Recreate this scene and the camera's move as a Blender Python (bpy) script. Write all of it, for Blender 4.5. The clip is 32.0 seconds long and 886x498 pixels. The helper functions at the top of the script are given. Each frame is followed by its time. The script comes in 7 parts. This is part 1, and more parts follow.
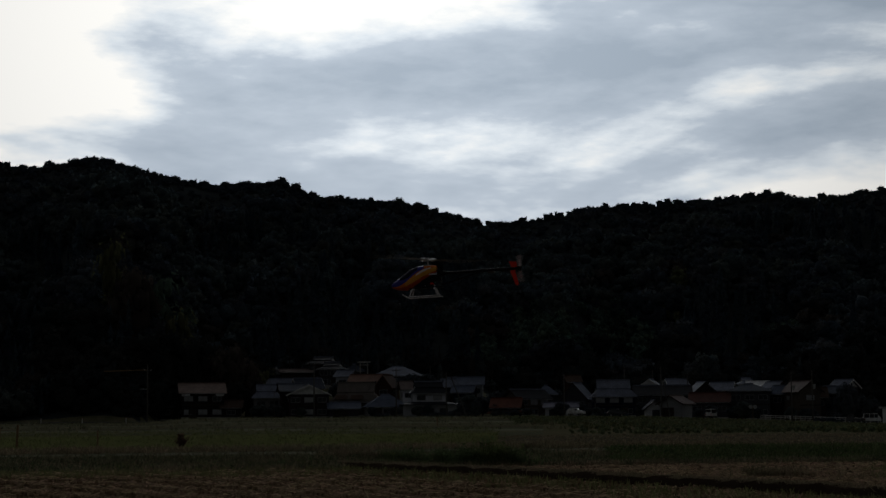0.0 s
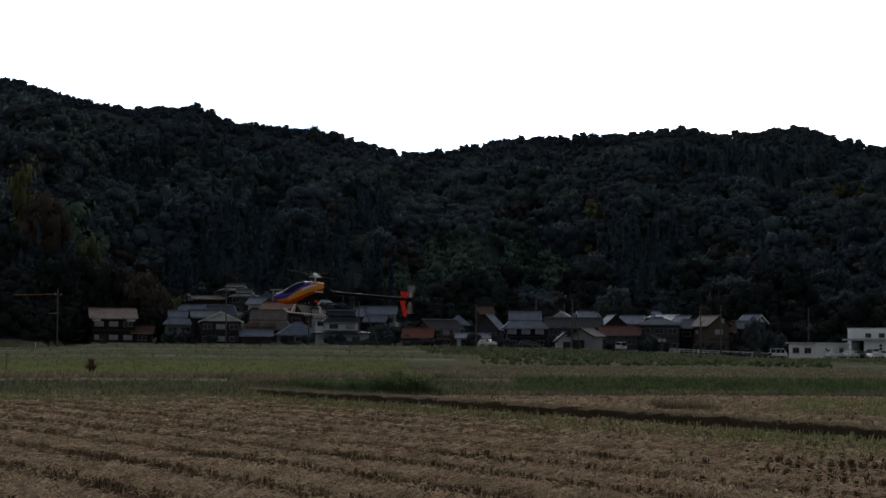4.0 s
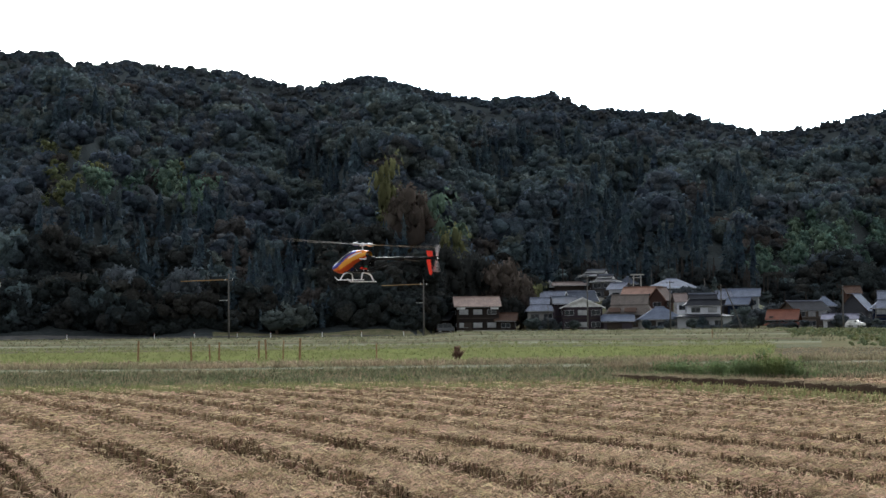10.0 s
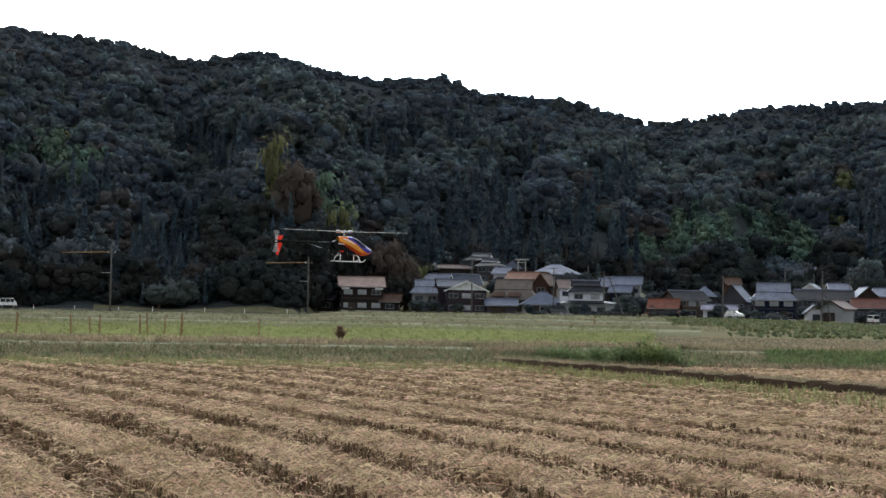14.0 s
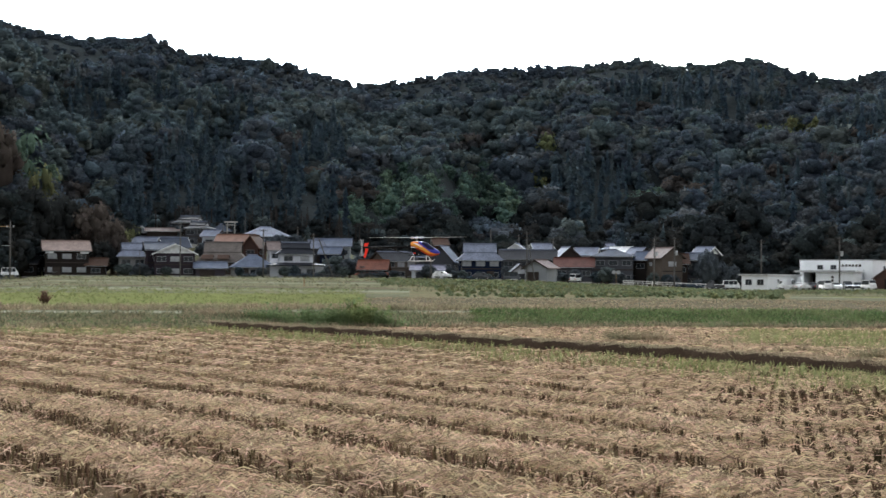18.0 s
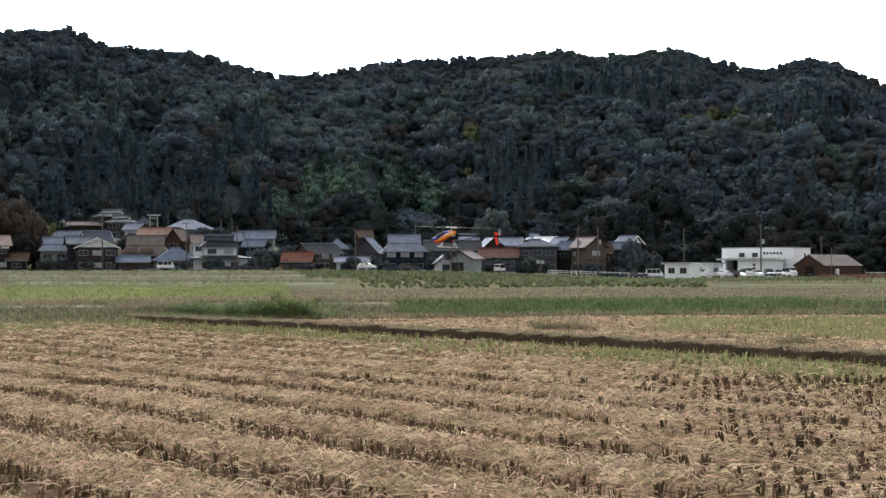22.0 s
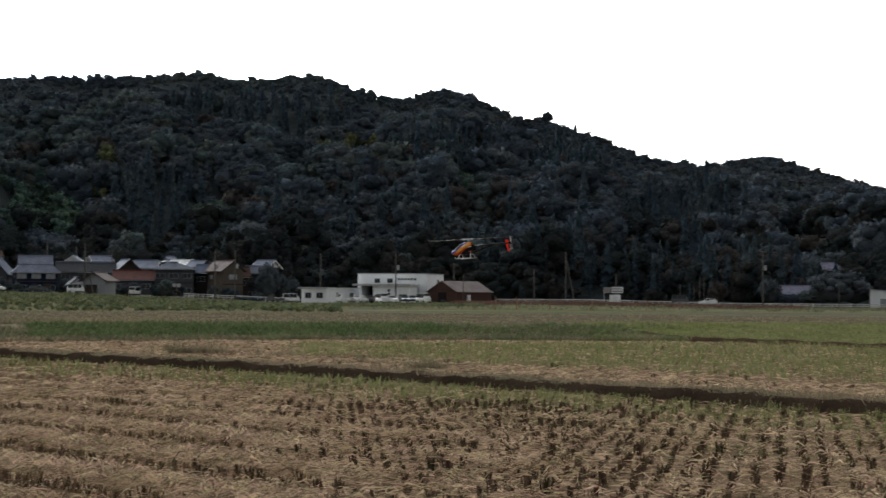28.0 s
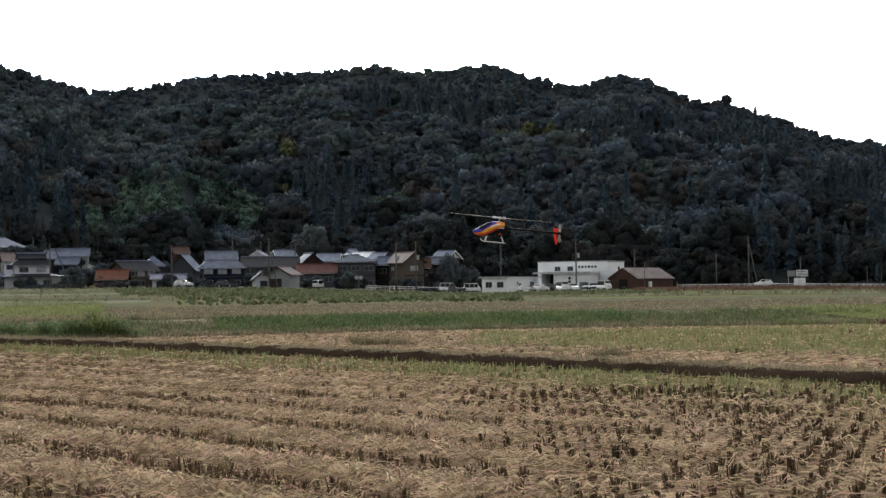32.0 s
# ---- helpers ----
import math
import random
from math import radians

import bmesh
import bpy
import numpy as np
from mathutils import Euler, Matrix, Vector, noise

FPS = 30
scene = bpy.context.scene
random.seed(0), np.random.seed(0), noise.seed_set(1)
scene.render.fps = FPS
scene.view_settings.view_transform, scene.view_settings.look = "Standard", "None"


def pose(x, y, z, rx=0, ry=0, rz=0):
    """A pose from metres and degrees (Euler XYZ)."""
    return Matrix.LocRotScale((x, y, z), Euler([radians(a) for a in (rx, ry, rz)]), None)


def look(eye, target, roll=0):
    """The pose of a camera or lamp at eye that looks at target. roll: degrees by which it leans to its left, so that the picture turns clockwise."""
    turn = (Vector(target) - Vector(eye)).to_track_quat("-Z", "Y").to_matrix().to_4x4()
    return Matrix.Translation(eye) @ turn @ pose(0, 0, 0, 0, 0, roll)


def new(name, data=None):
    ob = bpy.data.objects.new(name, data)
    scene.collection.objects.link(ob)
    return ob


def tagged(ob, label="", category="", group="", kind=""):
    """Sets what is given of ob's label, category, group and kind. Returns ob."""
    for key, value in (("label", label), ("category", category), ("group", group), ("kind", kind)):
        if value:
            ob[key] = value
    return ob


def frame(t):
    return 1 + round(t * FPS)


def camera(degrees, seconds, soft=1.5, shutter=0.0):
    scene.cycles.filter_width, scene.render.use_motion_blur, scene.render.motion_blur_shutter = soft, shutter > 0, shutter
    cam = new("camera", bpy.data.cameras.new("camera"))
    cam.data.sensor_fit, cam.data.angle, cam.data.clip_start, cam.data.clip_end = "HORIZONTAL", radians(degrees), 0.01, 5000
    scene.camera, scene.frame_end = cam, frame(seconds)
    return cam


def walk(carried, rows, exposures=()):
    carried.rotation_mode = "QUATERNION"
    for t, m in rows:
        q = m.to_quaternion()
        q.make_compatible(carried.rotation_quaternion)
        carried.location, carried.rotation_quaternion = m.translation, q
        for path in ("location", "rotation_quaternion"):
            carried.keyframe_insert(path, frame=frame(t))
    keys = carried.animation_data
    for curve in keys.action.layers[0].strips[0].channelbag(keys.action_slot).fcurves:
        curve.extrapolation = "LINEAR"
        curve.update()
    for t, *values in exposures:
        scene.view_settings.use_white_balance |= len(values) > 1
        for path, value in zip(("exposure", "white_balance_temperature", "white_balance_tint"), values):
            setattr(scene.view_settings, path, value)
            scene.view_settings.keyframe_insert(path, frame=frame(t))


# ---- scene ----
EYE = (0.0, 0.0, 1.65)


def aim(heading, tilt, roll):
    """Camera pose from compass heading, tilt upwards and roll, in degrees."""
    h, p = radians(heading), radians(tilt)
    way = Vector((math.sin(h) * math.cos(p), math.cos(h) * math.cos(p), math.sin(p)))
    return look(EYE, Vector(EYE) + way * 10, roll)


PATH = [
    (0.0, aim(-6.771, 5.614, -0.465)),
    (0.5, aim(-6.692, 5.282, -0.134)),
    (1.0, aim(-5.928, 5.244, 0.195)),
    (1.5, aim(-4.419, 5.152, 0.039)),
    (2.0, aim(-2.750, 4.954, 0.064)),
    (2.5, aim(-1.779, 4.643, 0.235)),
    (3.0, aim(-2.491, 4.229, 0.565)),
    (3.5, aim(-3.355, 3.807, 0.453)),
    (4.0, aim(-3.919, 3.279, 0.385)),
    (4.5, aim(-4.313, 2.347, 0.025)),
    (6.5, aim(-6.390, 1.772, 0.414)),
    (7.0, aim(-8.170, 1.955, 0.376)),
    (7.5, aim(-10.612, 1.848, 0.153)),
    (8.0, aim(-11.845, 1.261, -0.769)),
    (8.5, aim(-12.885, 1.873, -0.609)),
    (9.0, aim(-14.400, 2.779, -0.906)),
    (9.5, aim(-15.162, 3.164, -0.923)),
    (10.0, aim(-15.858, 2.809, -0.634)),
    (10.5, aim(-16.570, 2.662, -0.013)),
    (11.0, aim(-17.202, 2.621, 0.485)),
    (11.5, aim(-16.163, 2.650, 0.609)),
    (12.0, aim(-15.274, 2.628, 0.880)),
    (12.5, aim(-15.015, 2.675, 0.825)),
    (13.0, aim(-14.943, 2.755, 0.675)),
    (13.5, aim(-13.494, 2.513, 0.883)),
    (15.5, aim(-9.170, 1.438, 0.283)),
    (16.0, aim(-7.661, 1.245, 0.255)),
    (16.5, aim(-6.266, 1.060, 0.255)),
    (17.0, aim(-5.006, 0.925, 0.348)),
    (17.5, aim(-3.696, 0.957, 0.395)),
    (18.0, aim(-2.400, 1.029, 0.329)),
    (18.5, aim(-0.937, 1.007, 0.377)),
    (19.0, aim(-0.000, 0.920, 0.161)),
    (19.5, aim(0.154, 0.872, -0.134)),
    (20.0, aim(-0.240, 0.735, -0.114)),
    (20.5, aim(-0.778, 0.579, -0.365)),
    (21.0, aim(-0.969, 0.447, -0.480)),
    (21.5, aim(-0.083, 0.442, -0.414)),
    (22.0, aim(0.114, 0.734, -0.235)),
    (22.5, aim(-0.428, 0.859, -0.075)),
    (23.0, aim(-0.806, 0.889, -0.031)),
    (23.5, aim(-1.037, 0.949, 0.085)),
    (24.0, aim(-1.151, 0.985, 0.077)),
    (24.5, aim(-0.991, 1.089, 0.134)),
    (25.0, aim(1.816, 1.298, 0.484)),
    (25.5, aim(3.931, 1.410, 0.561)),
    (27.5, aim(10.899, 1.412, 0.679)),
    (28.0, aim(12.143, 1.552, 0.377)),
    (28.5, aim(14.099, 1.654, 0.040)),
    (29.0, aim(14.013, 1.546, -0.057)),
    (29.5, aim(13.275, 1.357, -0.240)),
    (30.0, aim(12.318, 1.027, -0.247)),
    (30.5, aim(10.762, 0.817, -0.345)),
    (31.0, aim(8.549, 0.872, -0.562)),
    (31.5, aim(6.822, 1.136, -0.834)),
    (32.0, aim(6.166, 1.198, -0.790)),
]

EXPOSURES = [(0.0, -5.00, 6400, 10), (1.0, -4.80, 6400, 10), (2.0, -4.35, 6400, 10), (3.0, -3.85, 6050, 10), (4.0, -2.70, 6050, 10), (4.5, -2.00, 6200, 10), (6.5, -0.90, 6200, 10),
             (8.0, -0.65, 6200, 10), (9.0, -0.58, 6200, 10), (10.0, -0.80, 6200, 10), (12.0, -0.95, 6200, 10), (13.5, -0.80, 6200, 10), (15.5, -0.60, 6200, 10),
             (19.0, -0.50, 6200, 10), (24.0, -0.55, 6400, 10), (25.5, -0.60, 6400, 10), (27.5, -1.25, 6400, 10), (28.5, -1.74, 6400, 10),
             (29.6, -1.92, 6400, 10), (30.2, -1.66, 6400, 10), (31.0, -1.20, 6400, 10), (32.0, -1.00, 6400, 10)]
cam = camera(28.87, 32.0, soft=1.4, shutter=0.4)
walk(cam, PATH, EXPOSURES)

# ---------------------------------------------------------------- sky and sun
SUN_HEADING, SUN_HEIGHT = -9.0, 15.0


def make_sky():
    w = bpy.data.worlds.new("sky")
    scene.world = w
    w.use_nodes = True
    nt = w.node_tree
    nt.nodes.clear()
    N, L = nt.nodes.new, nt.links.new

    def math_node(op, a, b=None):
        n = N("ShaderNodeMath")
        n.operation = op
        for k, v in enumerate((a, b)):
            if v is None:
                continue
            if isinstance(v, (int, float)):
                n.inputs[k].default_value = v
            else:
                L(v, n.inputs[k])
        return n.outputs[0]

    sky = N("ShaderNodeTexSky")
    sky.sky_type, sky.sun_disc = "NISHITA", False
    sky.sun_elevation, sky.sun_rotation = radians(SUN_HEIGHT), radians(SUN_HEADING)
    sky.dust_density, sky.air_density = 3.0, 1.2
    tc = N("ShaderNodeTexCoord")
    # cloud deck: long streaks that rise to the right, with torn brighter gaps
    turn = N("ShaderNodeMapping")
    turn.inputs["Rotation"].default_value = (0, radians(-9), 0)
    turn.inputs["Scale"].default_value = (2.0, 2.0, 6.5)
    turn.inputs["Location"].default_value = (0.62, 0.0, 0.62)
    L(tc.outputs["Generated"], turn.inputs[0])
    big = N("ShaderNodeTexNoise")
    big.inputs["Scale"].default_value, big.inputs["Detail"].default_value = 1.6, 5.0
    big.inputs["Roughness"].default_value, big.inputs["Distortion"].default_value = 0.55, 0.4
    L(turn.outputs[0], big.inputs[0])
    fine = N("ShaderNodeTexNoise")
    fine.inputs["Scale"].default_value, fine.inputs["Detail"].default_value = 5.0, 9.0
    fine.inputs["Roughness"].default_value = 0.6
    L(turn.outputs[0], fine.inputs[0])
    both = math_node("ADD", math_node("MULTIPLY", big.outputs[0], 0.66), math_node("MULTIPLY", fine.outputs[0], 0.34))
    # a grey band slanting up to the right, thinner cloud on both sides of it
    tilt = N("ShaderNodeVectorMath")
    tilt.operation = "DOT_PRODUCT"
    tilt.inputs[1].default_value = (-0.187, 0.0, 0.982)
    L(tc.outputs["Generated"], tilt.inputs[0])
    off = math_node("ABSOLUTE", math_node("SUBTRACT", tilt.outputs["Value"], 0.214))
    lift = N("ShaderNodeMapRange")
    lift.interpolation_type = "SMOOTHSTEP"
    for k, v in ((1, 0.008), (2, 0.050), (3, -0.055), (4, 0.045)):
        lift.inputs[k].default_value = v
    L(off, lift.inputs[0])
    both = math_node("ADD", both, lift.outputs[0])
    # the deck thins out to the east
    axes = N("ShaderNodeSeparateXYZ")
    L(tc.outputs["Generated"], axes.inputs[0])
    east = N("ShaderNodeMapRange")
    east.interpolation_type = "SMOOTHSTEP"
    for k, v in ((1, 0.24), (2, 0.42), (3, 0.0), (4, 0.12)):
        east.inputs[k].default_value = v
    L(axes.outputs[0], east.inputs[0])
    both = math_node("ADD", both, east.outputs[0])
    # and breaks open to the west
    west = N("ShaderNodeMapRange")
    west.interpolation_type = "SMOOTHSTEP"
    for k, v in ((1, -0.34), (2, -0.24), (3, 0.13), (4, 0.0)):
        west.inputs[k].default_value = v
    L(axes.outputs[0], west.inputs[0])
    both = math_node("ADD", both, west.outputs[0])
    ramp = N("ShaderNodeValToRGB")
    e = ramp.color_ramp.elements
    e[0].position, e[0].color = 0.41, (0.35, 0.42, 0.50, 1)
    e[1].position, e[1].color = 0.61, (1.0, 0.985, 0.94, 1)
    m1 = e.new(0.50)
    m1.color = (0.47, 0.54, 0.62, 1)
    m2 = e.new(0.55)
    m2.color = (0.70, 0.76, 0.81, 1)
    L(both, ramp.inputs[0])
    # brighter towards the veiled sun
    h, p = radians(SUN_HEADING), radians(SUN_HEIGHT)
    dot = N("ShaderNodeVectorMath")
    dot.operation = "DOT_PRODUCT"
    dot.inputs[1].default_value = (math.sin(h) * math.cos(p), math.cos(h) * math.cos(p), math.sin(p))
    L(tc.outputs["Generated"], dot.inputs[0])
    near = math_node("POWER", math_node("MAXIMUM", dot.outputs["Value"], 0.0), 9.0)
    gain = math_node("ADD", math_node("MULTIPLY", near, 37.0), 1.5)
    cloud = N("ShaderNodeVectorMath")
    cloud.operation = "SCALE"
    L(ramp.outputs[0], cloud.inputs[0])
    L(gain, cloud.inputs["Scale"])
    mix = N("ShaderNodeMix")
    mix.data_type = "RGBA"
    mix.inputs[0].default_value = 0.90
    skyk = N("ShaderNodeVectorMath")
    skyk.operation = "SCALE"
    skyk.inputs["Scale"].default_value = 0.12
    L(sky.outputs[0], skyk.inputs[0])
    L(skyk.outputs[0], mix.inputs[6])
    L(cloud.outputs[0], mix.inputs[7])
    bg = N("ShaderNodeBackground")
    bg.inputs[1].default_value = 1.0
    L(mix.outputs[2], bg.inputs[0])
    out = N("ShaderNodeOutputWorld")
    L(bg.outputs[0], out.inputs[0])


make_sky()
sun_data = bpy.data.lights.new("sun", "SUN")
sun_data.energy, sun_data.angle, sun_data.color = 0.6, radians(14), (1.0, 0.95, 0.86)
sun = new("sun", sun_data)
_h, _p = radians(SUN_HEADING), radians(SUN_HEIGHT)
sun.matrix_world = look((math.sin(_h) * math.cos(_p) * 100, math.cos(_h) * math.cos(_p) * 100, math.sin(_p) * 100), (0, 0, 0))


# ---------------------------------------------------------------- materials
def mat(name, colour, rough=0.8, metal=0.0, vary=0.15, scale=4.0, grain=60.0, bump=0.2, island=0.0, obj=0.0, second=None, mixat=0.5, coat=0.0, spec=0.0, thin=0.0):
    """Procedural surface: base colour varied at two scales, with fine relief."""
    m = bpy.data.materials.new(name)
    m.use_nodes = True
    nt = m.node_tree
    b = nt.nodes["Principled BSDF"]
    N, L = nt.nodes.new, nt.links.new
    b.inputs["Roughness"].default_value, b.inputs["Metallic"].default_value = rough, metal
    b.inputs["Specular IOR Level"].default_value = spec
    b.inputs["Coat Weight"].default_value = coat
    tc = N("ShaderNodeTexCoord")
    n1 = N("ShaderNodeTexNoise")
    n1.inputs["Scale"].default_value, n1.inputs["Detail"].default_value = scale, 4.0
    L(tc.outputs["Object"], n1.inputs[0])
    n2 = N("ShaderNodeTexNoise")
    n2.inputs["Scale"].default_value, n2.inputs["Detail"].default_value = grain, 3.0
    L(tc.outputs["Object"], n2.inputs[0])
    base = N("ShaderNodeMix")
    base.data_type = "RGBA"
    c2 = second or tuple(min(1.0, c * 0.62) for c in colour)
    base.inputs[6].default_value, base.inputs[7].default_value = (*colour, 1), (*c2, 1)
    mr = N("ShaderNodeMapRange")
    mr.inputs[1].default_value, mr.inputs[2].default_value = mixat - 0.12, mixat + 0.2
    L(n1.outputs[0], mr.inputs[0])
    L(mr.outputs[0], base.inputs[0])
    hsv = N("ShaderNodeHueSaturation")
    L(base.outputs[2], hsv.inputs["Color"])
    val = N("ShaderNodeMapRange")
    val.inputs[1].default_value, val.inputs[2].default_value = 0.25, 0.75
    val.inputs[3].default_value, val.inputs[4].default_value = 1 - vary, 1 + vary
    L(n2.outputs[0], val.inputs[0])
    last = val.outputs[0]
    for amount, kind in ((island, "i"), (obj, "o")):
        if amount:
            src = N("ShaderNodeNewGeometry").outputs["Random Per Island"] if kind == "i" else N("ShaderNodeObjectInfo").outputs["Random"]
            r = N("ShaderNodeMapRange")
            r.inputs[3].default_value, r.inputs[4].default_value = 1 - amount, 1 + amount
            L(src, r.inputs[0])
            k = N("ShaderNodeMath")
            k.operation = "MULTIPLY"
            L(last, k.inputs[0])
            L(r.outputs[0], k.inputs[1])
            last = k.outputs[0]
            hr = N("ShaderNodeMapRange")
            hr.inputs[3].default_value, hr.inputs[4].default_value = 0.5 - 0.05 * amount, 0.5 + 0.05 * amount
            wn = N("ShaderNodeTexWhiteNoise")
            wn.noise_dimensions = "1D"
            L(src, wn.inputs["W"])
            L(wn.outputs["Value"], hr.inputs[0])
            L(hr.outputs[0], hsv.inputs["Hue"])
    L(last, hsv.inputs["Value"])
    L(hsv.outputs[0], b.inputs["Base Color"])
    if bump:
        bp = N("ShaderNodeBump")
        bp.inputs["Strength"].default_value = bump
        bp.inputs["Distance"].default_value = 0.07 / grain
        L(n2.outputs[0], bp.inputs["Height"])
        L(bp.outputs[0], b.inputs["Normal"])
    if thin:
        # light shines through thin blades and leaves
        tr, mx = N("ShaderNodeBsdfTranslucent"), N("ShaderNodeMixShader")
        L(hsv.outputs[0], tr.inputs["Color"])
        mx.inputs[0].default_value = thin
        L(b.outputs[0], mx.inputs[1])
        L(tr.outputs[0], mx.inputs[2])
        L(mx.outputs[0], nt.nodes["Material Output"].inputs["Surface"])
    return m


def leafy(name, colour, second, third=None, cell=0.16, clump=1.1, relief=0.8, scale=0.05, grain=2.2):
    """Foliage: tone by tree-sized cells and by broad drifts, with the relief of leaf clumps."""
    m = mat(name, colour, 0.75, 0, 0.42, scale, grain, 0, island=0.3, second=second, thin=0.32)
    nt = m.node_tree
    N, L = nt.nodes.new, nt.links.new
    b = nt.nodes["Principled BSDF"]
    tc = N("ShaderNodeTexCoord")
    cells = N("ShaderNodeTexVoronoi")
    cells.inputs["Scale"].default_value = cell
    L(tc.outputs["Object"], cells.inputs["Vector"])
    pick = N("ShaderNodeSeparateXYZ")
    L(cells.outputs["Color"], pick.inputs[0])
    hsv = [n for n in nt.nodes if n.bl_idname == "ShaderNodeHueSaturation"][0]
    tone = N("ShaderNodeMix")
    tone.data_type = "RGBA"
    third = third or (colour[0] * 1.25, colour[1] * 1.02, colour[2] * 0.80)
    drift = N("ShaderNodeMapRange")
    drift.inputs[1].default_value, drift.inputs[2].default_value, drift.inputs[4].default_value = 0.45, 1.0, 0.85
    L(pick.outputs[0], drift.inputs[0])
    L(drift.outputs[0], tone.inputs[0])
    L(hsv.inputs["Color"].links[0].from_socket, tone.inputs[6])
    tone.inputs[7].default_value = (*third, 1)
    gain = N("ShaderNodeMapRange")
    gain.inputs[3].default_value, gain.inputs[4].default_value = 0.80, 1.18
    L(pick.outputs[1], gain.inputs[0])
    lit = N("ShaderNodeVectorMath")
    lit.operation = "SCALE"
    L(tone.outputs[2], lit.inputs[0])
    L(gain.outputs[0], lit.inputs["Scale"])
    L(lit.outputs[0], hsv.inputs["Color"])
    # rounded sprays of leaves
    warp = N("ShaderNodeTexNoise")
    warp.inputs["Scale"].default_value, warp.inputs["Detail"].default_value = clump * 1.4, 2.0
    L(tc.outputs["Object"], warp.inputs[0])
    add = N("ShaderNodeMixRGB")
    add.inputs[0].default_value = 0.25
    L(tc.outputs["Object"], add.inputs[1])
    L(warp.outputs["Color"], add.inputs[2])
    vor = N("ShaderNodeTexVoronoi")
    vor.feature = "SMOOTH_F1"
    vor.inputs["Scale"].default_value, vor.inputs["Smoothness"].default_value = clump, 0.35
    L(add.outputs[0], vor.inputs["Vector"])
    fine = N("ShaderNodeTexNoise")
    fine.inputs["Scale"].default_value, fine.inputs["Detail"].default_value = clump * 1.6, 5.0
    fine.inputs["Roughness"].default_value = 0.7
    L(tc.outputs["Object"], fine.inputs[0])
    both = N("ShaderNodeMath")
    both.operation = "SUBTRACT"
    L(vor.outputs["Distance"], both.inputs[0])
    L(fine.outputs[0], both.inputs[1])
    bp = N("ShaderNodeBump")
    bp.invert = True
    bp.inputs["Strength"].default_value, bp.inputs["Distance"].default_value = 0.9, relief * 1.2
    L(both.outputs[0], bp.inputs["Height"])
    L(bp.outputs[0], b.inputs["Normal"])
    return m


SOIL = mat("soil", (0.056, 0.040, 0.029), 0.95, vary=0.3, scale=1.5, grain=25, bump=0.5)
STRAWGROUND = mat("straw_ground", (0.24, 0.172, 0.11), 0.9, vary=0.6, scale=3.0, grain=50, bump=0.9, second=(0.125, 0.09, 0.057), mixat=0.5)


def furrows(m):
    """Bare dark soil along the stubble rows, stub shade painted in, between swaths of straw litter."""
    nt = m.node_tree
    N, L = nt.nodes.new, nt.links.new
    tc = N("ShaderNodeTexCoord")
    dot = N("ShaderNodeVectorMath")
    dot.operation = "DOT_PRODUCT"
    dot.inputs[1].default_value = (0.829 / 1.65, 0.559 / 1.65, 0)
    L(tc.outputs["Object"], dot.inputs[0])
    along = N("ShaderNodeVectorMath")
    along.operation = "DOT_PRODUCT"
    along.inputs[1].default_value = (0.559, -0.829, 0)
    L(tc.outputs["Object"], along.inputs[0])
    rough = N("ShaderNodeTexNoise")
    rough.inputs["Scale"].default_value, rough.inputs["Detail"].default_value = 3.0, 4.0
    L(tc.outputs["Object"], rough.inputs[0])

    def node(op, a, b):
        n = N("ShaderNodeMath")
        n.operation = op
        for k, v in enumerate((a, b)):
            if isinstance(v, (int, float)):
                n.inputs[k].default_value = v
            else:
                L(v, n.inputs[k])
        return n.outputs[0]

    bow = node("ADD", along.outputs["Value"], 21.0)
    bent = node("ADD", dot.outputs["Value"], node("MULTIPLY", node("MULTIPLY", bow, bow), 0.002 / 1.65))
    phase = node("FRACT", node("ADD", node("ADD", bent, 100.37), node("MULTIPLY", rough.outputs[0], 0.12)), 0.0)
    band = N("ShaderNodeMapRange")
    for k, v in ((1, 0.15), (2, 0.24), (3, 0.75), (4, 0.0)):
        band.inputs[k].default_value = v
    L(node("ABSOLUTE", node("SUBTRACT", phase, 0.24), 0.0), band.inputs[0])
    fade = N("ShaderNodeMapRange")
    for k, v in ((1, 5.5), (2, 9.0), (3, 1.0), (4, 0.12)):
        fade.inputs[k].default_value = v
    L(dot.outputs["Value"], fade.inputs[0])
    mix = N("ShaderNodeMix")
    mix.data_type = "RGBA"
    b = nt.nodes["Principled BSDF"]
    old = b.inputs["Base Color"].links[0].from_socket
    L(node("MULTIPLY", band.outputs[0], fade.outputs[0]), mix.inputs[0])
    L(old, mix.inputs[6])
    mix.inputs[7].default_value = (0.082, 0.057, 0.037, 1)
    L(mix.outputs[2], b.inputs["Base Color"])


furrows(STRAWGROUND)
STRAW = mat("straw", (0.50, 0.378, 0.262), 0.8, vary=0.2, scale=1.2, grain=30, bump=0, island=0.7, second=(0.34, 0.245, 0.155), thin=0.25)
# Shade between the stubs is put into their dark brown.
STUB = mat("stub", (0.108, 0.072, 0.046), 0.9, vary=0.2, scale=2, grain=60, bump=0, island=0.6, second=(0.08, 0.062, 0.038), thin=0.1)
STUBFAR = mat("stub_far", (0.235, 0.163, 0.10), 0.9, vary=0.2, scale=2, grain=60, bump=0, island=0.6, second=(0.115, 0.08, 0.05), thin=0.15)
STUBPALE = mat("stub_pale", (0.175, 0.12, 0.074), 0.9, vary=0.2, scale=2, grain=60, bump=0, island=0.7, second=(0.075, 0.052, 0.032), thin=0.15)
REGROW = mat("regrowth", (0.176, 0.188, 0.078), 0.8, vary=0.2, scale=0.4, grain=20, bump=0, island=0.35, second=(0.25, 0.25, 0.125), thin=0.4)
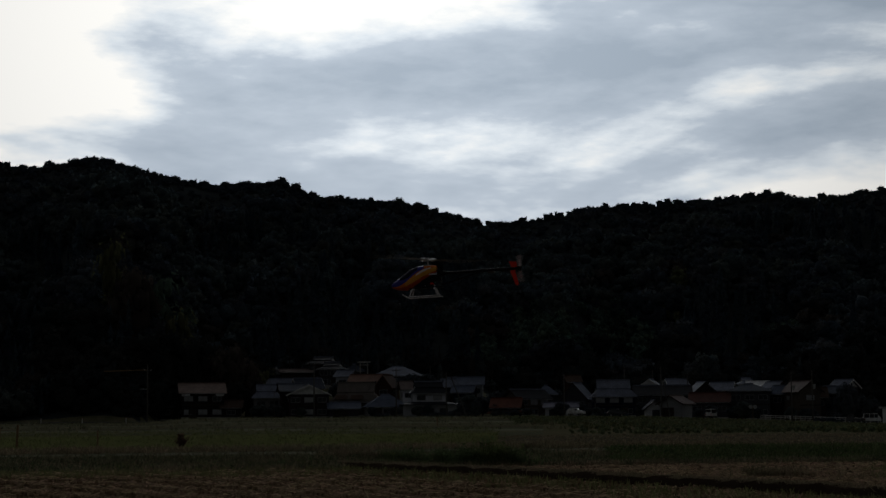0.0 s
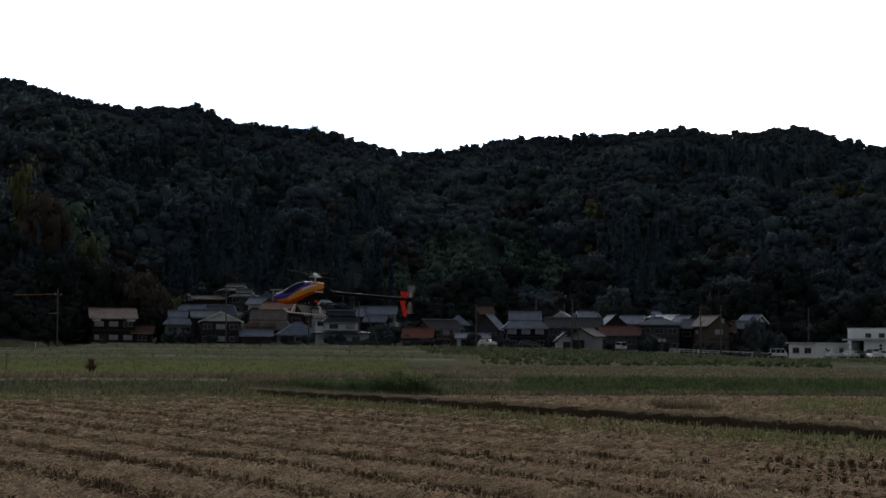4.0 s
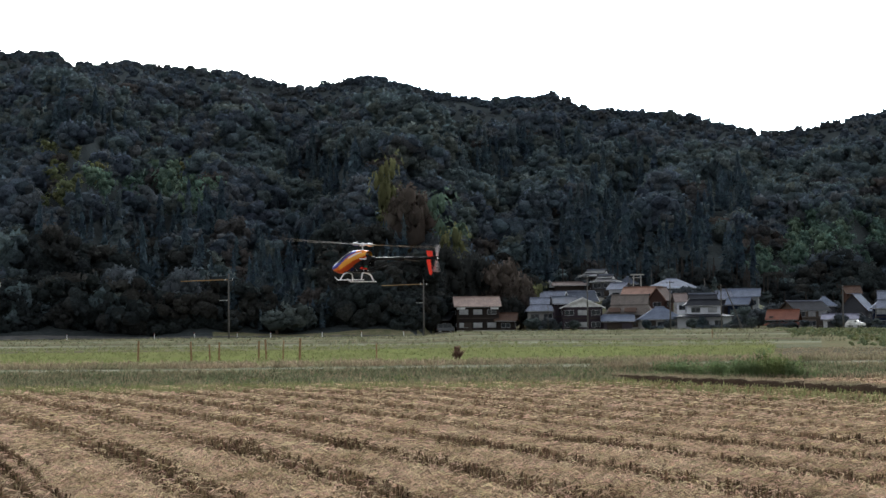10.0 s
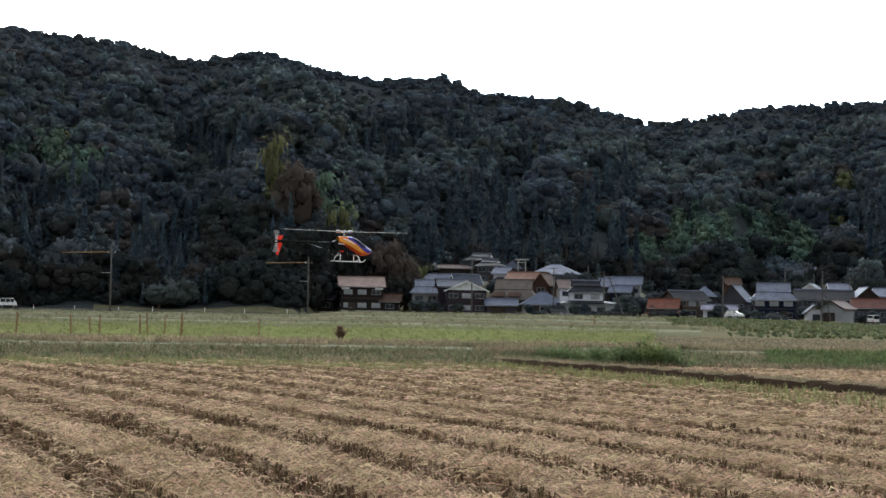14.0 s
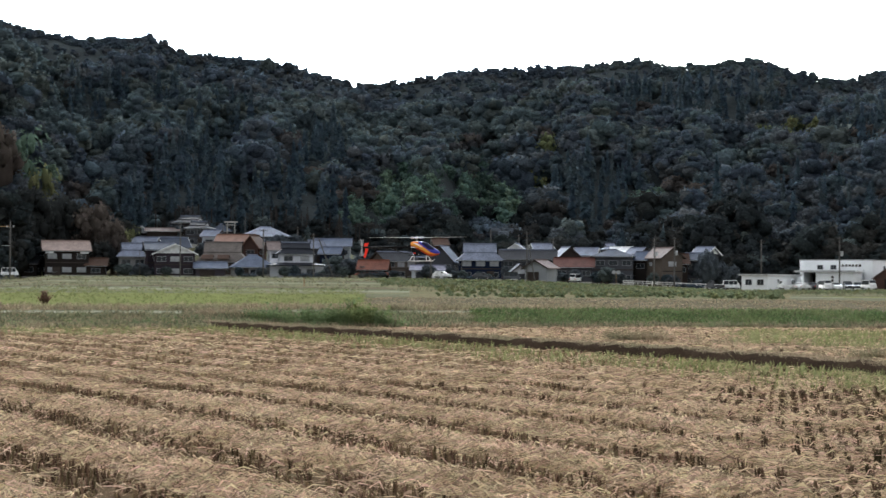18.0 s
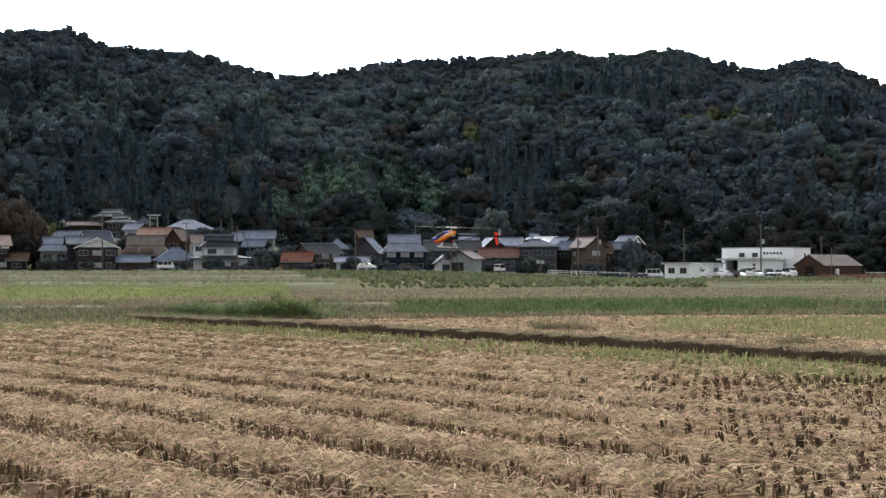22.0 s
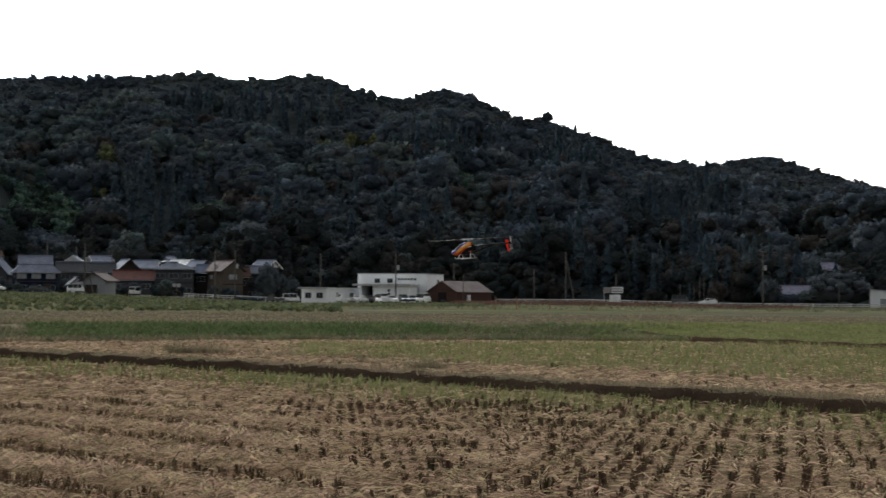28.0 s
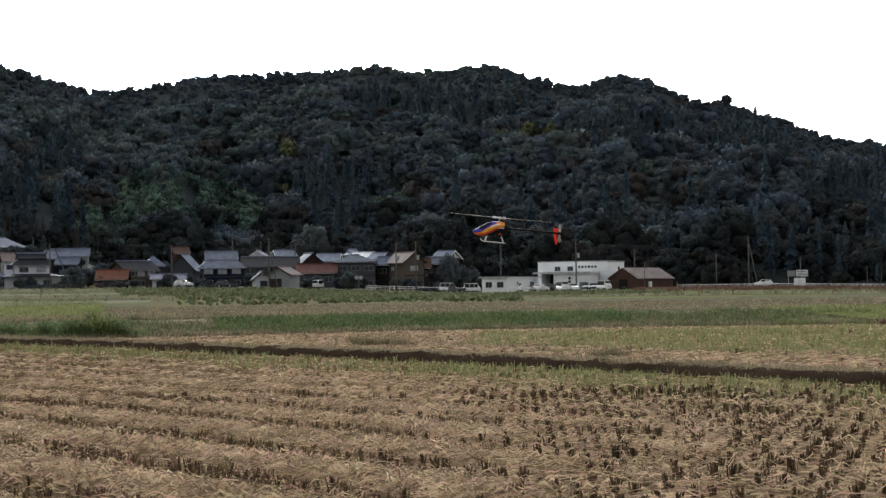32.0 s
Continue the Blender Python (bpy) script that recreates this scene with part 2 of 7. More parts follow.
BANKGREEN = mat("bank_green", (0.115, 0.12, 0.07), 0.9, vary=0.5, scale=0.5, grain=5, bump=0.6, second=(0.19, 0.165, 0.11))
GRASSBLADE = mat("grass_blade", (0.13, 0.143, 0.08), 0.8, vary=0.35, scale=0.5, grain=6, bump=0, island=0.55, second=(0.225, 0.20, 0.13), thin=0.35)
DRYBLADE = mat("dry_blade", (0.30, 0.235, 0.16), 0.85, vary=0.2, scale=0.3, grain=6, bump=0, island=0.45, second=(0.19, 0.18, 0.11), thin=0.3)
LUSHBLADE = mat("lush_blade", (0.088, 0.128, 0.052), 0.8, vary=0.3, scale=0.4, grain=6, bump=0, island=0.5, second=(0.14, 0.165, 0.075), thin=0.35)
REDBLADE = mat("red_blade", (0.16, 0.095, 0.075), 0.85, vary=0.2, scale=0.3, grain=6, bump=0, island=0.35, thin=0.3)
PADDY = mat("paddy", (0.150, 0.168, 0.062), 0.9, vary=0.3, scale=0.12, grain=2.5, bump=0.5, second=(0.138, 0.135, 0.064))
PALEFIELD = mat("pale_field", (0.135, 0.13, 0.09), 0.9, vary=0.35, scale=0.08, grain=1.5, bump=0.5, second=(0.095, 0.104, 0.062))
BROWNFIELD = mat("brown_field", (0.125, 0.105, 0.075), 0.95, vary=0.5, scale=0.5, grain=3.0, bump=0.6, second=(0.085, 0.08, 0.052))
CUTGRASS = mat("cut_grass", (0.205, 0.21, 0.155), 0.9, vary=0.2, scale=0.1, grain=1.5, bump=0.4, second=(0.15, 0.155, 0.10))
CROPGROUND = mat("crop_ground", (0.13, 0.125, 0.075), 0.95, vary=0.3, scale=0.1, grain=2, bump=0.5, second=(0.16, 0.135, 0.085))
PATH_EARTH = mat("path_earth", (0.22, 0.215, 0.17), 0.9, vary=0.3, scale=0.4, grain=6, bump=0.3, second=(0.19, 0.195, 0.13))
CONCRETE = mat("concrete", (0.42, 0.41, 0.38), 0.85, vary=0.15, scale=0.5, grain=12, bump=0.2)
ASPHALT = mat("asphalt", (0.10, 0.10, 0.10), 0.9, vary=0.15, scale=0.4, grain=20, bump=0.2)
# Ground under the trees, coloured to pass for the shade between crowns.
SHADEDFLOOR = mat("shaded_floor", (0.045, 0.053, 0.056), 0.95, vary=0.3, scale=0.05, grain=1.0, bump=0.4)
BARK = mat("bark", (0.10, 0.08, 0.06), 0.9, vary=0.3, scale=1.5, grain=12, bump=0.6)
# Blue-grey of distant haze is mixed into the hillside leaf colours.
LEAF_DARK_HAZE = leafy("leaf_dark_haze", (0.092, 0.122, 0.151), (0.072, 0.092, 0.123), (0.128, 0.133, 0.136))
LEAF_MID_HAZE = leafy("leaf_mid_haze", (0.111, 0.149, 0.158), (0.082, 0.108, 0.129), (0.140, 0.157, 0.140))
LEAF_CEDAR_HAZE = leafy("leaf_cedar_haze", (0.057, 0.083, 0.103), (0.043, 0.064, 0.087), (0.077, 0.096, 0.101), clump=2.0, relief=0.25)
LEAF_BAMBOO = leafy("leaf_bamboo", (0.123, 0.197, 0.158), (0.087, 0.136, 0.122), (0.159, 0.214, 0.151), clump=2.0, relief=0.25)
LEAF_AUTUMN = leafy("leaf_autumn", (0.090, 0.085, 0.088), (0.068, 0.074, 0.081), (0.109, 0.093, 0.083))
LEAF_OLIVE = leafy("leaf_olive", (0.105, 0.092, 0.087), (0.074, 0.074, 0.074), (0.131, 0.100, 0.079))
LEAF_YELLOW = leafy("leaf_yellow", (0.175, 0.193, 0.098), (0.114, 0.134, 0.077), (0.186, 0.178, 0.089), clump=2.0, relief=0.25)
# Near-black leaves: the shadow at the foot of the woods, put into colour.
LEAF_SHADE = leafy("leaf_shade", (0.042, 0.052, 0.053), (0.034, 0.040, 0.046), (0.059, 0.056, 0.052))
CROPLEAF = leafy("crop_leaf", (0.150, 0.185, 0.105), (0.180, 0.205, 0.120), cell=0.6, clump=6.0, relief=0.05, scale=0.2, grain=5)
WEEDLEAF = leafy("weed_leaf", (0.135, 0.185, 0.085), (0.165, 0.205, 0.10), cell=1.0, clump=8.0, relief=0.03, scale=0.5, grain=10)


# ---------------------------------------------------------------- mesh helpers
class Mesh:
    """Collects points and faces of one part."""

    def __init__(self):
        self.v, self.f = [], []

    def add(self, pts, faces):
        o = len(self.v)
        self.v += [tuple(p) for p in pts]
        self.f += [tuple(i + o for i in q) for q in faces]
        return self

    def box(self, x0, x1, y0, y1, z0, z1):
        return self.add([(x0, y0, z0), (x1, y0, z0), (x1, y1, z0), (x0, y1, z0), (x0, y0, z1), (x1, y0, z1), (x1, y1, z1), (x0, y1, z1)],
                        [(0, 3, 2, 1), (4, 5, 6, 7), (0, 1, 5, 4), (1, 2, 6, 5), (2, 3, 7, 6), (3, 0, 4, 7)])

    def tube(self, a, b, r0, r1=None, n=8, cap=True):
        a, b = Vector(a), Vector(b)
        r1 = r0 if r1 is None else r1
        d = (b - a).normalized()
        u = d.orthogonal().normalized()
        w = d.cross(u)
        pts = []
        for c, r in ((a, r0), (b, r1)):
            for i in range(n):
                t = 2 * math.pi * i / n
                pts.append(c + u * (math.cos(t) * r) + w * (math.sin(t) * r))
        faces = [(i, (i + 1) % n, n + (i + 1) % n, n + i) for i in range(n)]
        if cap:
            faces += [tuple(reversed(range(n))), tuple(range(n, 2 * n))]
        return self.add(pts, faces)

    def loft(self, rings, cap=True):
        """Rings of equally many points joined in turn."""
        n = len(rings[0])
        pts = [p for r in rings for p in r]
        faces = []
        for k in range(len(rings) - 1):
            for i in range(n):
                j = (i + 1) % n
                faces.append((k * n + i, k * n + j, (k + 1) * n + j, (k + 1) * n + i))
        if cap:
            faces += [tuple(reversed(range(n))), tuple(range((len(rings) - 1) * n, len(rings) * n))]
        return self.add(pts, faces)

    def data(self, name, material, smooth=False):
        me = bpy.data.meshes.new(name)
        me.from_pydata(self.v, [], self.f)
        me.materials.append(material)
        if smooth:
            me.polygons.foreach_set("use_smooth", [True] * len(me.polygons))
        me.update()
        return me


def part(name, m, material, parent=None, label="", at=None, smooth=False, bevel=0.0):
    """Links a Mesh (or mesh data) as one object, under its parent."""
    me = m if isinstance(m, bpy.types.Mesh) else m.data(name, material, smooth)
    if bevel:
        bm = bmesh.new()
        bm.from_mesh(me)
        bmesh.ops.bevel(bm, geom=[e for e in bm.edges if len(e.link_faces) == 2 and e.calc_face_angle(0) > 0.5], offset=bevel, segments=2, affect="EDGES")
        bm.to_mesh(me)
        bm.free()
    ob = new(name, me)
    if at is not None:
        ob.matrix_basis = at
    if parent is not None:
        ob.parent = parent
    if label:
        ob["label"] = label
    return ob


def bulk(name, verts, faces, material, smooth=False):
    """One mesh object out of numpy arrays (triangles or quads)."""
    me = bpy.data.meshes.new(name)
    n, k = faces.shape
    me.vertices.add(len(verts))
    me.vertices.foreach_set("co", np.ascontiguousarray(verts, dtype=np.float32).ravel())
    me.loops.add(n * k)
    me.loops.foreach_set("vertex_index", np.ascontiguousarray(faces, dtype=np.int32).ravel())
    me.polygons.add(n)
    me.polygons.foreach_set("loop_start", np.arange(0, n * k, k, dtype=np.int32))
    me.polygons.foreach_set("loop_total", np.full(n, k, dtype=np.int32))
    if smooth:
        me.polygons.foreach_set("use_smooth", np.ones(n, dtype=bool))
    me.materials.append(material)
    me.update()
    me.validate()
    return new(name, me)


def scatter(name, protos, pos, scale, turn, material, pick=None, smooth=False, tall=None):
    """Joins many copies of small prototype meshes (verts, faces) into one stuff object."""
    V, F, o = [], [], 0
    pick = np.random.randint(0, len(protos), len(pos)) if pick is None else pick
    for k, (pv, pf) in enumerate(protos):
        idx = np.where(pick == k)[0]
        if not len(idx):
            continue
        c, s = np.cos(turn[idx]), np.sin(turn[idx])
        sc = scale[idx]
        zt = sc if tall is None else sc * tall[idx]
        x = (pv[None, :, 0] * c[:, None] - pv[None, :, 1] * s[:, None]) * sc[:, None] + pos[idx, 0:1]
        y = (pv[None, :, 0] * s[:, None] + pv[None, :, 1] * c[:, None]) * sc[:, None] + pos[idx, 1:2]
        z = pv[None, :, 2] * zt[:, None] + pos[idx, 2:3]
        V.append(np.stack([x, y, z], -1).reshape(-1, 3))
        F.append((pf[None] + (np.arange(len(idx)) * len(pv))[:, None, None]).reshape(-1, pf.shape[1]) + o)
        o += len(idx) * len(pv)
    return bulk(name, np.concatenate(V), np.concatenate(F), material, smooth)


def polar(heading, r):
    h = radians(heading)
    return r * math.sin(h), r * math.cos(h)


# ---------------------------------------------------------------- ground
SKYLINE = [(-28.65, 9.25), (-28.1, 8.9), (-23.5, 8.88), (-22.8, 8.83), (-21.9, 8.56), (-21.0, 8.29), (-20.2, 8.25), (-19.7, 8.38), (-18.8, 8.56), (-17.8, 8.52),
           (-16.9, 8.27), (-15.9, 7.98), (-14.4, 7.76), (-13.1, 7.81), (-12.2, 7.87), (-11.4, 7.66), (-10.5, 7.42), (-8.3, 7.25), (-7.6, 7.03), (-6.7, 6.80), (-5.4, 6.56),
           (-4.1, 6.6), (-2.3, 6.85), (0.3, 7.09), (2.2, 7.1), (4.0, 7.33), (5.2, 7.05), (6.5, 7.17), (8.0, 7.2), (9.4, 6.8), (10.7, 6.57), (12.0, 6.85), (12.9, 6.62),
           (14.4, 6.02), (15.6, 5.83), (17.3, 5.25), (18.6, 4.65), (20.8, 4.40), (22.9, 4.62), (24.2, 4.22), (25.7, 3.75), (26.8, 3.3), (27.5, 3.05), (28.4, 3.35), (29.2, 3.5), (33.0, 3.9)]
SKY_A, SKY_E = np.array(SKYLINE).T
# level of the village and road, 350 m away, by heading
LEVEL_A = np.array([-40, -16.6, -15.2, -4, 0, 3, 7, 10, 14, 17, 22, 30, 45.0])
LEVEL_Z = np.array([1.2, 1.2, 1.95, 1.9, 1.55, 0.9, -0.05, 0.1, 0.3, 0.3, -0.25, -0.3, -0.3])
WOOD_A = np.array([-60, -30, -17, -15.6, -12, -5, 2, 8, 14, 20, 30, 60.0])
WOOD_R = np.array([354, 352, 354, 398, 440, 450, 440, 410, 400, 400, 400, 400.0])
RIDGE_R = 720.0


def wave(x, y, seed=0.0):
    """Cheap smooth noise, about -1 to 1."""
    return (np.sin(x * 1.0 + 1.7 * np.sin(y * 0.7 + seed) + seed * 2.1) + np.sin(y * 1.3 + 1.3 * np.sin(x * 0.9 + seed * 1.7)) +
            0.6 * np.sin(x * 2.3 - y * 1.9 + seed) + 0.4 * np.sin(x * 4.1 + y * 3.7 + 2 * seed)) / 3.0


def sstep(t):
    t = np.clip(t, 0, 1)
    return t * t * (3 - 2 * t)


def bank_line(x):
    """Foot of the grass bank: y by x."""
    return np.interp(x, [-200, -60, -26, -18, -11.5, -8, -4, 6, 14, 22, 40, 200], [48, 48, 49.5, 53.5, 55.2, 58.5, 58.5, 61.5, 61.5, 61, 60, 60.0])


def edge_x(y):
    """The brown levee at the side of the green field: x by y."""
    return np.interp(y, [38, 48.3, 56, 64], [29.5, 26.2, 24.6, 21.4])


def ground_z(x, y):
    x, y = np.asarray(x, float), np.asarray(y, float)
    r = np.hypot(x, y)
    a = np.degrees(np.arctan2(x, y))
    front = np.abs(a) < 90
    bank = sstep((y - bank_line(x)) / 7.0) * 0.45 * front
    lv = np.interp(a, LEVEL_A, LEVEL_Z)
    z = bank + (lv - 0.45) * sstep((r - 110) / 230) * front
    wr = np.interp(a, WOOD_A, WOOD_R)
    el = np.interp(a, SKY_A, SKY_E)
    rr = RIDGE_R + 25 * wave(a * 0.25, a * 0, 1.0)
    top = 1.65 + rr * np.tan(np.radians(el)) - 1.5
    t = (r - wr + 12) / (rr - wr + 12)
    up = np.where(t < 1, np.clip(t, 0, 1) ** 1.08, 1 - 0.35 * (np.clip(t, 1, 2) - 1))
    # village slope
    z = z + 8.5 * sstep((r - 372) / 60) * sstep((a + 14.5) / 2.5) * sstep((-3.5 - a) / 3) * (t < 0.35)
    dip = 0
    for top_a, foot_a, deep, wide in ((-4.5, 1.5, 30, 1.8), (-16.5, -12.5, 20, 1.1), (10.5, 4.0, 22, 1.3), (17.5, 13.0, 16, 1.3), (-11.0, -14.5, 18, 1.1), (-22.5, -20.5, 16, 1.4), (-27.0, -26.0, 14, 1.2), (24.0, 20.0, 14, 1.4)):
        dip = dip + deep * np.exp(-((a - (foot_a + (top_a - foot_a) * np.clip(t, 0, 1))) / wide) ** 2)
    spur = -dip * 0.5 + 4 + wave(a * 0.55, r * 0.004, 3.0) * 20 + wave(a * 1.3, r * 0.009, 5.0) * 8
    hill = (top - lv) * up + spur * np.clip(t, 0, 1) * np.clip(1.02 - t, 0, 1) * 3.0
    hill = np.where(a > -90, hill, 0)
    far = np.clip((100 - np.abs(a)) / 40, 0, 1)
    return z + np.where(r > wr - 12, hill, 0) * far


def field_of(x, y):
    """Which surface lies at a place: an index into GROUND."""
    r, a = np.hypot(x, y), np.degrees(np.arctan2(x, y))
    k = np.zeros(len(x), int)                                      # near stubble
    by = y - bank_line(x)
    k[by > 0] = 1                                                   # bank
    k[(by > 6.2) & (by < 7.6)] = 2                                  # path on the bank
    k[by >= 7.6] = 3                                                # pale fields behind
    k[(by >= 13) & (a < -5) & (r < 150)] = 4                       # yellow-green rice
    k[(by >= 7.6) & (a >= -5) & (r < 113)] = 5           # brown field
    # narrow strips of cut and uncut grass towards the village
    strip = np.floor((r + a * 1.4 + 4 * wave(x * 0.02, y * 0.05, 4.0)) / 11.0).astype(int) % 6
    far = (r >= 138) & (by >= 13)
    k[far] = 3
    k[far & (strip == 1)] = 9
    k[far & (strip == 3)] = 5
    k[far & ((strip == 4) | (strip == 0))] = 1
    k[far & (strip == 2) & (a > 10)] = 4
    k[(x > edge_x(y)) & (y > 20) & (y < 76) & (a < 60)] = 4         # green field past the second levee
    k[(r > 118) & (a > -3.5) & (a < 9.0)] = 6
    k[(r > 195) & (a > -4.5) & (a < 13.5)] = 6                      # vegetable rows
    k[(r > 285) & (a >= 13) & (a < 40)] = 7
    wr = np.interp(a, WOOD_A, WOOD_R)
    k[(a < -15) & (r > 318)] = 1                                    # verges of the road
    k[r > wr - np.where(a < -15, 10, 14)] = 8                                               # wood floor, tree shade in its colour
    k[(np.abs(a) > 70)] = 3
    return k


GROUND = [STRAWGROUND, BANKGREEN, PATH_EARTH, PALEFIELD, PADDY, BROWNFIELD, CROPGROUND, BROWNFIELD, SHADEDFLOOR, CUTGRASS]


def make_ground():
    heads = np.concatenate([np.arange(-180, -40, 5), np.arange(-40, 40, 0.25), np.arange(40, 180, 5)])
    radii = np.concatenate([[0.0], np.geomspace(2, 40, 40), np.arange(41, 75, 1.0), np.geomspace(76, 340, 60), np.arange(346, 800, 9), [850, 950, 1200, 1800, 2800, 4500]])
    A, R = np.meshgrid(np.radians(heads), radii, indexing="ij")
    X, Y = R * np.sin(A), R * np.cos(A)
    Z = ground_z(X, Y)
    na, nr = X.shape
    i, j = np.meshgrid(np.arange(na), np.arange(nr - 1), indexing="ij")
    i2 = (i + 1) % na
    F = np.stack([i * nr + j, i * nr + j + 1, i2 * nr + j + 1, i2 * nr + j], -1).reshape(-1, 4)
    V = np.stack([X, Y, Z], -1).reshape(-1, 3)
    ob = bulk("ground", V, F, GROUND[0], True)
    for m in GROUND[1:]:
        ob.data.materials.append(m)
    C = V[F].mean(1)
    ob.data.polygons.foreach_set("material_index", field_of(C[:, 0], C[:, 1]).astype(np.int32))
    tagged(ob, "harvested paddies rising to wooded hills", "ground", kind="structure")


make_ground()


# ---------------------------------------------------------------- woods
def icosahedron():
    g = (1 + 5 ** 0.5) / 2
    v = np.array([(-1, g, 0), (1, g, 0), (-1, -g, 0), (1, -g, 0), (0, -1, g), (0, 1, g), (0, -1, -g), (0, 1, -g), (g, 0, -1), (g, 0, 1), (-g, 0, -1), (-g, 0, 1)]) / math.hypot(1, g)
    f = [(i, j, k) for i in range(12) for j in range(i + 1, 12) for k in range(j + 1, 12)
         if all(np.linalg.norm(v[a] - v[b]) < 1.2 for a, b in ((i, j), (j, k), (i, k)))]
    f = [t if np.dot(np.cross(v[t[1]] - v[t[0]], v[t[2]] - v[t[0]]), v[t[0]]) > 0 else t[::-1] for t in f]
    return v, np.array(f)


ICO1 = icosahedron()


def lumps(rng, clumps, flat=0.75, jag=0.35, cards=0, size=0.135, core=0.76):
    """A crown from uneven clumps of foliage, wrapped in small leaf sprays. About 1 m in radius, foot at z = 0."""
    V, F, o = [], [], 0
    for cx, cy, cz, cr in clumps:
        v, f = ICO1
        v = v * (1 + jag * (rng.random((len(v), 1)) - 0.5) * 2) * cr * (core if cards else 1.0)
        V.append(v * [1, 1, flat] + [cx, cy, cz]), F.append(f + o)
        o += len(v)
    cl = np.array(clumps)
    w = cl[:, 3] ** 2 / (cl[:, 3] ** 2).sum()
    for _ in range(cards):
        c = cl[rng.choice(len(cl), p=w)]
        d = rng.normal(0, 1, 3) + [0, 0, 0.35]
        d /= np.linalg.norm(d)
        p = c[:3] + d * c[3] * [1, 1, flat] * rng.uniform(0.85, 1.18)
        nn = d + rng.normal(0, 0.45, 3)
        u = np.cross(nn, rng.normal(0, 1, 3))
        u /= np.linalg.norm(u)
        q = np.cross(nn / np.linalg.norm(nn), u)
        s = size * rng.uniform(0.6, 1.4)
        V.append(np.array([p - u * s * 0.8 - q * s * 0.4, p + u * s * 0.8 - q * s * 0.4, p + q * s * rng.uniform(0.6, 1.1)]))
        F.append(np.array([[0, 1, 2]]) + o)
        o += 3
    return np.concatenate(V), np.concatenate(F)


def broad_crown(seed, cards=86, big=1.1, billows=9):
    """A spreading crown: many uneven billows of foliage on one dome, fringed with leaf sprays. Foot at z = 0."""
    rng = np.random.default_rng(seed)
    bv, bf = ICO1
    V, F, o, spots = [], [], 0, []
    squash = rng.uniform(0.72, 0.95)
    for k in range(billows):
        h = 1.0 - 1.25 * (k + 0.5) / billows
        t = k * 2.4 + rng.uniform(-0.5, 0.5)
        flat = math.sqrt(max(0.0, 1 - h * h))
        r = rng.uniform(0.27, 0.45) * (10 / billows) ** 0.35
        c = np.array([flat * math.cos(t), flat * math.sin(t), h * squash]) * rng.uniform(0.52, 0.78) + [0, 0, 0.62]
        v = bv * (1 + 0.5 * (rng.random((12, 1)) - 0.5)) * r * [0.92, 0.92, 0.68] + c
        f = bf[(v[bf].mean(1) - c)[:, 2] > -0.55 * r]
        V.append(v), F.append(f + o)
        o += 12
        spots.append((c, r))
    core = bv * [0.72, 0.72, 0.5] + [0, 0, 0.5]
    V.append(core), F.append(bf + o)
    o += 12
    for _ in range(cards):
        c, r = spots[rng.integers(0, billows)]
        n = rng.normal(0, 1, 3) + [0, 0, 0.5]
        n /= np.linalg.norm(n)
        p = c + n * r * [1, 1, 0.8] * rng.uniform(0.85, 1.3)
        nn = n + rng.normal(0, 0.8, 3)
        u = np.cross(nn, rng.normal(0, 1, 3))
        u /= np.linalg.norm(u)
        q = np.cross(nn / np.linalg.norm(nn), u)
        s = rng.uniform(0.06, 0.14) * big
        V.append(np.array([p - u * s - q * s * 0.5, p + u * s - q * s * 0.5, p + q * s * rng.uniform(0.6, 1.2)]))
        F.append(np.array([[0, 1, 2]]) + o)
        o += 3
    return np.concatenate(V), np.concatenate(F)


def cedar_crown(seed, cards=70):
    """A narrow pointed crown of ragged drooping tiers."""
    rng = np.random.default_rng(seed)
    V, F, o, n = [], [], 0, 8
    for k in range(11):
        h = 0.2 + k * 0.265 + rng.normal(0, 0.04)
        w = (0.50 * (1 - (k / 12.5) ** 1.4) + 0.03) * rng.uniform(0.75, 1.15)
        t = np.arange(n) * 2 * math.pi / n + rng.uniform(0, 6.28)
        rad = w * rng.uniform(0.45, 1.2, n)
        ring = np.stack([rad * np.cos(t), rad * np.sin(t), h + rng.normal(0, 0.10, n)], -1)
        V.append(np.concatenate([ring, [[rng.normal(0, 0.03), rng.normal(0, 0.03), h + 0.62]]]))
        F.append(np.array([(i, (i + 1) % n, n) for i in range(n)]) + o)
        o += n + 1
    for _ in range(cards):
        h, t = rng.uniform(0.1, 3.0), rng.uniform(0, 6.28)
        w = 0.50 * (1 - (max(0.0, h - 0.2) / 3.3) ** 1.4) * rng.uniform(0.7, 1.15)
        p = np.array([w * math.cos(t), w * math.sin(t), h])
        out = np.array([math.cos(t), math.sin(t), rng.uniform(-0.9, 0.5)]) * rng.uniform(0.08, 0.2)
        side = np.array([-math.sin(t), math.cos(t), rng.normal(0, 0.4)]) * rng.uniform(0.05, 0.11)
        V.append(np.array([p - side, p + side, p + out]))
        F.append(np.array([[0, 1, 2]]) + o)
        o += 3
    return np.concatenate(V), np.concatenate(F)


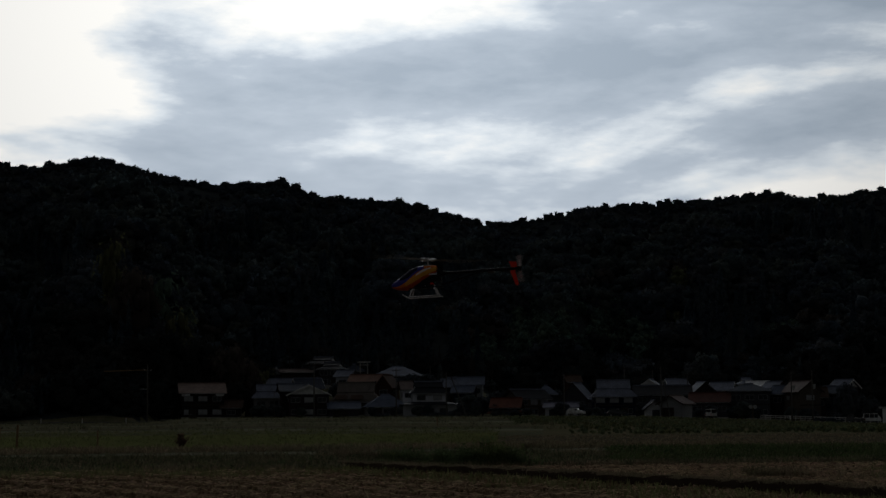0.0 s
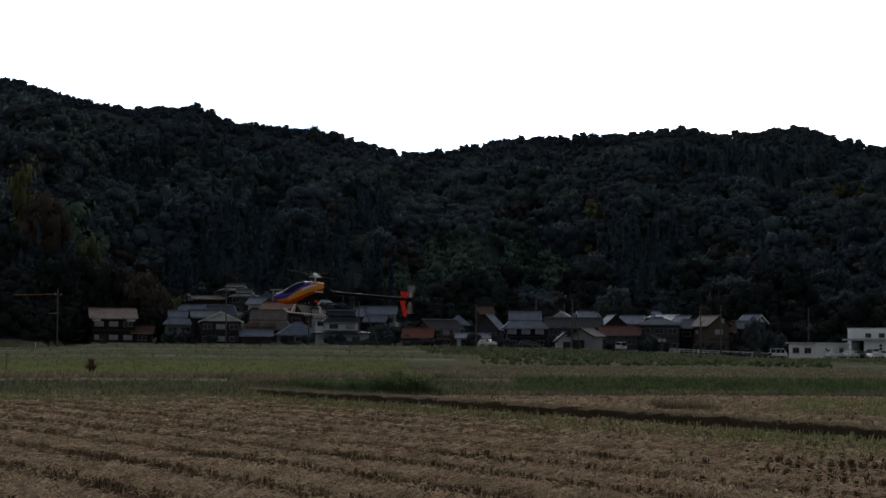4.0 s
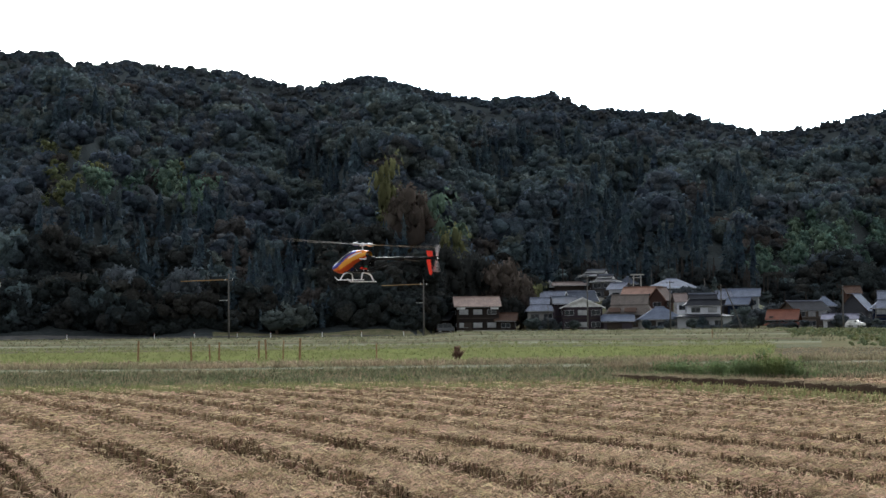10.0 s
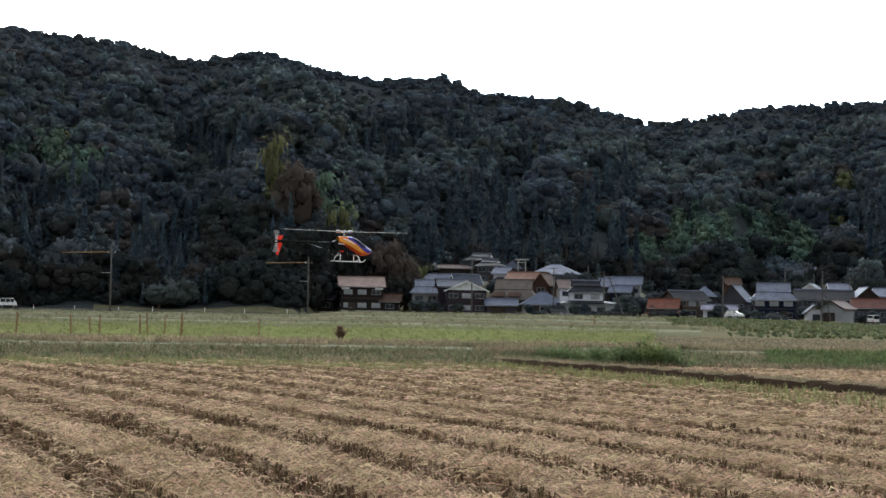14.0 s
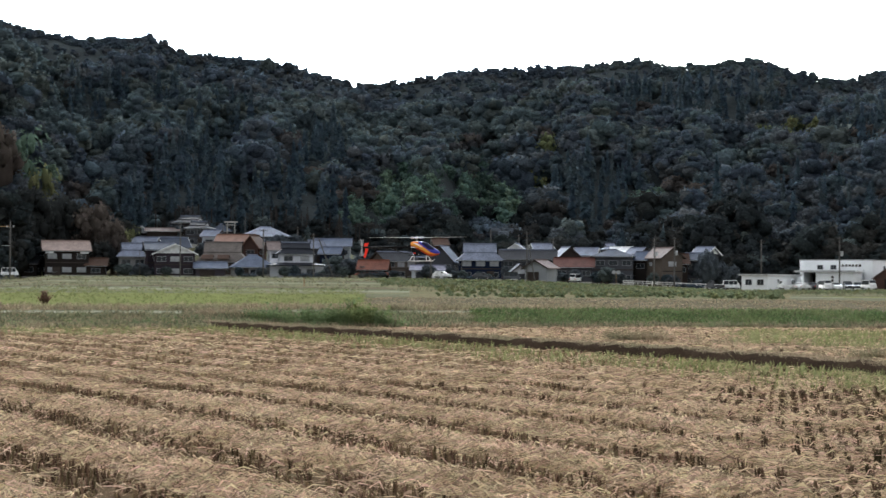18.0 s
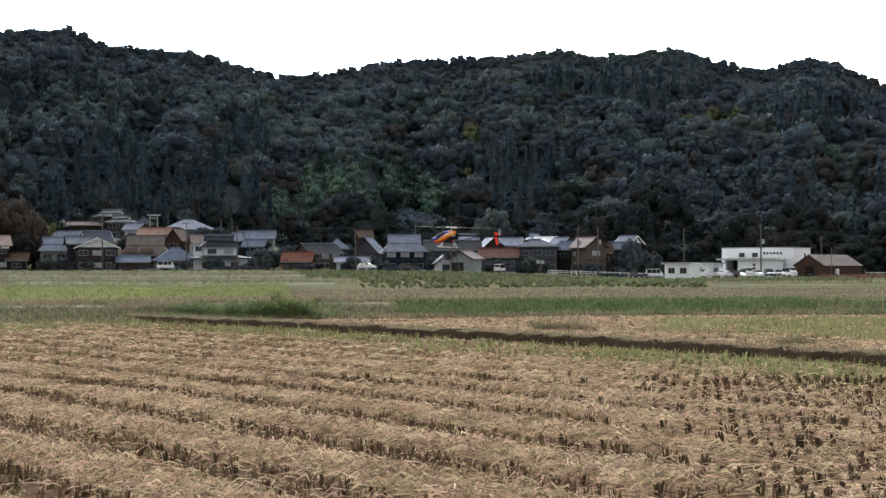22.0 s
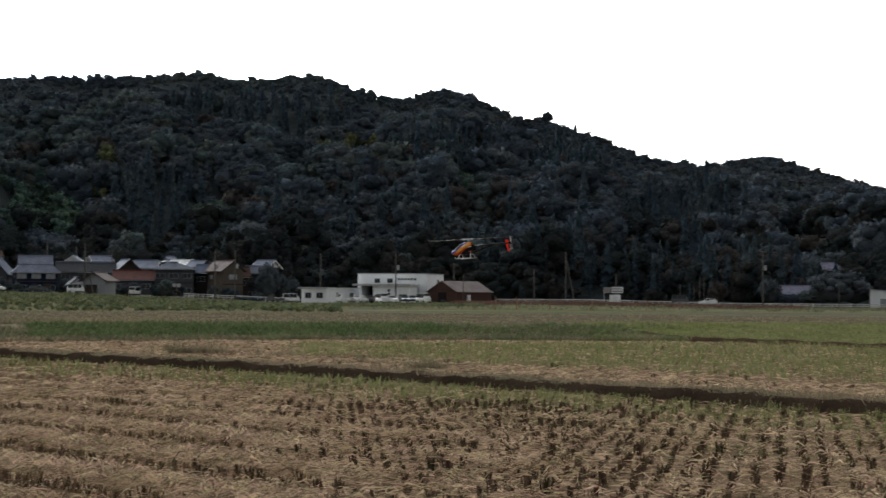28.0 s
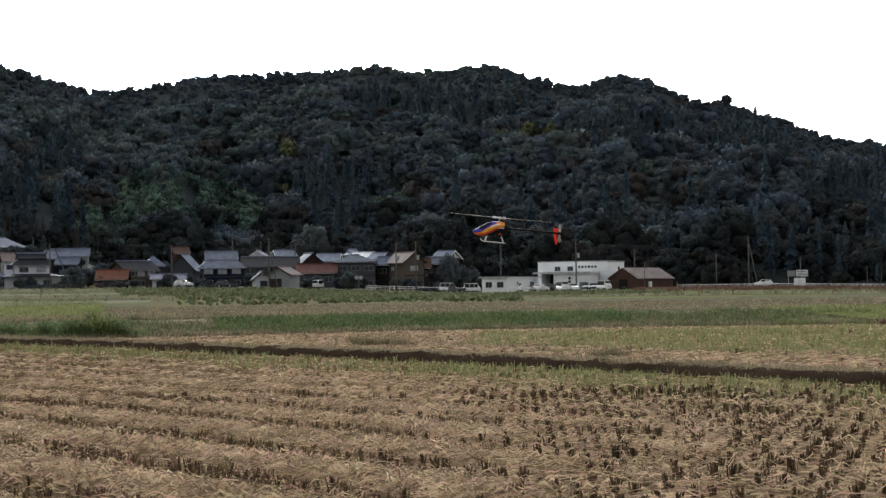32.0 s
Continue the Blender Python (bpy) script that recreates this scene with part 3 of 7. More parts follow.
def bamboo_crown(seed, cards=170):
    """Feathery plumes that rise together and nod outwards at the tips."""
    rng = np.random.default_rng(seed)
    V, F, o = [], [], 0
    bv, bf = ICO1
    for _ in range(9):
        t, reach, top = rng.uniform(0, 6.28), rng.uniform(0.2, 0.95), rng.uniform(1.2, 2.5)
        out = np.array([math.cos(t), math.sin(t), 0])
        for up, girth in ((0.5, 0.26), (0.82, 0.20)):
            c = out * reach * up ** 2 + [0, 0, top * (up - 0.2 * up ** 4)]
            v = bv * (1 + 0.7 * (rng.random((12, 1)) - 0.5)) * [girth, girth, girth * 1.25] + c
            V.append(v)
            F.append(bf + o)
            o += 12
        for _ in range(cards // 9):
            up = rng.uniform(0.3, 1.15)
            c = out * reach * up ** 2 + [0, 0, top * (up - 0.2 * up ** 4)] + rng.normal(0, 0.15, 3)
            h2 = t + rng.normal(0, 1.0)
            d = np.array([math.cos(h2), math.sin(h2), rng.uniform(-1.2, 0.2)]) * rng.uniform(0.14, 0.34)
            sd = np.array([-math.sin(h2), math.cos(h2), rng.normal(0, 0.5)]) * 0.06
            V.append(np.array([c - sd, c + sd, c + d]))
            F.append(np.array([[0, 1, 2]]) + o)
            o += 3
    return np.concatenate(V), np.concatenate(F)


def inside(a, up, spots):
    """Which headings and heights on the slope fall into any of the oval patches."""
    hit = np.zeros(len(a), bool)
    for h0, e0, wh, we in spots:
        hit |= ((a - h0) / wh) ** 2 + ((up - e0) / we) ** 2 < 1
    return hit


CEDARS = ((-9.0, 2.2, 4.2, 1.2), (2.7, 2.8, 1.5, 1.2), (6.5, 6.0, 3.4, 0.8), (12.2, 4.7, 2.0, 0.6), (-11.0, 3.2, 1.2, 1.2), (-21.3, 1.9, 1.8, 1.0), (-17.5, 2.4, 0.8, 0.8), (20.0, 2.6, 2.2, 0.7), (16.5, 4.2, 1.6, 0.6), (-6.5, 4.0, 1.2, 0.8), (-20.0, 5.2, 1.6, 0.7))
BAMBOOS = ((-2.5, 2.9, 2.3, 0.75), (-4.6, 2.1, 1.3, 0.5), (-0.4, 2.1, 1.0, 0.5), (-25.6, 4.6, 2.6, 0.6), (-15.8, 3.1, 0.8, 0.35), (13.2, 3.3, 1.0, 0.4), (4.3, 2.4, 0.7, 0.5))
YELLOWS = ((-28.2, 5.4, 1.0, 0.6), (-24.6, 5.5, 0.8, 0.3), (8.9, 4.75, 1.0, 0.28), (0.9, 3.1, 0.4, 0.35), (1.0, 4.3, 0.45, 0.22), (-28.8, 4.3, 0.9, 0.3), (-17.9, 3.6, 0.45, 0.25), (-5.9, 6.0, 0.4, 0.2))
RUSTS = ((-16.1, 5.9, 0.9, 0.5), (-23.4, 5.0, 0.8, 0.35), (-15.0, 2.4, 1.2, 0.5), (5.4, 2.5, 1.0, 0.6), (13.5, 3.0, 2.5, 0.5), (-17.5, 4.9, 0.8, 0.4), (-1.0, 4.2, 0.8, 0.3), (-7.5, 4.6, 0.7, 0.3), (10.5, 2.2, 1.3, 0.5), (-22.0, 2.6, 0.9, 0.4))


def make_woods():
    rng = np.random.default_rng(11)
    n = 24000
    a = rng.uniform(-36, 33, n)
    wr = np.interp(a, WOOD_A, WOOD_R)
    far = RIDGE_R + 15
    r = np.sqrt(rng.uniform(0, 1, n) * (far ** 2 - wr ** 2) + wr ** 2)
    r = np.where(rng.random(n) < 0.10, wr + rng.uniform(-4, 14, n), r)
    x, y = r * np.sin(np.radians(a)), r * np.cos(np.radians(a))
    # keep trees apart: at most one in each 5.7 m cell
    cell = np.round(x / 5.7).astype(int) * 100000 + np.round(y / 5.7).astype(int)
    _, keep = np.unique(cell, return_index=True)
    a, r = a[keep], r[keep]
    fore = r < RIDGE_R + 25 * wave(a * 0.25, a * 0, 1.0) + 6
    a, r = a[fore], r[fore]
    # a closed row of smaller trees along the ridge, and bushes along the foot of the woods
    m1, m2 = 1500, 560
    a1 = rng.uniform(-36, 33, m1)
    r1 = RIDGE_R + 25 * wave(a1 * 0.25, a1 * 0, 1.0) + rng.uniform(-16, 12, m1)
    a2 = np.where(np.arange(m2) < 260, rng.uniform(-36, -14.8, m2), rng.uniform(-36, 33, m2))
    r2 = np.interp(a2, WOOD_A, WOOD_R) + np.where(a2 < -15, rng.uniform(-6, 8, m2), rng.uniform(-11, 14, m2))
    size = np.concatenate([np.ones(len(a)), np.full(m1, 0.55), rng.uniform(0.3, 0.85, m2)])
    a, r = np.concatenate([a, a1, a2]), np.concatenate([r, r1, r2])
    x, y = r * np.sin(np.radians(a)), r * np.cos(np.radians(a))
    n = len(a)
    z = ground_z(x, y)
    up = np.degrees(np.arctan2(z + 3.0 - 1.65, r))
    u = rng.random(n)
    ridge = np.interp(a, SKY_A, SKY_E) - up
    foot = size < 0.9
    kind = np.where(u < 0.62, 0, 1)                                  # dark and mid broadleaf
    drift = wave(x * 0.016, y * 0.02, 7.0)
    kind = np.where((drift > 0.30) & (u < 0.85), 1, kind)
    kind = np.where((drift < -0.25) & (u < 0.9), 0, kind)
    kind = np.where((wave(x * 0.02, y * 0.017, 2.0) > 0.42) & (u < 0.6) & (ridge > 1.5), 2, kind)
    kind = np.where(inside(a, up, CEDARS) & (u < 0.92) & ~foot, 2, kind)
    kind = np.where(inside(a, up, BAMBOOS) & (u < 0.85), 3, kind)
    kind = np.where((u > 0.975) & (size > 0.9), 4, kind)             # turning leaves
    kind = np.where(inside(a, up, RUSTS) & (u < 0.34) & (size > 0.9), 4, kind)
    kind = np.where(inside(a, up, YELLOWS) & (u < 0.75), 5, kind)
    kind = np.where((ridge < 0.9) & (kind > 1), 0, kind)
    # Past heading 14 darker leaves stand in for hill shading, with some rust.
    kind = np.where((a > 14) & (kind < 2) & (u > 0.25), np.where(u > 0.88, 4, 0), kind)
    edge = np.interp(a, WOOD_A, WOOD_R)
    # The wood's low, shadowed parts get the leaf colour with shade painted in.
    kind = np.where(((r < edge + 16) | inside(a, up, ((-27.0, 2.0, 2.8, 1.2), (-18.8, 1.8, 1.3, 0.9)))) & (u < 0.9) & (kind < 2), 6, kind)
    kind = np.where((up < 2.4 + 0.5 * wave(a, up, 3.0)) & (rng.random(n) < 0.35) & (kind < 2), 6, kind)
    broad = [broad_crown(s) for s in range(6)] + [broad_crown(s, 60, 1.2, 8) for s in range(6, 9)]
    large = [broad_crown(s, 200, 0.8, 14) for s in range(40, 46)] + broad[6:]
    cedar = [cedar_crown(s) for s in range(20, 26)]
    bamboo = [bamboo_crown(s) for s in range(30, 36)]
    sets = [("dark_broadleaf_woods", broad, LEAF_DARK_HAZE, 4.2, "dense dark-green broadleaf woods on the hillside, blued with painted haze"),
            ("green_broadleaf_woods", broad, LEAF_MID_HAZE, 4.1, "mid-green broadleaf trees on the hillside, blued with painted haze"),
            ("cedar_woods", cedar, LEAF_CEDAR_HAZE, 2.7, "tall dark pointed cedars on the hillside"),
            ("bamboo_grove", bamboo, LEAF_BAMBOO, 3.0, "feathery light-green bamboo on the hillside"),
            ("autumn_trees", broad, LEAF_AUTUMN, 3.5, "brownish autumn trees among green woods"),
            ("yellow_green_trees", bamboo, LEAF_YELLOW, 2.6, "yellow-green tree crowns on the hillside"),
            ("wood_edge_trees", large, LEAF_SHADE, 5.0, "trees along the foot of the woods, shade painted into their leaves")]
    for k, (name, protos, m, width, label) in enumerate(sets):
        i = np.where(kind == k)[0]
        sc = width * size[i] * rng.uniform(0.6, 1.0, len(i)) * rng.choice((1.0, 1.0, 1.25, 1.7), len(i))
        top = ridge[i] < 0.9
        sc = np.where(top, (1.3 if k == 2 else 2.1) * rng.choice((0.7, 0.85, 1.0, 1.15), len(i)) * rng.uniform(0.8, 1.2, len(i)), sc)
        # no crown rises far above the crest behind it
        sc = np.minimum(sc, (np.radians(np.maximum(ridge[i], 0) + 0.12) * r[i] + 3) / (1.25 * {2: 3.2, 3: 2.5, 5: 2.5}.get(k, 1.5)))
        tall = rng.uniform(0.85, 1.25, len(i)) * np.where(top, rng.uniform(0.8, 1.15, len(i)), 1.0)
        sink = np.where(top, -0.9, np.where(size[i] > 0.9, 0.8, 0.1)) - (1.5 if k == 6 else 0.0)
        pos = np.stack([x[i], y[i], z[i] + sink], -1)
        whole = (size[i] > 0.9) & ~(top & (k != 2))
        which = np.where(whole, rng.integers(0, 6, len(i)), len(protos) - 1 - rng.integers(0, 3, len(i)))
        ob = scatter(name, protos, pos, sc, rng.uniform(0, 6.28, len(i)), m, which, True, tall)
        tagged(ob, label, "trees", kind="stuff")


def cedar_trunks():
    """Bare lower trunks of the cedars that stand behind the village."""
    rng = np.random.default_rng(77)
    tube = Mesh().tube((0, 0, -0.5), (0, 0, 1.0), 0.03, 0.02, 6, False)
    n = 150
    a = rng.uniform(-12.3, 1.5, n)
    r = np.interp(a, WOOD_A, WOOD_R) + rng.uniform(-9, 2, n)
    x, y = r * np.sin(np.radians(a)), r * np.cos(np.radians(a))
    ob = scatter("cedar_trunks", [(np.array(tube.v), np.array(tube.f))], np.stack([x, y, ground_z(x, y)], -1), rng.uniform(4, 7.5, n), rng.uniform(0, 6.28, n), mat("cedar_bark", (0.052, 0.047, 0.045), 0.9, vary=0.3, scale=0.3, grain=3, bump=0.3))
    tagged(ob, "straight grey-brown cedar trunks behind the village", "trunks", kind="stuff")


make_woods(), cedar_trunks()


# ---------------------------------------------------------------- village
def wallmat(name, c, second=None):
    return mat(name, c, 0.85, vary=0.12, scale=0.35, grain=9, bump=0.15, second=second or tuple(v * 0.8 for v in c))


def roofmat(name, c, rough=0.7, second=None):
    """Tiled or ribbed roof: courses in relief and a weathered tone."""
    m = mat(name, c, rough, vary=0.32, scale=0.6, grain=4, bump=0.0, second=second or tuple(v * 0.7 for v in c), spec=0.04)
    nt = m.node_tree
    w = nt.nodes.new("ShaderNodeTexWave")
    w.bands_direction = "X"
    w.inputs["Scale"].default_value, w.inputs["Distortion"].default_value = 1.1, 0.3
    tc = nt.nodes.new("ShaderNodeTexCoord")
    nt.links.new(tc.outputs["Object"], w.inputs[0])
    bp = nt.nodes.new("ShaderNodeBump")
    bp.inputs["Strength"].default_value, bp.inputs["Distance"].default_value = 0.3, 0.012
    nt.links.new(w.outputs["Fac"], bp.inputs["Height"])
    nt.links.new(bp.outputs[0], nt.nodes["Principled BSDF"].inputs["Normal"])
    return m


# Shade under the eaves darkens these wall colours; haze blues the greys.
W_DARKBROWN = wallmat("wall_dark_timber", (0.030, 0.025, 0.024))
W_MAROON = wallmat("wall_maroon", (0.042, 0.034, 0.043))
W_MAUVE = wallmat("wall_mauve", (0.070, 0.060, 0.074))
W_CREAM = wallmat("wall_cream", (0.28, 0.272, 0.272))
W_WHITE = wallmat("wall_white", (0.62, 0.635, 0.69))
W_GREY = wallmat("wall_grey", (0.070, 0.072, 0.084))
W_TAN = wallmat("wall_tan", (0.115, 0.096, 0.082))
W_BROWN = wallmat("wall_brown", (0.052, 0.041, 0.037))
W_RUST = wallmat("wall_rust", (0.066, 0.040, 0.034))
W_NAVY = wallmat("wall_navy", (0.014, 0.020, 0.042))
W_PALE = wallmat("wall_pale", (0.30, 0.315, 0.33))
W_OFFICE = wallmat("wall_office", (0.84, 0.86, 0.88), (0.74, 0.76, 0.78))
W_SHED = wallmat("wall_shed_rust", (0.068, 0.044, 0.038), (0.085, 0.05, 0.042))
# Grey and slate roofs carry the blue of distant haze in their colour.
R_PINK = roofmat("roof_pink", (0.300, 0.225, 0.200))
R_BROWN = roofmat("roof_brown", (0.089, 0.056, 0.044))
R_GREY = roofmat("roof_grey", (0.065, 0.068, 0.083))
R_SLATE = roofmat("roof_slate", (0.055, 0.066, 0.095), 0.62)
R_BLUEGREY = roofmat("roof_blue_grey", (0.098, 0.120, 0.178), 0.62)
R_LIGHT = roofmat("roof_light", (0.190, 0.212, 0.280), 0.62)
R_BLACK = roofmat("roof_black", (0.022, 0.024, 0.032), 0.55)
R_DARKGREY = roofmat("roof_dark_grey", (0.036, 0.037, 0.044))
R_THATCH = roofmat("roof_thatch", (0.165, 0.145, 0.135), 0.8)
R_ORANGE = roofmat("roof_orange", (0.230, 0.135, 0.105))
R_RED = roofmat("roof_red", (0.164, 0.067, 0.048))
R_REDBROWN = roofmat("roof_red_brown", (0.119, 0.055, 0.047))
R_CREAM = roofmat("roof_cream", (0.208, 0.208, 0.277))
R_PINKGREY = roofmat("roof_pink_grey", (0.215, 0.175, 0.168))
R_SHINY = roofmat("roof_shiny", (0.85, 0.86, 0.88), 0.28)
TRIM = mat("white_trim", (0.80, 0.81, 0.83), 0.7, vary=0.08, scale=1, grain=20, bump=0.05)
DARKTRIM = mat("dark_trim", (0.06, 0.05, 0.045), 0.7, vary=0.15, scale=1, grain=20, bump=0.1)
FRAME = mat("window_frame", (0.30, 0.31, 0.33), 0.6, vary=0.08, scale=1, grain=20, bump=0.05)
GLASS = mat("window_glass", (0.022, 0.026, 0.032), 0.15, vary=0.1, scale=0.8, grain=3, bump=0.0, spec=0.4)
CURTAIN = mat("window_pale", (0.34, 0.35, 0.37), 0.35, vary=0.1, scale=0.8, grain=4, bump=0.0, spec=0.6)
WOODPOLE = mat("pole_concrete", (0.135, 0.13, 0.125), 0.85, vary=0.15, scale=0.6, grain=8, bump=0.1)
METAL = mat("galvanised", (0.45, 0.46, 0.47), 0.45, 0.7, vary=0.1, scale=2, grain=30, bump=0.05)
TIMBER = mat("old_timber", (0.24, 0.15, 0.09), 0.9, vary=0.25, scale=2, grain=20, bump=0.3)
ORANGEPIPE = mat("orange_sleeve", (0.30, 0.20, 0.11), 0.7, vary=0.1, scale=2, grain=10, bump=0.05)

WINDOWS = {}


def window_on(parent, x, y, z, w, h, turn=0.0, pale=False):
    """A framed window standing proud of a wall whose outside is -y."""
    key = (round(w, 1), round(h, 1), pale)
    if key not in WINDOWS:
        w2, h2 = key[0] / 2, key[1] / 2
        fr = Mesh()
        fr.box(-w2, w2, -0.05, 0.03, h2 - 0.07, h2)
        fr.box(-w2, w2, -0.08, 0.03, -h2, -h2 + 0.08)
        fr.box(-w2, -w2 + 0.07, -0.05, 0.03, -h2 + 0.08, h2 - 0.07)
        fr.box(w2 - 0.07, w2, -0.05, 0.03, -h2 + 0.08, h2 - 0.07)
        fr.box(-0.03, 0.03, -0.045, 0.03, -h2 + 0.08, h2 - 0.07)
        pn = Mesh().box(-w2 + 0.07, w2 - 0.07, -0.02, 0.02, -h2 + 0.08, h2 - 0.07)
        WINDOWS[key] = (fr.data("window", FRAME), pn.data("pane", CURTAIN if pale else GLASS))
    f, p = WINDOWS[key]
    ob = part("window", f, TRIM, parent, at=Matrix.Translation((x, y, z)) @ pose(0, 0, 0, 0, 0, turn))
    part("pane", p, GLASS, ob)
    return ob


def gable_roof(w, d, rise, over=0.6, thick=0.16):
    """Ridge along x, foot of the slopes at z = 0."""
    m = Mesh()
    x0, x1 = -w / 2 - over, w / 2 + over
    s = rise / (d / 2)
    drop = over * s
    for sg in (-1, 1):
        y0 = sg * (d / 2 + over)
        ring = [(y0, -drop), (0, rise), (0, rise + thick), (y0, -drop + thick)]
        m.add([(x0, y, z) for y, z in ring] + [(x1, y, z) for y, z in ring],
              [(0, 1, 2, 3), (7, 6, 5, 4), (0, 4, 5, 1), (1, 5, 6, 2), (2, 6, 7, 3), (3, 7, 4, 0)])
    return m


def hip_roof(w, d, rise, over=0.6, thick=0.14):
    m = Mesh()
    W, D = w / 2 + over, d / 2 + over
    drop = over * rise / (d / 2)
    k = max(0.3, W - D * 0.85)
    b = [(-W, -D, -drop), (W, -D, -drop), (W, D, -drop), (-W, D, -drop)]
    t = [(x, y, z + thick) for x, y, z in b]
    r = [(-k, 0, rise + thick), (k, 0, rise + thick)]
    m.add(b + t + r, [(3, 2, 1, 0), (0, 1, 5, 4), (1, 2, 6, 5), (2, 3, 7, 6), (3, 0, 4, 7), (4, 5, 9, 8), (5, 6, 9), (6, 7, 8, 9), (7, 4, 8)])
    return m, k


def irimoya_roof(w, d, rise, over=0.6, thick=0.14):
    """Hipped skirt with a small gable riding on it; foot of the slopes at z = 0."""
    m = Mesh()
    W, D = w / 2 + over, d / 2 + over
    drop = over * rise / (d / 2)
    kx, ky, kz = max(w * 0.34, W - D * 0.36), D * 0.52, rise * 0.44
    b = [(-W, -D, -drop), (W, -D, -drop), (W, D, -drop), (-W, D, -drop)]
    t = [(x, y, z + thick) for x, y, z in b]
    k = [(-kx, -ky, kz), (kx, -ky, kz), (kx, ky, kz), (-kx, ky, kz)]
    m.add(b + t + k, [(3, 2, 1, 0), (0, 1, 5, 4), (1, 2, 6, 5), (2, 3, 7, 6), (3, 0, 4, 7), (4, 5, 9, 8), (5, 6, 10, 9), (6, 7, 11, 10), (7, 4, 8, 11), (8, 9, 10, 11)])
    g = kx + 0.25
    for sg in (-1, 1):
        ring = [(sg * (ky + 0.12), kz - 0.05), (0, rise), (0, rise + thick), (sg * (ky + 0.12), kz + thick - 0.02)]
        m.add([(-g, y, z) for y, z in ring] + [(g, y, z) for y, z in ring], [(0, 1, 2, 3), (7, 6, 5, 4), (0, 4, 5, 1), (1, 5, 6, 2), (2, 6, 7, 3), (3, 7, 4, 0)])
    return m, kx, ky, kz


def prism(x0, x1, half, z0, top):
    """An upright triangle of some thickness, as closes a gable."""
    return Mesh().add([(x0, -half, z0), (x0, half, z0), (x0, 0, top), (x1, -half, z0), (x1, half, z0), (x1, 0, top)], [(0, 2, 1), (3, 4, 5), (0, 1, 4, 3), (1, 2, 5, 4), (2, 0, 3, 5)])


def eave_skirt(ob, w, d, z, roof, out=1.1):
    """A narrow tiled roof round the front between two storeys."""
    W, D = w / 2, d / 2
    lo = [(-W - out, -D - out, z - 0.45), (W + out, -D - out, z - 0.45), (W + 0.05, -D, z + 0.1), (-W - 0.05, -D, z + 0.1)]
    part("eave_roof", Mesh().add(lo + [(x, y, zz + 0.13) for x, y, zz in lo], [(3, 2, 1, 0), (4, 5, 6, 7), (0, 1, 5, 4), (1, 2, 6, 5), (2, 3, 7, 6), (3, 0, 4, 7)]), roof, ob)
    for s in (-1, 1):
        lo = [(s * (W + out), -D - out, z - 0.45), (s * (W + out), D, z - 0.45), (s * W, D, z + 0.1), (s * W, -D, z + 0.1)]
        q = [(0, 1, 2, 3), (7, 6, 5, 4), (4, 5, 1, 0), (5, 6, 2, 1), (6, 7, 3, 2), (7, 4, 0, 3)]
        part("eave_roof", Mesh().add(lo + [(x, y, zz + 0.13) for x, y, zz in lo], q if s > 0 else [f[::-1] for f in q]), roof, ob)


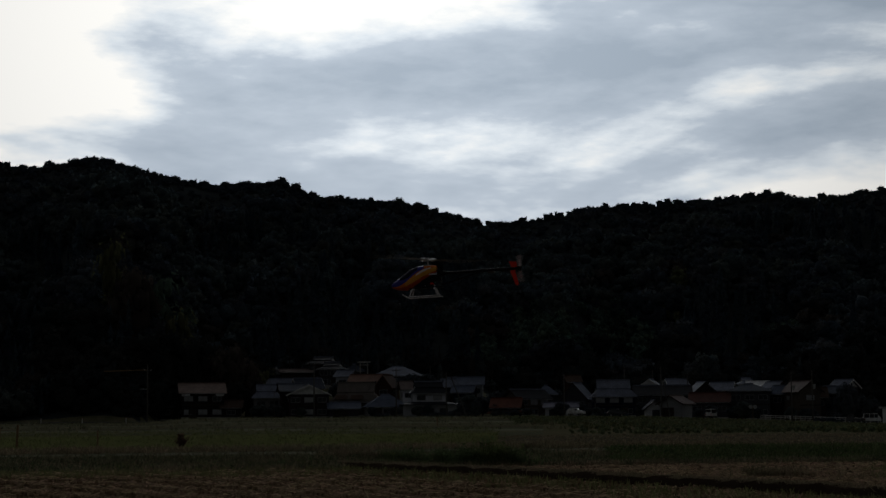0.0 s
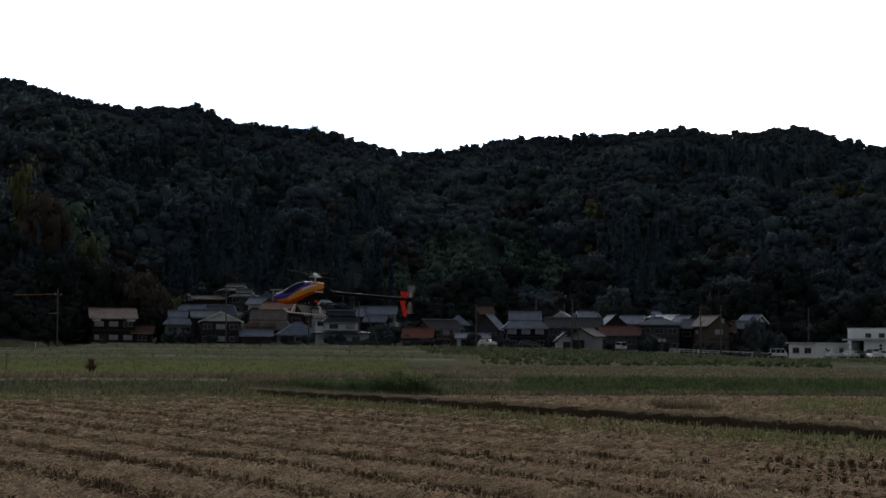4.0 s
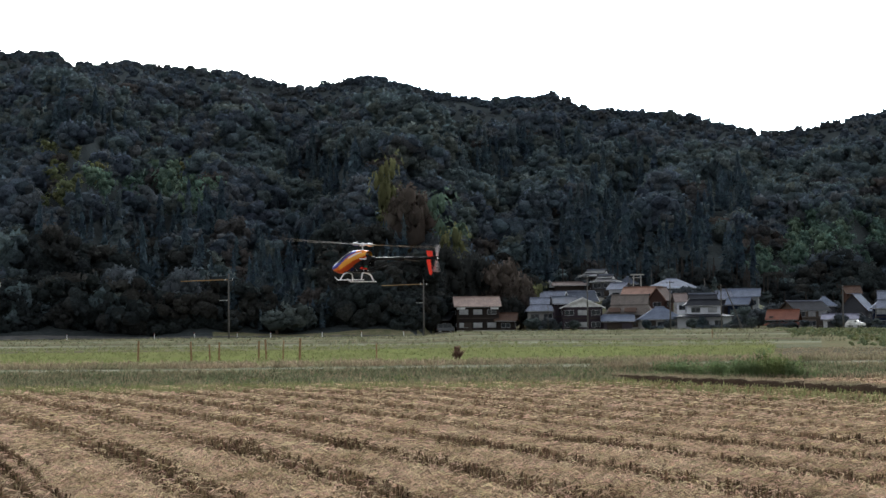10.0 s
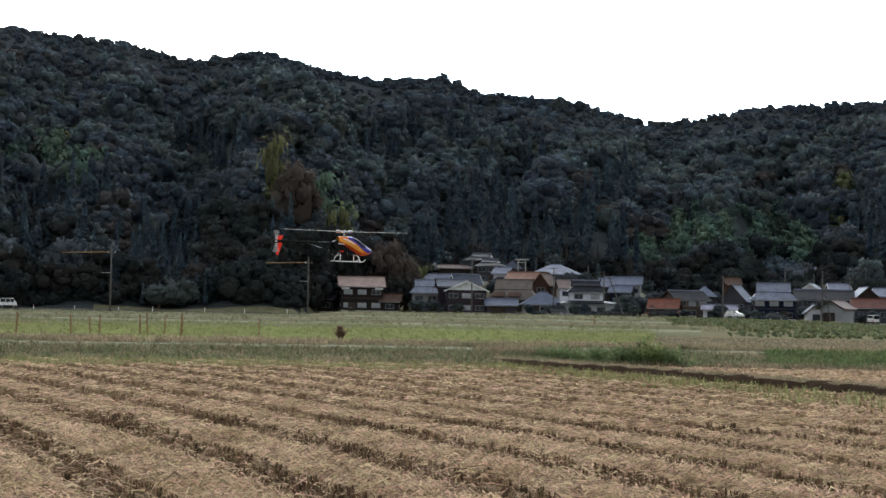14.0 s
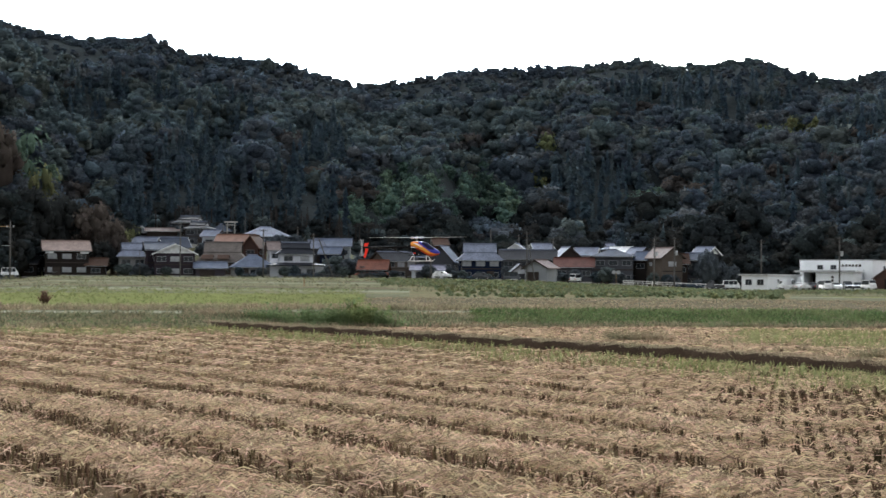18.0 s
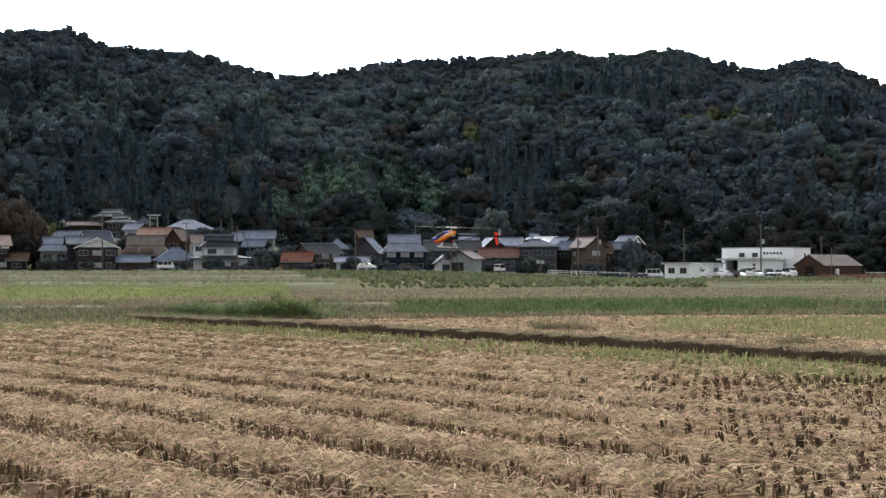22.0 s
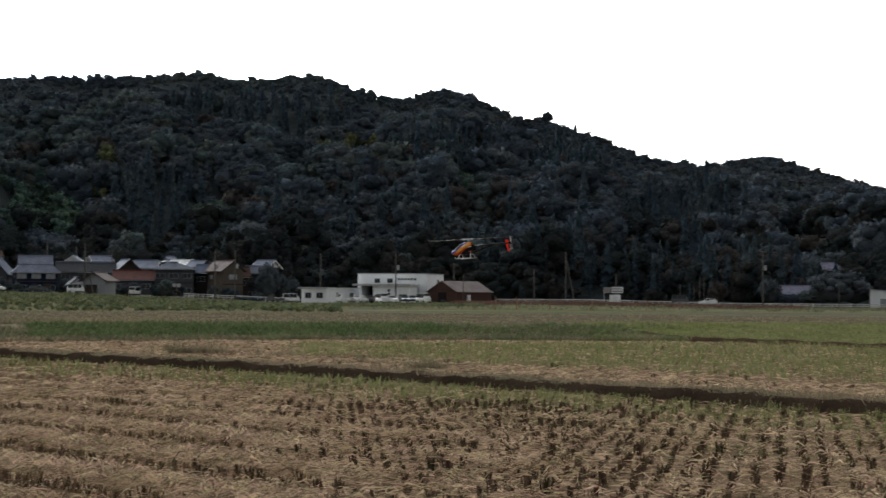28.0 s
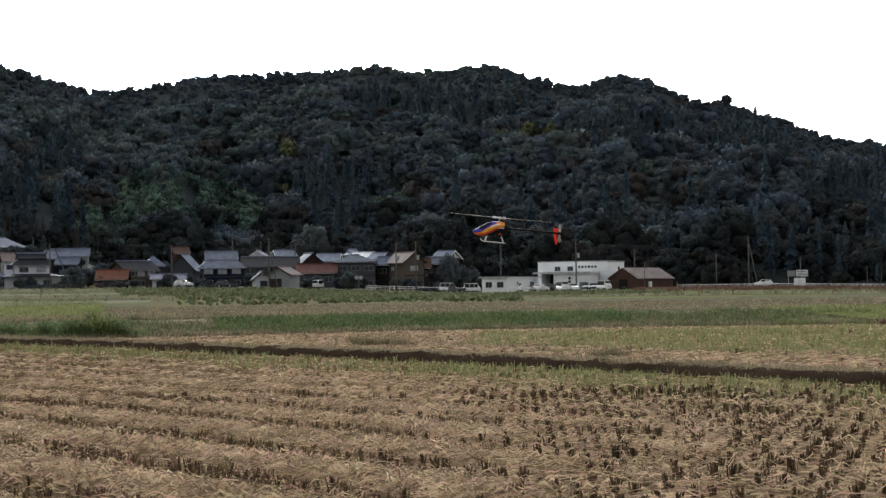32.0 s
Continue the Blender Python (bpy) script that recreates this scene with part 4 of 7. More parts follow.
def dwelling(heading, r, eave, rise, w, d, rot, form, wall, roof, storeys, label, white=False, pale=False, skirt=False, boxes=False, verge=None, steep=False, lower=0.0):
    """A village house; eave is the height of its eaves above the datum, its foot stands on the slope."""
    x, y = polar(heading, r)
    rng = random.Random(int(heading * 100) + int(w * 10))
    z = min(float(ground_z(x, y)), eave - 2.0)
    hw = eave - z
    ob = new("house")
    ob.matrix_basis = pose(x, y, z, 0, 0, -heading + rot)
    tagged(ob, label, "house", "village houses")
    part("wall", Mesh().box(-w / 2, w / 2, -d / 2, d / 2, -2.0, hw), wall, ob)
    light_ridge = roof in (R_SLATE, R_BLUEGREY, R_BLACK, R_GREY, R_DARKGREY)
    if form == "hip":
        rm, k = hip_roof(w, d, rise)
        part("roof", rm, roof, ob, at=Matrix.Translation((0, 0, hw)))
        part("ridge", Mesh().tube((-k - 0.1, 0, hw + rise + 0.16), (k + 0.1, 0, hw + rise + 0.16), 0.16, n=6), R_LIGHT if light_ridge else roof, ob)
    elif form == "irimoya":
        rm, kx, ky, kz = irimoya_roof(w, d, rise)
        up = Matrix.Translation((0, 0, hw))
        part("roof", rm, roof, ob, at=up)
        part("ridge", Mesh().box(-kx - 0.35, kx + 0.35, -0.16, 0.16, rise + 0.02, rise + 0.36), R_LIGHT if light_ridge else roof, ob, at=up)
        for s in (-1, 1):
            part("gable", prism(s * kx - 0.06, s * kx + 0.06, ky * 0.92, kz, rise - 0.02), TRIM if white else wall, ob, at=up)
            part("ridge_end", Mesh().box(s * (kx + 0.36) - 0.1, s * (kx + 0.36) + 0.1, -0.2, 0.2, rise - 0.05, rise + 0.5), R_DARKGREY, ob, at=up)
    else:
        front = form == "gable_y"
        gw, gd = (d, w) if front else (w, d)
        turn = pose(0, 0, hw, 0, 0, 90 if front else 0)
        part("roof", gable_roof(gw, gd, rise), roof, ob, at=turn)
        part("ridge", Mesh().box(-gw / 2 - 0.5, gw / 2 + 0.5, -0.14, 0.14, rise + 0.05, rise + 0.34), R_LIGHT if light_ridge else roof, ob, at=turn)
        slope = rise / (gd / 2)
        for sx in (-1, 1):
            xx = sx * (gw / 2 - 0.08)
            part("gable", prism(xx - 0.08, xx + 0.08, gd / 2, 0, rise), TRIM if white else wall, ob, at=turn)
            for sy in (-1, 1):
                bx, by = sx * (gw / 2 + 0.62), sy * (gd / 2 + 0.6)
                lo, hi = -0.6 * slope, rise
                q = [(bx - 0.03, by, lo - 0.12), (bx + 0.03, by, lo - 0.12), (bx + 0.03, 0, hi - 0.10), (bx - 0.03, 0, hi - 0.10)]
                b = Mesh().add(q + [(px, py, pz + 0.28) for px, py, pz in q], [(0, 1, 2, 3), (4, 7, 6, 5), (0, 4, 5, 1), (1, 5, 6, 2), (2, 6, 7, 3), (3, 7, 4, 0)])
                part("bargeboard", b, verge or (TRIM if white else DARKTRIM), ob, at=turn)
    if lower:
        part("lower_wall", Mesh().box(-w / 2 - lower, w / 2 + lower, -d / 2 - 0.9, d / 2, -2.0, hw * 0.46), wall, ob)
        eave_skirt(ob, w + 0.5, d + 0.5, hw * 0.56, roof, lower + 0.5)
        for wx in (-w * 0.42, 0.0, w * 0.42):
            window_on(ob, wx, -d / 2 - 0.92, hw * 0.22, 1.8, 1.4, 0, False)
    elif skirt:
        eave_skirt(ob, w, d, hw * 0.53, roof)
    elif storeys == 2:
        # a belt board between the storeys
        part("belt", Mesh().box(-w / 2 - 0.05, w / 2 + 0.05, -d / 2 - 0.05, -d / 2 - 0.003, hw * 0.50, hw * 0.50 + 0.22), DARKTRIM, ob)
    # windows towards the fields and on both ends
    if storeys:
        rows = [hw * 0.76, hw * 0.25] if storeys == 2 and hw > 3.8 else [max(hw - 1.5, hw * 0.5)]
        n = max(1, int(w / 2.5))
        for zz in rows:
            for i in range(n):
                wx = -w / 2 + (i + 0.5) * w / n
                window_on(ob, wx, -d / 2 - 0.01, zz, min(1.9, w / n - rng.choice((0.4, 0.8))), min(1.1, hw * 0.40), 0, pale and rng.random() < 0.5)
            for sx in (-1, 1):
                window_on(ob, sx * (w / 2 + 0.01), rng.uniform(-d / 4, d / 4), zz, 1.3, min(0.9, hw * 0.35), 90 * sx, pale and rng.random() < 0.4)
        if w > 5:
            dx = rng.choice((-1, 1)) * w * 0.24
            part("door", Mesh().box(dx - 0.8, dx + 0.8, -d / 2 - 0.075, -d / 2 - 0.055, 0, min(1.95, hw * 0.8)), DARKTRIM, ob)
    else:
        dx = rng.choice((-1, 1)) * w * 0.12
        part("door", Mesh().box(dx - w * 0.26, dx + w * 0.26, -d / 2 - 0.05, -d / 2 - 0.01, 0, min(2.0, hw * 0.75)), W_GREY if wall is W_WHITE else DARKTRIM, ob)
    if boxes:
        for sx in (-1, 1):
            part("shutter_box", Mesh().box(sx * (w / 2 - 0.9) - 0.85, sx * (w / 2 - 0.9) + 0.85, -d / 2 - 0.45, -d / 2 - 0.06, hw - 0.75, hw - 0.12), TRIM, ob)
    if steep:
        for dx in (-w * 0.30, w * 0.05):
            part("dormer", gable_roof(2.0, 2.2, 0.7, 0.3, 0.1), R_BROWN, ob, at=pose(dx, -d / 2 - 0.2, hw + 0.25, 0, 0, 0))
    part("plinth", Mesh().box(-w / 2 - 0.04, w / 2 + 0.04, -d / 2 - 0.04, -d / 2 - 0.002, -2.0, 0.3), CONCRETE, ob)
    part("gutter", Mesh().tube((-w / 2 - 0.4, -d / 2 - 0.66, hw - 0.62 * rise / (d / 2)), (w / 2 + 0.4, -d / 2 - 0.66, hw - 0.62 * rise / (d / 2)), 0.05, n=6), METAL, ob) if form != "gable_y" else None
    return ob


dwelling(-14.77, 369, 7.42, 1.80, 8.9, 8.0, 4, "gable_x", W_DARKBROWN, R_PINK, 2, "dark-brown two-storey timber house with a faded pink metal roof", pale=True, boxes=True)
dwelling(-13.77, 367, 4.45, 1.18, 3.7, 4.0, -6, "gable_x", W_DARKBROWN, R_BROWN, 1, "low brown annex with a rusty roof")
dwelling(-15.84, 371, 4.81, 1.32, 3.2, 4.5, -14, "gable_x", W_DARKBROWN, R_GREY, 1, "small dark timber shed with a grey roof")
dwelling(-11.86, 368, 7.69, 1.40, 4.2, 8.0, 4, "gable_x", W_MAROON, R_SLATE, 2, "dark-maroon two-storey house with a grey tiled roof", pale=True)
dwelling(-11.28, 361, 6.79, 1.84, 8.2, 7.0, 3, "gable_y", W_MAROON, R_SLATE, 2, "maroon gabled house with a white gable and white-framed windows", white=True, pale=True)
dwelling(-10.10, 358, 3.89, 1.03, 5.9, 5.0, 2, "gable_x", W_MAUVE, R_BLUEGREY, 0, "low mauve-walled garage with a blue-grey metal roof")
dwelling(-12.66, 378, 6.61, 2.40, 5.7, 7.0, 5, "irimoya", W_CREAM, R_LIGHT, 1, "old house with a pale hipped and gabled tile roof", white=True)
dwelling(-12.31, 394, 8.86, 1.87, 6.1, 6.0, -6, "gable_x", W_WHITE, R_LIGHT, 1, "long white house with a weathered pale grey roof", white=True)
dwelling(-11.30, 390, 8.71, 1.98, 5.4, 7.0, 12, "gable_x", W_GREY, R_SLATE, 1, "grey house with a slate-grey tiled roof and white gable", white=True)
dwelling(-12.53, 440, 14.49, 2.22, 5.3, 6.0, 10, "irimoya", W_GREY, R_SLATE, 1, "hillside house with a hipped slate roof and white gable", white=True)
dwelling(-12.46, 432, 12.73, 1.62, 3.5, 6.0, 16, "gable_y", W_DARKBROWN, R_SLATE, 1, "white-gabled dark hillside house with a slate roof", white=True)
dwelling(-11.67, 428, 13.23, 0.60, 7.4, 4.0, 0, "gable_x", W_BROWN, R_PINKGREY, 0, "long low hillside shed with a pale roof edge")
dwelling(-10.75, 432, 15.49, 1.49, 6.7, 8.0, -14, "irimoya", W_DARKBROWN, R_BLACK, 2, "dark timber house with a black tiled roof and white gable", white=True)
dwelling(-10.45, 420, 13.77, 1.46, 5.2, 7.0, -16, "irimoya", W_GREY, R_BLACK, 2, "grey hillside house with a black hipped and gabled roof", white=True)
dwelling(-9.75, 436, 13.71, 1.51, 4.7, 6.0, 0, "hip", W_GREY, R_SLATE, 1, "small grey hillside house with a hipped slate roof")
dwelling(-10.03, 408, 11.73, 1.16, 3.4, 4.5, -20, "gable_x", W_WHITE, R_LIGHT, 1, "small white shed with a pale metal roof")
dwelling(-9.25, 398, 10.10, 1.52, 7.9, 7.0, -10, "gable_x", W_BROWN, R_ORANGE, 1, "brown house with a faded orange-pink roof")
dwelling(-9.67, 379, 5.75, 3.66, 9.8, 8.0, -6, "irimoya", W_TAN, R_THATCH, 1, "old farmhouse with a broad beige-grey roof", steep=True)
dwelling(-8.30, 425, 12.10, 2.17, 11.8, 11.0, 0, "hip", W_GREY, R_LIGHT, 2, "house with a wide hipped pale grey roof", skirt=True)
dwelling(-8.71, 370, 4.36, 2.26, 8.5, 8.0, 6, "hip", W_CREAM, R_BLUEGREY, 1, "single-storey cream house with a blue-grey tiled roof")
dwelling(-8.65, 390, 9.07, 2.25, 3.5, 6.0, -18, "gable_y", W_RUST, R_BROWN, 1, "rust-brown gabled house with an orange-brown verge", verge=R_ORANGE)
dwelling(-7.30, 370, 7.29, 2.03, 7.0, 6.0, 5, "irimoya", W_WHITE, R_BLACK, 2, "white two-storey house with black tiled roofs", white=True, lower=2.2, pale=True)
dwelling(-8.00, 386, 8.26, 1.48, 2.6, 5.0, 8, "gable_x", W_WHITE, R_PINKGREY, 1, "small white house with a pale pinkish roof")
dwelling(-6.04, 404, 9.43, 1.55, 7.8, 7.0, -3, "gable_x", W_PALE, R_BLUEGREY, 1, "long pale house with a blue-grey roof")
dwelling(-6.11, 392, 7.54, 1.25, 4.3, 5.0, -10, "gable_x", W_NAVY, R_BLUEGREY, 0, "low blue-walled shed with a blue-grey roof")
dwelling(-6.65, 396, 9.00, 1.39, 2.6, 4.0, 18, "gable_x", W_GREY, R_LIGHT, 0, "small grey shed with a pale roof")
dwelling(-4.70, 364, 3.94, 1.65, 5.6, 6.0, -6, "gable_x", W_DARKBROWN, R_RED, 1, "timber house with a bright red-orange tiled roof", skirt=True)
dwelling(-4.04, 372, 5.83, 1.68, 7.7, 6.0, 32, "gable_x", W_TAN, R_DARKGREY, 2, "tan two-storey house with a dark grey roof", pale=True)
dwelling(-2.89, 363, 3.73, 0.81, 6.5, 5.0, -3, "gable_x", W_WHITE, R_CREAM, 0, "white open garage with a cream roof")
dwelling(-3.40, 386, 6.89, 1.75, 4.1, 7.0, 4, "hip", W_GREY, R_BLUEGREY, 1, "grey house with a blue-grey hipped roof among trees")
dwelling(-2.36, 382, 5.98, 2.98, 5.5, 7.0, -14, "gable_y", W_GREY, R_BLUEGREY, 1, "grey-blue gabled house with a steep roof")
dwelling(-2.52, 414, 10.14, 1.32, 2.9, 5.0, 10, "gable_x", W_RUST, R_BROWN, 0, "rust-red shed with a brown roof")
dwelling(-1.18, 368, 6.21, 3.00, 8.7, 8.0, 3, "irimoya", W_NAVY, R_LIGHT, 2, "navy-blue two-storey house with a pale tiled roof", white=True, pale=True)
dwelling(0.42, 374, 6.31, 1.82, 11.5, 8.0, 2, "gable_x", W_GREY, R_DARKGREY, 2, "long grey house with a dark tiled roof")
dwelling(0.07, 392, 8.59, 1.26, 3.8, 6.0, -8, "gable_y", W_CREAM, R_LIGHT, 1, "cream house with a pale gabled roof", white=True)
dwelling(0.88, 396, 8.55, 1.40, 3.9, 6.0, 12, "gable_x", W_WHITE, R_LIGHT, 1, "white house with a pale grey roof", white=True)
dwelling(0.86, 348, 4.28, 1.36, 5.1, 4.0, -30, "gable_y", W_PALE, R_PINKGREY, 0, "pale grey-green metal shed with a reddish roof")
dwelling(0.11, 352, 3.49, 1.26, 3.0, 4.0, 8, "gable_y", W_WHITE, R_SLATE, 0, "small white outbuilding with a slate roof", pale=True)
dwelling(1.69, 382, 6.81, 2.11, 4.9, 6.0, 16, "gable_y", W_BROWN, R_LIGHT, 2, "brown gabled house with a pale roof")
dwelling(1.97, 368, 4.69, 1.67, 7.7, 7.0, -2, "gable_x", W_GREY, R_REDBROWN, 1, "grey-walled house with a red-brown roof")
dwelling(2.38, 392, 7.47, 1.51, 4.4, 7.0, -6, "gable_x", W_WHITE, R_LIGHT, 1, "white house with a pale roof among others", white=True)
dwelling(3.23, 372, 6.94, 1.32, 8.4, 8.0, 2, "hip", W_GREY, R_SLATE, 2, "grey two-storey house with a hipped slate roof")
dwelling(3.53, 388, 8.06, 0.99, 4.3, 5.0, 0, "gable_x", W_GREY, R_SHINY, 1, "house with a bright white metal roof")
dwelling(3.14, 398, 9.01, 1.01, 2.6, 5.0, 12, "irimoya", W_CREAM, R_LIGHT, 1, "small cream house with a pale hipped roof")
dwelling(4.07, 380, 7.56, 1.22, 2.6, 6.0, -24, "gable_x", W_DARKBROWN, R_LIGHT, 2, "dark house with a pale tiled roof")
dwelling(4.28, 374, 6.37, 1.45, 2.6, 5.0, -20, "gable_x", W_DARKBROWN, R_BLUEGREY, 1, "dark house with a stepped blue-grey roof")
dwelling(4.90, 370, 6.81, 1.79, 4.8, 8.0, 28, "gable_y", W_TAN, R_PINKGREY, 2, "tan timber two-storey house with a greyish pink roof", pale=True)
dwelling(5.44, 371, 5.62, 1.68, 2.7, 5.0, 6, "gable_x", W_BROWN, R_BROWN, 1, "low brown timber annex beside a house")
dwelling(6.06, 374, 6.27, 1.32, 5.0, 7.0, -4, "gable_x", W_GREY, R_SLATE, 2, "grey house with a slate roof")
dwelling(6.28, 387, 7.69, 1.49, 3.4, 6.0, -28, "gable_x", W_GREY, R_LIGHT, 1, "grey house with a light sloping roof", white=True)


# ---------------------------------------------------------------- white offices and the rusty shed
def block(m, w, d, z0, z1):
    return m.box(-w / 2, w / 2, -d / 2, d / 2, z0, z1)


def turned(heading, r, z, rot):
    x, y = polar(heading, r)
    return pose(x, y, z, 0, 0, -heading + rot)


def low_office():
    ob = tagged(new("low_office"), "low white flat-roofed office with grey roof edge", "building")
    ob.matrix_basis = turned(8.42, 336, -0.05, -28)
    part("wall", block(Mesh(), 5.5, 13.6, -0.8, 2.9), W_OFFICE, ob)
    part("roof", Mesh().box(-3.2, 3.0, -7.2, 7.1, 2.9, 3.12), TRIM, ob)
    part("fascia", Mesh().box(-3.23, 3.03, -7.25, -7.205, 2.82, 3.16), METAL, ob)
    for x in (-1.25, 1.25):
        window_on(ob, x, -6.81, 1.6, 1.4, 1.1)
    for y, w in ((-2.6, 0.6), (3.5, 1.6)):
        window_on(ob, 2.76, y, 1.7, w, 0.9, 90)


def large_office():
    ob = tagged(new("large_office"), "two-storey white office with small dark windows", "building")
    ob.matrix_basis = turned(10.75, 348, 0.1, -20)
    part("wall", block(Mesh(), 14.8, 10.0, -0.8, 5.75), W_OFFICE, ob)
    part("parapet", Mesh().box(-7.5, 7.5, -5.1, 5.1, 5.75, 5.95), METAL, ob)
    for x in (-3.2, -0.5):
        window_on(ob, x, -5.01, 4.45, 1.2, 0.9)
    window_on(ob, 7.41, 1.5, 4.3, 1.0, 0.9, 90)
    # lettering that cannot be read, as dark bars
    for k in range(6):
        part("letter_bar", Mesh().box(1.2 + k * 0.68, 1.62 + k * 0.68, -5.06, -5.005, 4.55, 5.0), DARKTRIM, ob)
    for x in (4.4, 5.6):
        part("pipe", Mesh().tube((x, -5.08, 0), (x, -5.08, 4.0), 0.06), METAL, ob)
    part("ac_unit", Mesh().box(2.6, 3.5, -5.5, -5.02, 2.7, 3.3), METAL, ob, bevel=0.03)


def entrance_block():
    ob = tagged(new("entrance_block"), "white single-storey entrance block with a dark open garage", "building")
    ob.matrix_basis = turned(10.38, 338, 0.05, -14)
    part("wall", Mesh().box(-2.6, 4.6, -3, 4, -0.8, 3.5), W_OFFICE, ob)
    part("side_wall", Mesh().box(-5.1, -4.95, -3, 4, -0.8, 3.5), W_OFFICE, ob)
    part("back_wall", Mesh().box(-4.95, -2.6, 3.6, 4, -0.8, 3.5), W_DARKBROWN, ob)
    part("roof", Mesh().box(-6.6, 5.0, -3.5, 4.2, 3.5, 3.78), TRIM, ob)
    part("roof_edge", Mesh().box(-6.63, 5.03, -3.56, -3.505, 3.44, 3.82), METAL, ob)
    window_on(ob, 3.4, -3.01, 1.2, 1.6, 1.2)
    window_on(ob, -1.6, -3.01, 1.2, 1.3, 1.0)
    for zz in (2.55, 1.9):
        part("emblem", Mesh().tube((0.6, -3.05, zz), (0.6, -3.01, zz), 0.28, n=8), DARKTRIM, ob)


def rusty_shed():
    ob = tagged(new("storage_shed"), "dark rusty corrugated shed with a brown-grey gable roof", "shed")
    ob.matrix_basis = turned(12.72, 342, 0.1, -28)
    w, d, h, ri = 6.4, 15.0, 2.35, 2.0
    part("wall", block(Mesh(), w, d, -0.8, h), W_SHED, ob)
    turn = pose(0, 0, h, 0, 0, 90)
    part("roof", gable_roof(d, w, ri, 0.25, 0.1), R_PINKGREY, ob, at=turn)
    for sx in (-1, 1):
        xx = sx * (d / 2 - 0.06)
        g = Mesh()
        g.add([(xx - 0.06, -w / 2, 0), (xx - 0.06, w / 2, 0), (xx - 0.06, 0, ri), (xx + 0.06, -w / 2, 0), (xx + 0.06, w / 2, 0), (xx + 0.06, 0, ri)],
              [(0, 2, 1), (3, 4, 5), (0, 1, 4, 3), (1, 2, 5, 4), (2, 0, 3, 5)])
        part("gable", g, W_SHED, ob, at=turn)
    fr = Mesh()
    for x in (-0.9, 1.1):
        fr.box(x - 0.06, x + 0.06, -d / 2 - 0.08, -d / 2 - 0.01, 0, 2.2)
    fr.box(-0.96, 1.16, -d / 2 - 0.08, -d / 2 - 0.01, 2.2, 2.32)
    part("door_frame", fr, R_BROWN, ob)
    part("door", Mesh().box(-0.84, 1.04, -d / 2 - 0.05, -d / 2 - 0.012, 0, 2.2), W_DARKBROWN, ob)
    part("tank", Mesh().tube((0.2, -d / 2 - 0.6, 0.35), (1.0, -d / 2 - 0.6, 0.35), 0.42, n=12), W_MAUVE, ob)
    part("meter_box", Mesh().box(w / 2 + 0.01, w / 2 + 0.35, -3.2, -2.2, 0.5, 1.7), TRIM, ob, bevel=0.03)


low_office(), large_office(), entrance_block(), rusty_shed()


# ---------------------------------------------------------------- poles, rails, gate
def utility_pole(heading, r, z, h, arms=1, style=""):
    x, y = polar(heading, r)
    ob = tagged(new("utility_pole"), "weathered concrete utility pole beside the fields" if arms else "slim grey pole near the houses", "utility pole", "utility poles")
    ob.matrix_basis = pose(x, y, z, 0, 0, -heading)
    thick = 0.17 if arms else 0.09
    part("pole", Mesh().tube((0, 0, -1.5), (0, 0, h), thick, thick * 0.65, 10), WOODPOLE, ob, smooth=True)
    if style == "arm":
        part("crossarm", Mesh().box(-0.7, 0.7, -0.06, 0.06, h - 1.3, h - 1.15), WOODPOLE, ob)
        part("sleeved_wire", Mesh().tube((-8.2, 0.1, h - 1.30), (-0.2, 0.1, h - 1.05), 0.09, n=8), ORANGEPIPE, ob, "orange-brown sleeve round an overhead wire")
        part("bracket", Mesh().box(-1.6, -0.1, -0.05, 0.05, h * 0.58, h * 0.58 + 0.1), METAL, ob)
        for k in (-0.6, 0.6):
            part("insulator", Mesh().tube((k, 0, h - 1.15), (k, 0, h - 0.9), 0.07, 0.05, 8), TRIM, ob)
        return ob
    for k in range(arms):
        zz = h - 0.5 - 0.9 * k
        part("crossarm", Mesh().box(-0.8, 0.8, -0.15, -0.06, zz, zz + 0.09), DARKTRIM, ob)
        for s in (-0.8, -0.4, 0.4, 0.8):
            part("insulator", Mesh().tube((s, -0.11, zz + 0.12), (s, -0.11, zz + 0.30), 0.05, 0.03, 6), DARKTRIM, ob)
    if arms == 2:
        part("transformer", Mesh().tube((0.42, 0, h - 3.6), (0.42, 0, h - 2.7), 0.26, n=10), METAL, ob)
    return ob


utility_pole(-22.97, 300, 1.31, 11.1, 1, "arm")
utility_pole(-16.52, 335, 1.05, 11.3, 1, "arm")
utility_pole(-11.08, 352, 1.38, 11.6)
utility_pole(-8.36, 358, 2.22, 9.8)
utility_pole(-6.70, 352, 1.28, 9.7)
utility_pole(-12.39, 356, 2.06, 5.3, 0)
utility_pole(-8.96, 430, 10.85, 6.1, 0)
utility_pole(-9.68, 410, 7.86, 6.6, 0)
utility_pole(-7.23, 420, 8.62, 5.8, 1)
utility_pole(0.39, 346, 1.06, 10.4, 2)
utility_pole(-2.80, 350, 1.09, 9.3, 1)
utility_pole(-1.78, 356, 1.81, 4.5, 0)
utility_pole(1.26, 380, 2.45, 8.6, 2)
utility_pole(0.12, 395, 3.45, 8.7, 1)
utility_pole(-0.81, 400, 3.45, 9.8, 1)
utility_pole(4.60, 350, 1.35, 8.9, 2)
utility_pole(5.26, 344, 0.78, 9.6, 2)
utility_pole(8.08, 372, 1.94, 8.6, 1)
utility_pole(10.58, 326, 0.05, 10.0, 2)
utility_pole(12.51, 372, 1.57, 7.2, 1)
utility_pole(12.83, 320, 0.24, 5.4, 0)
utility_pole(15.18, 372, 0.07, 7.5, 1)
utility_pole(16.23, 360, 0.16, 10.8, 1)
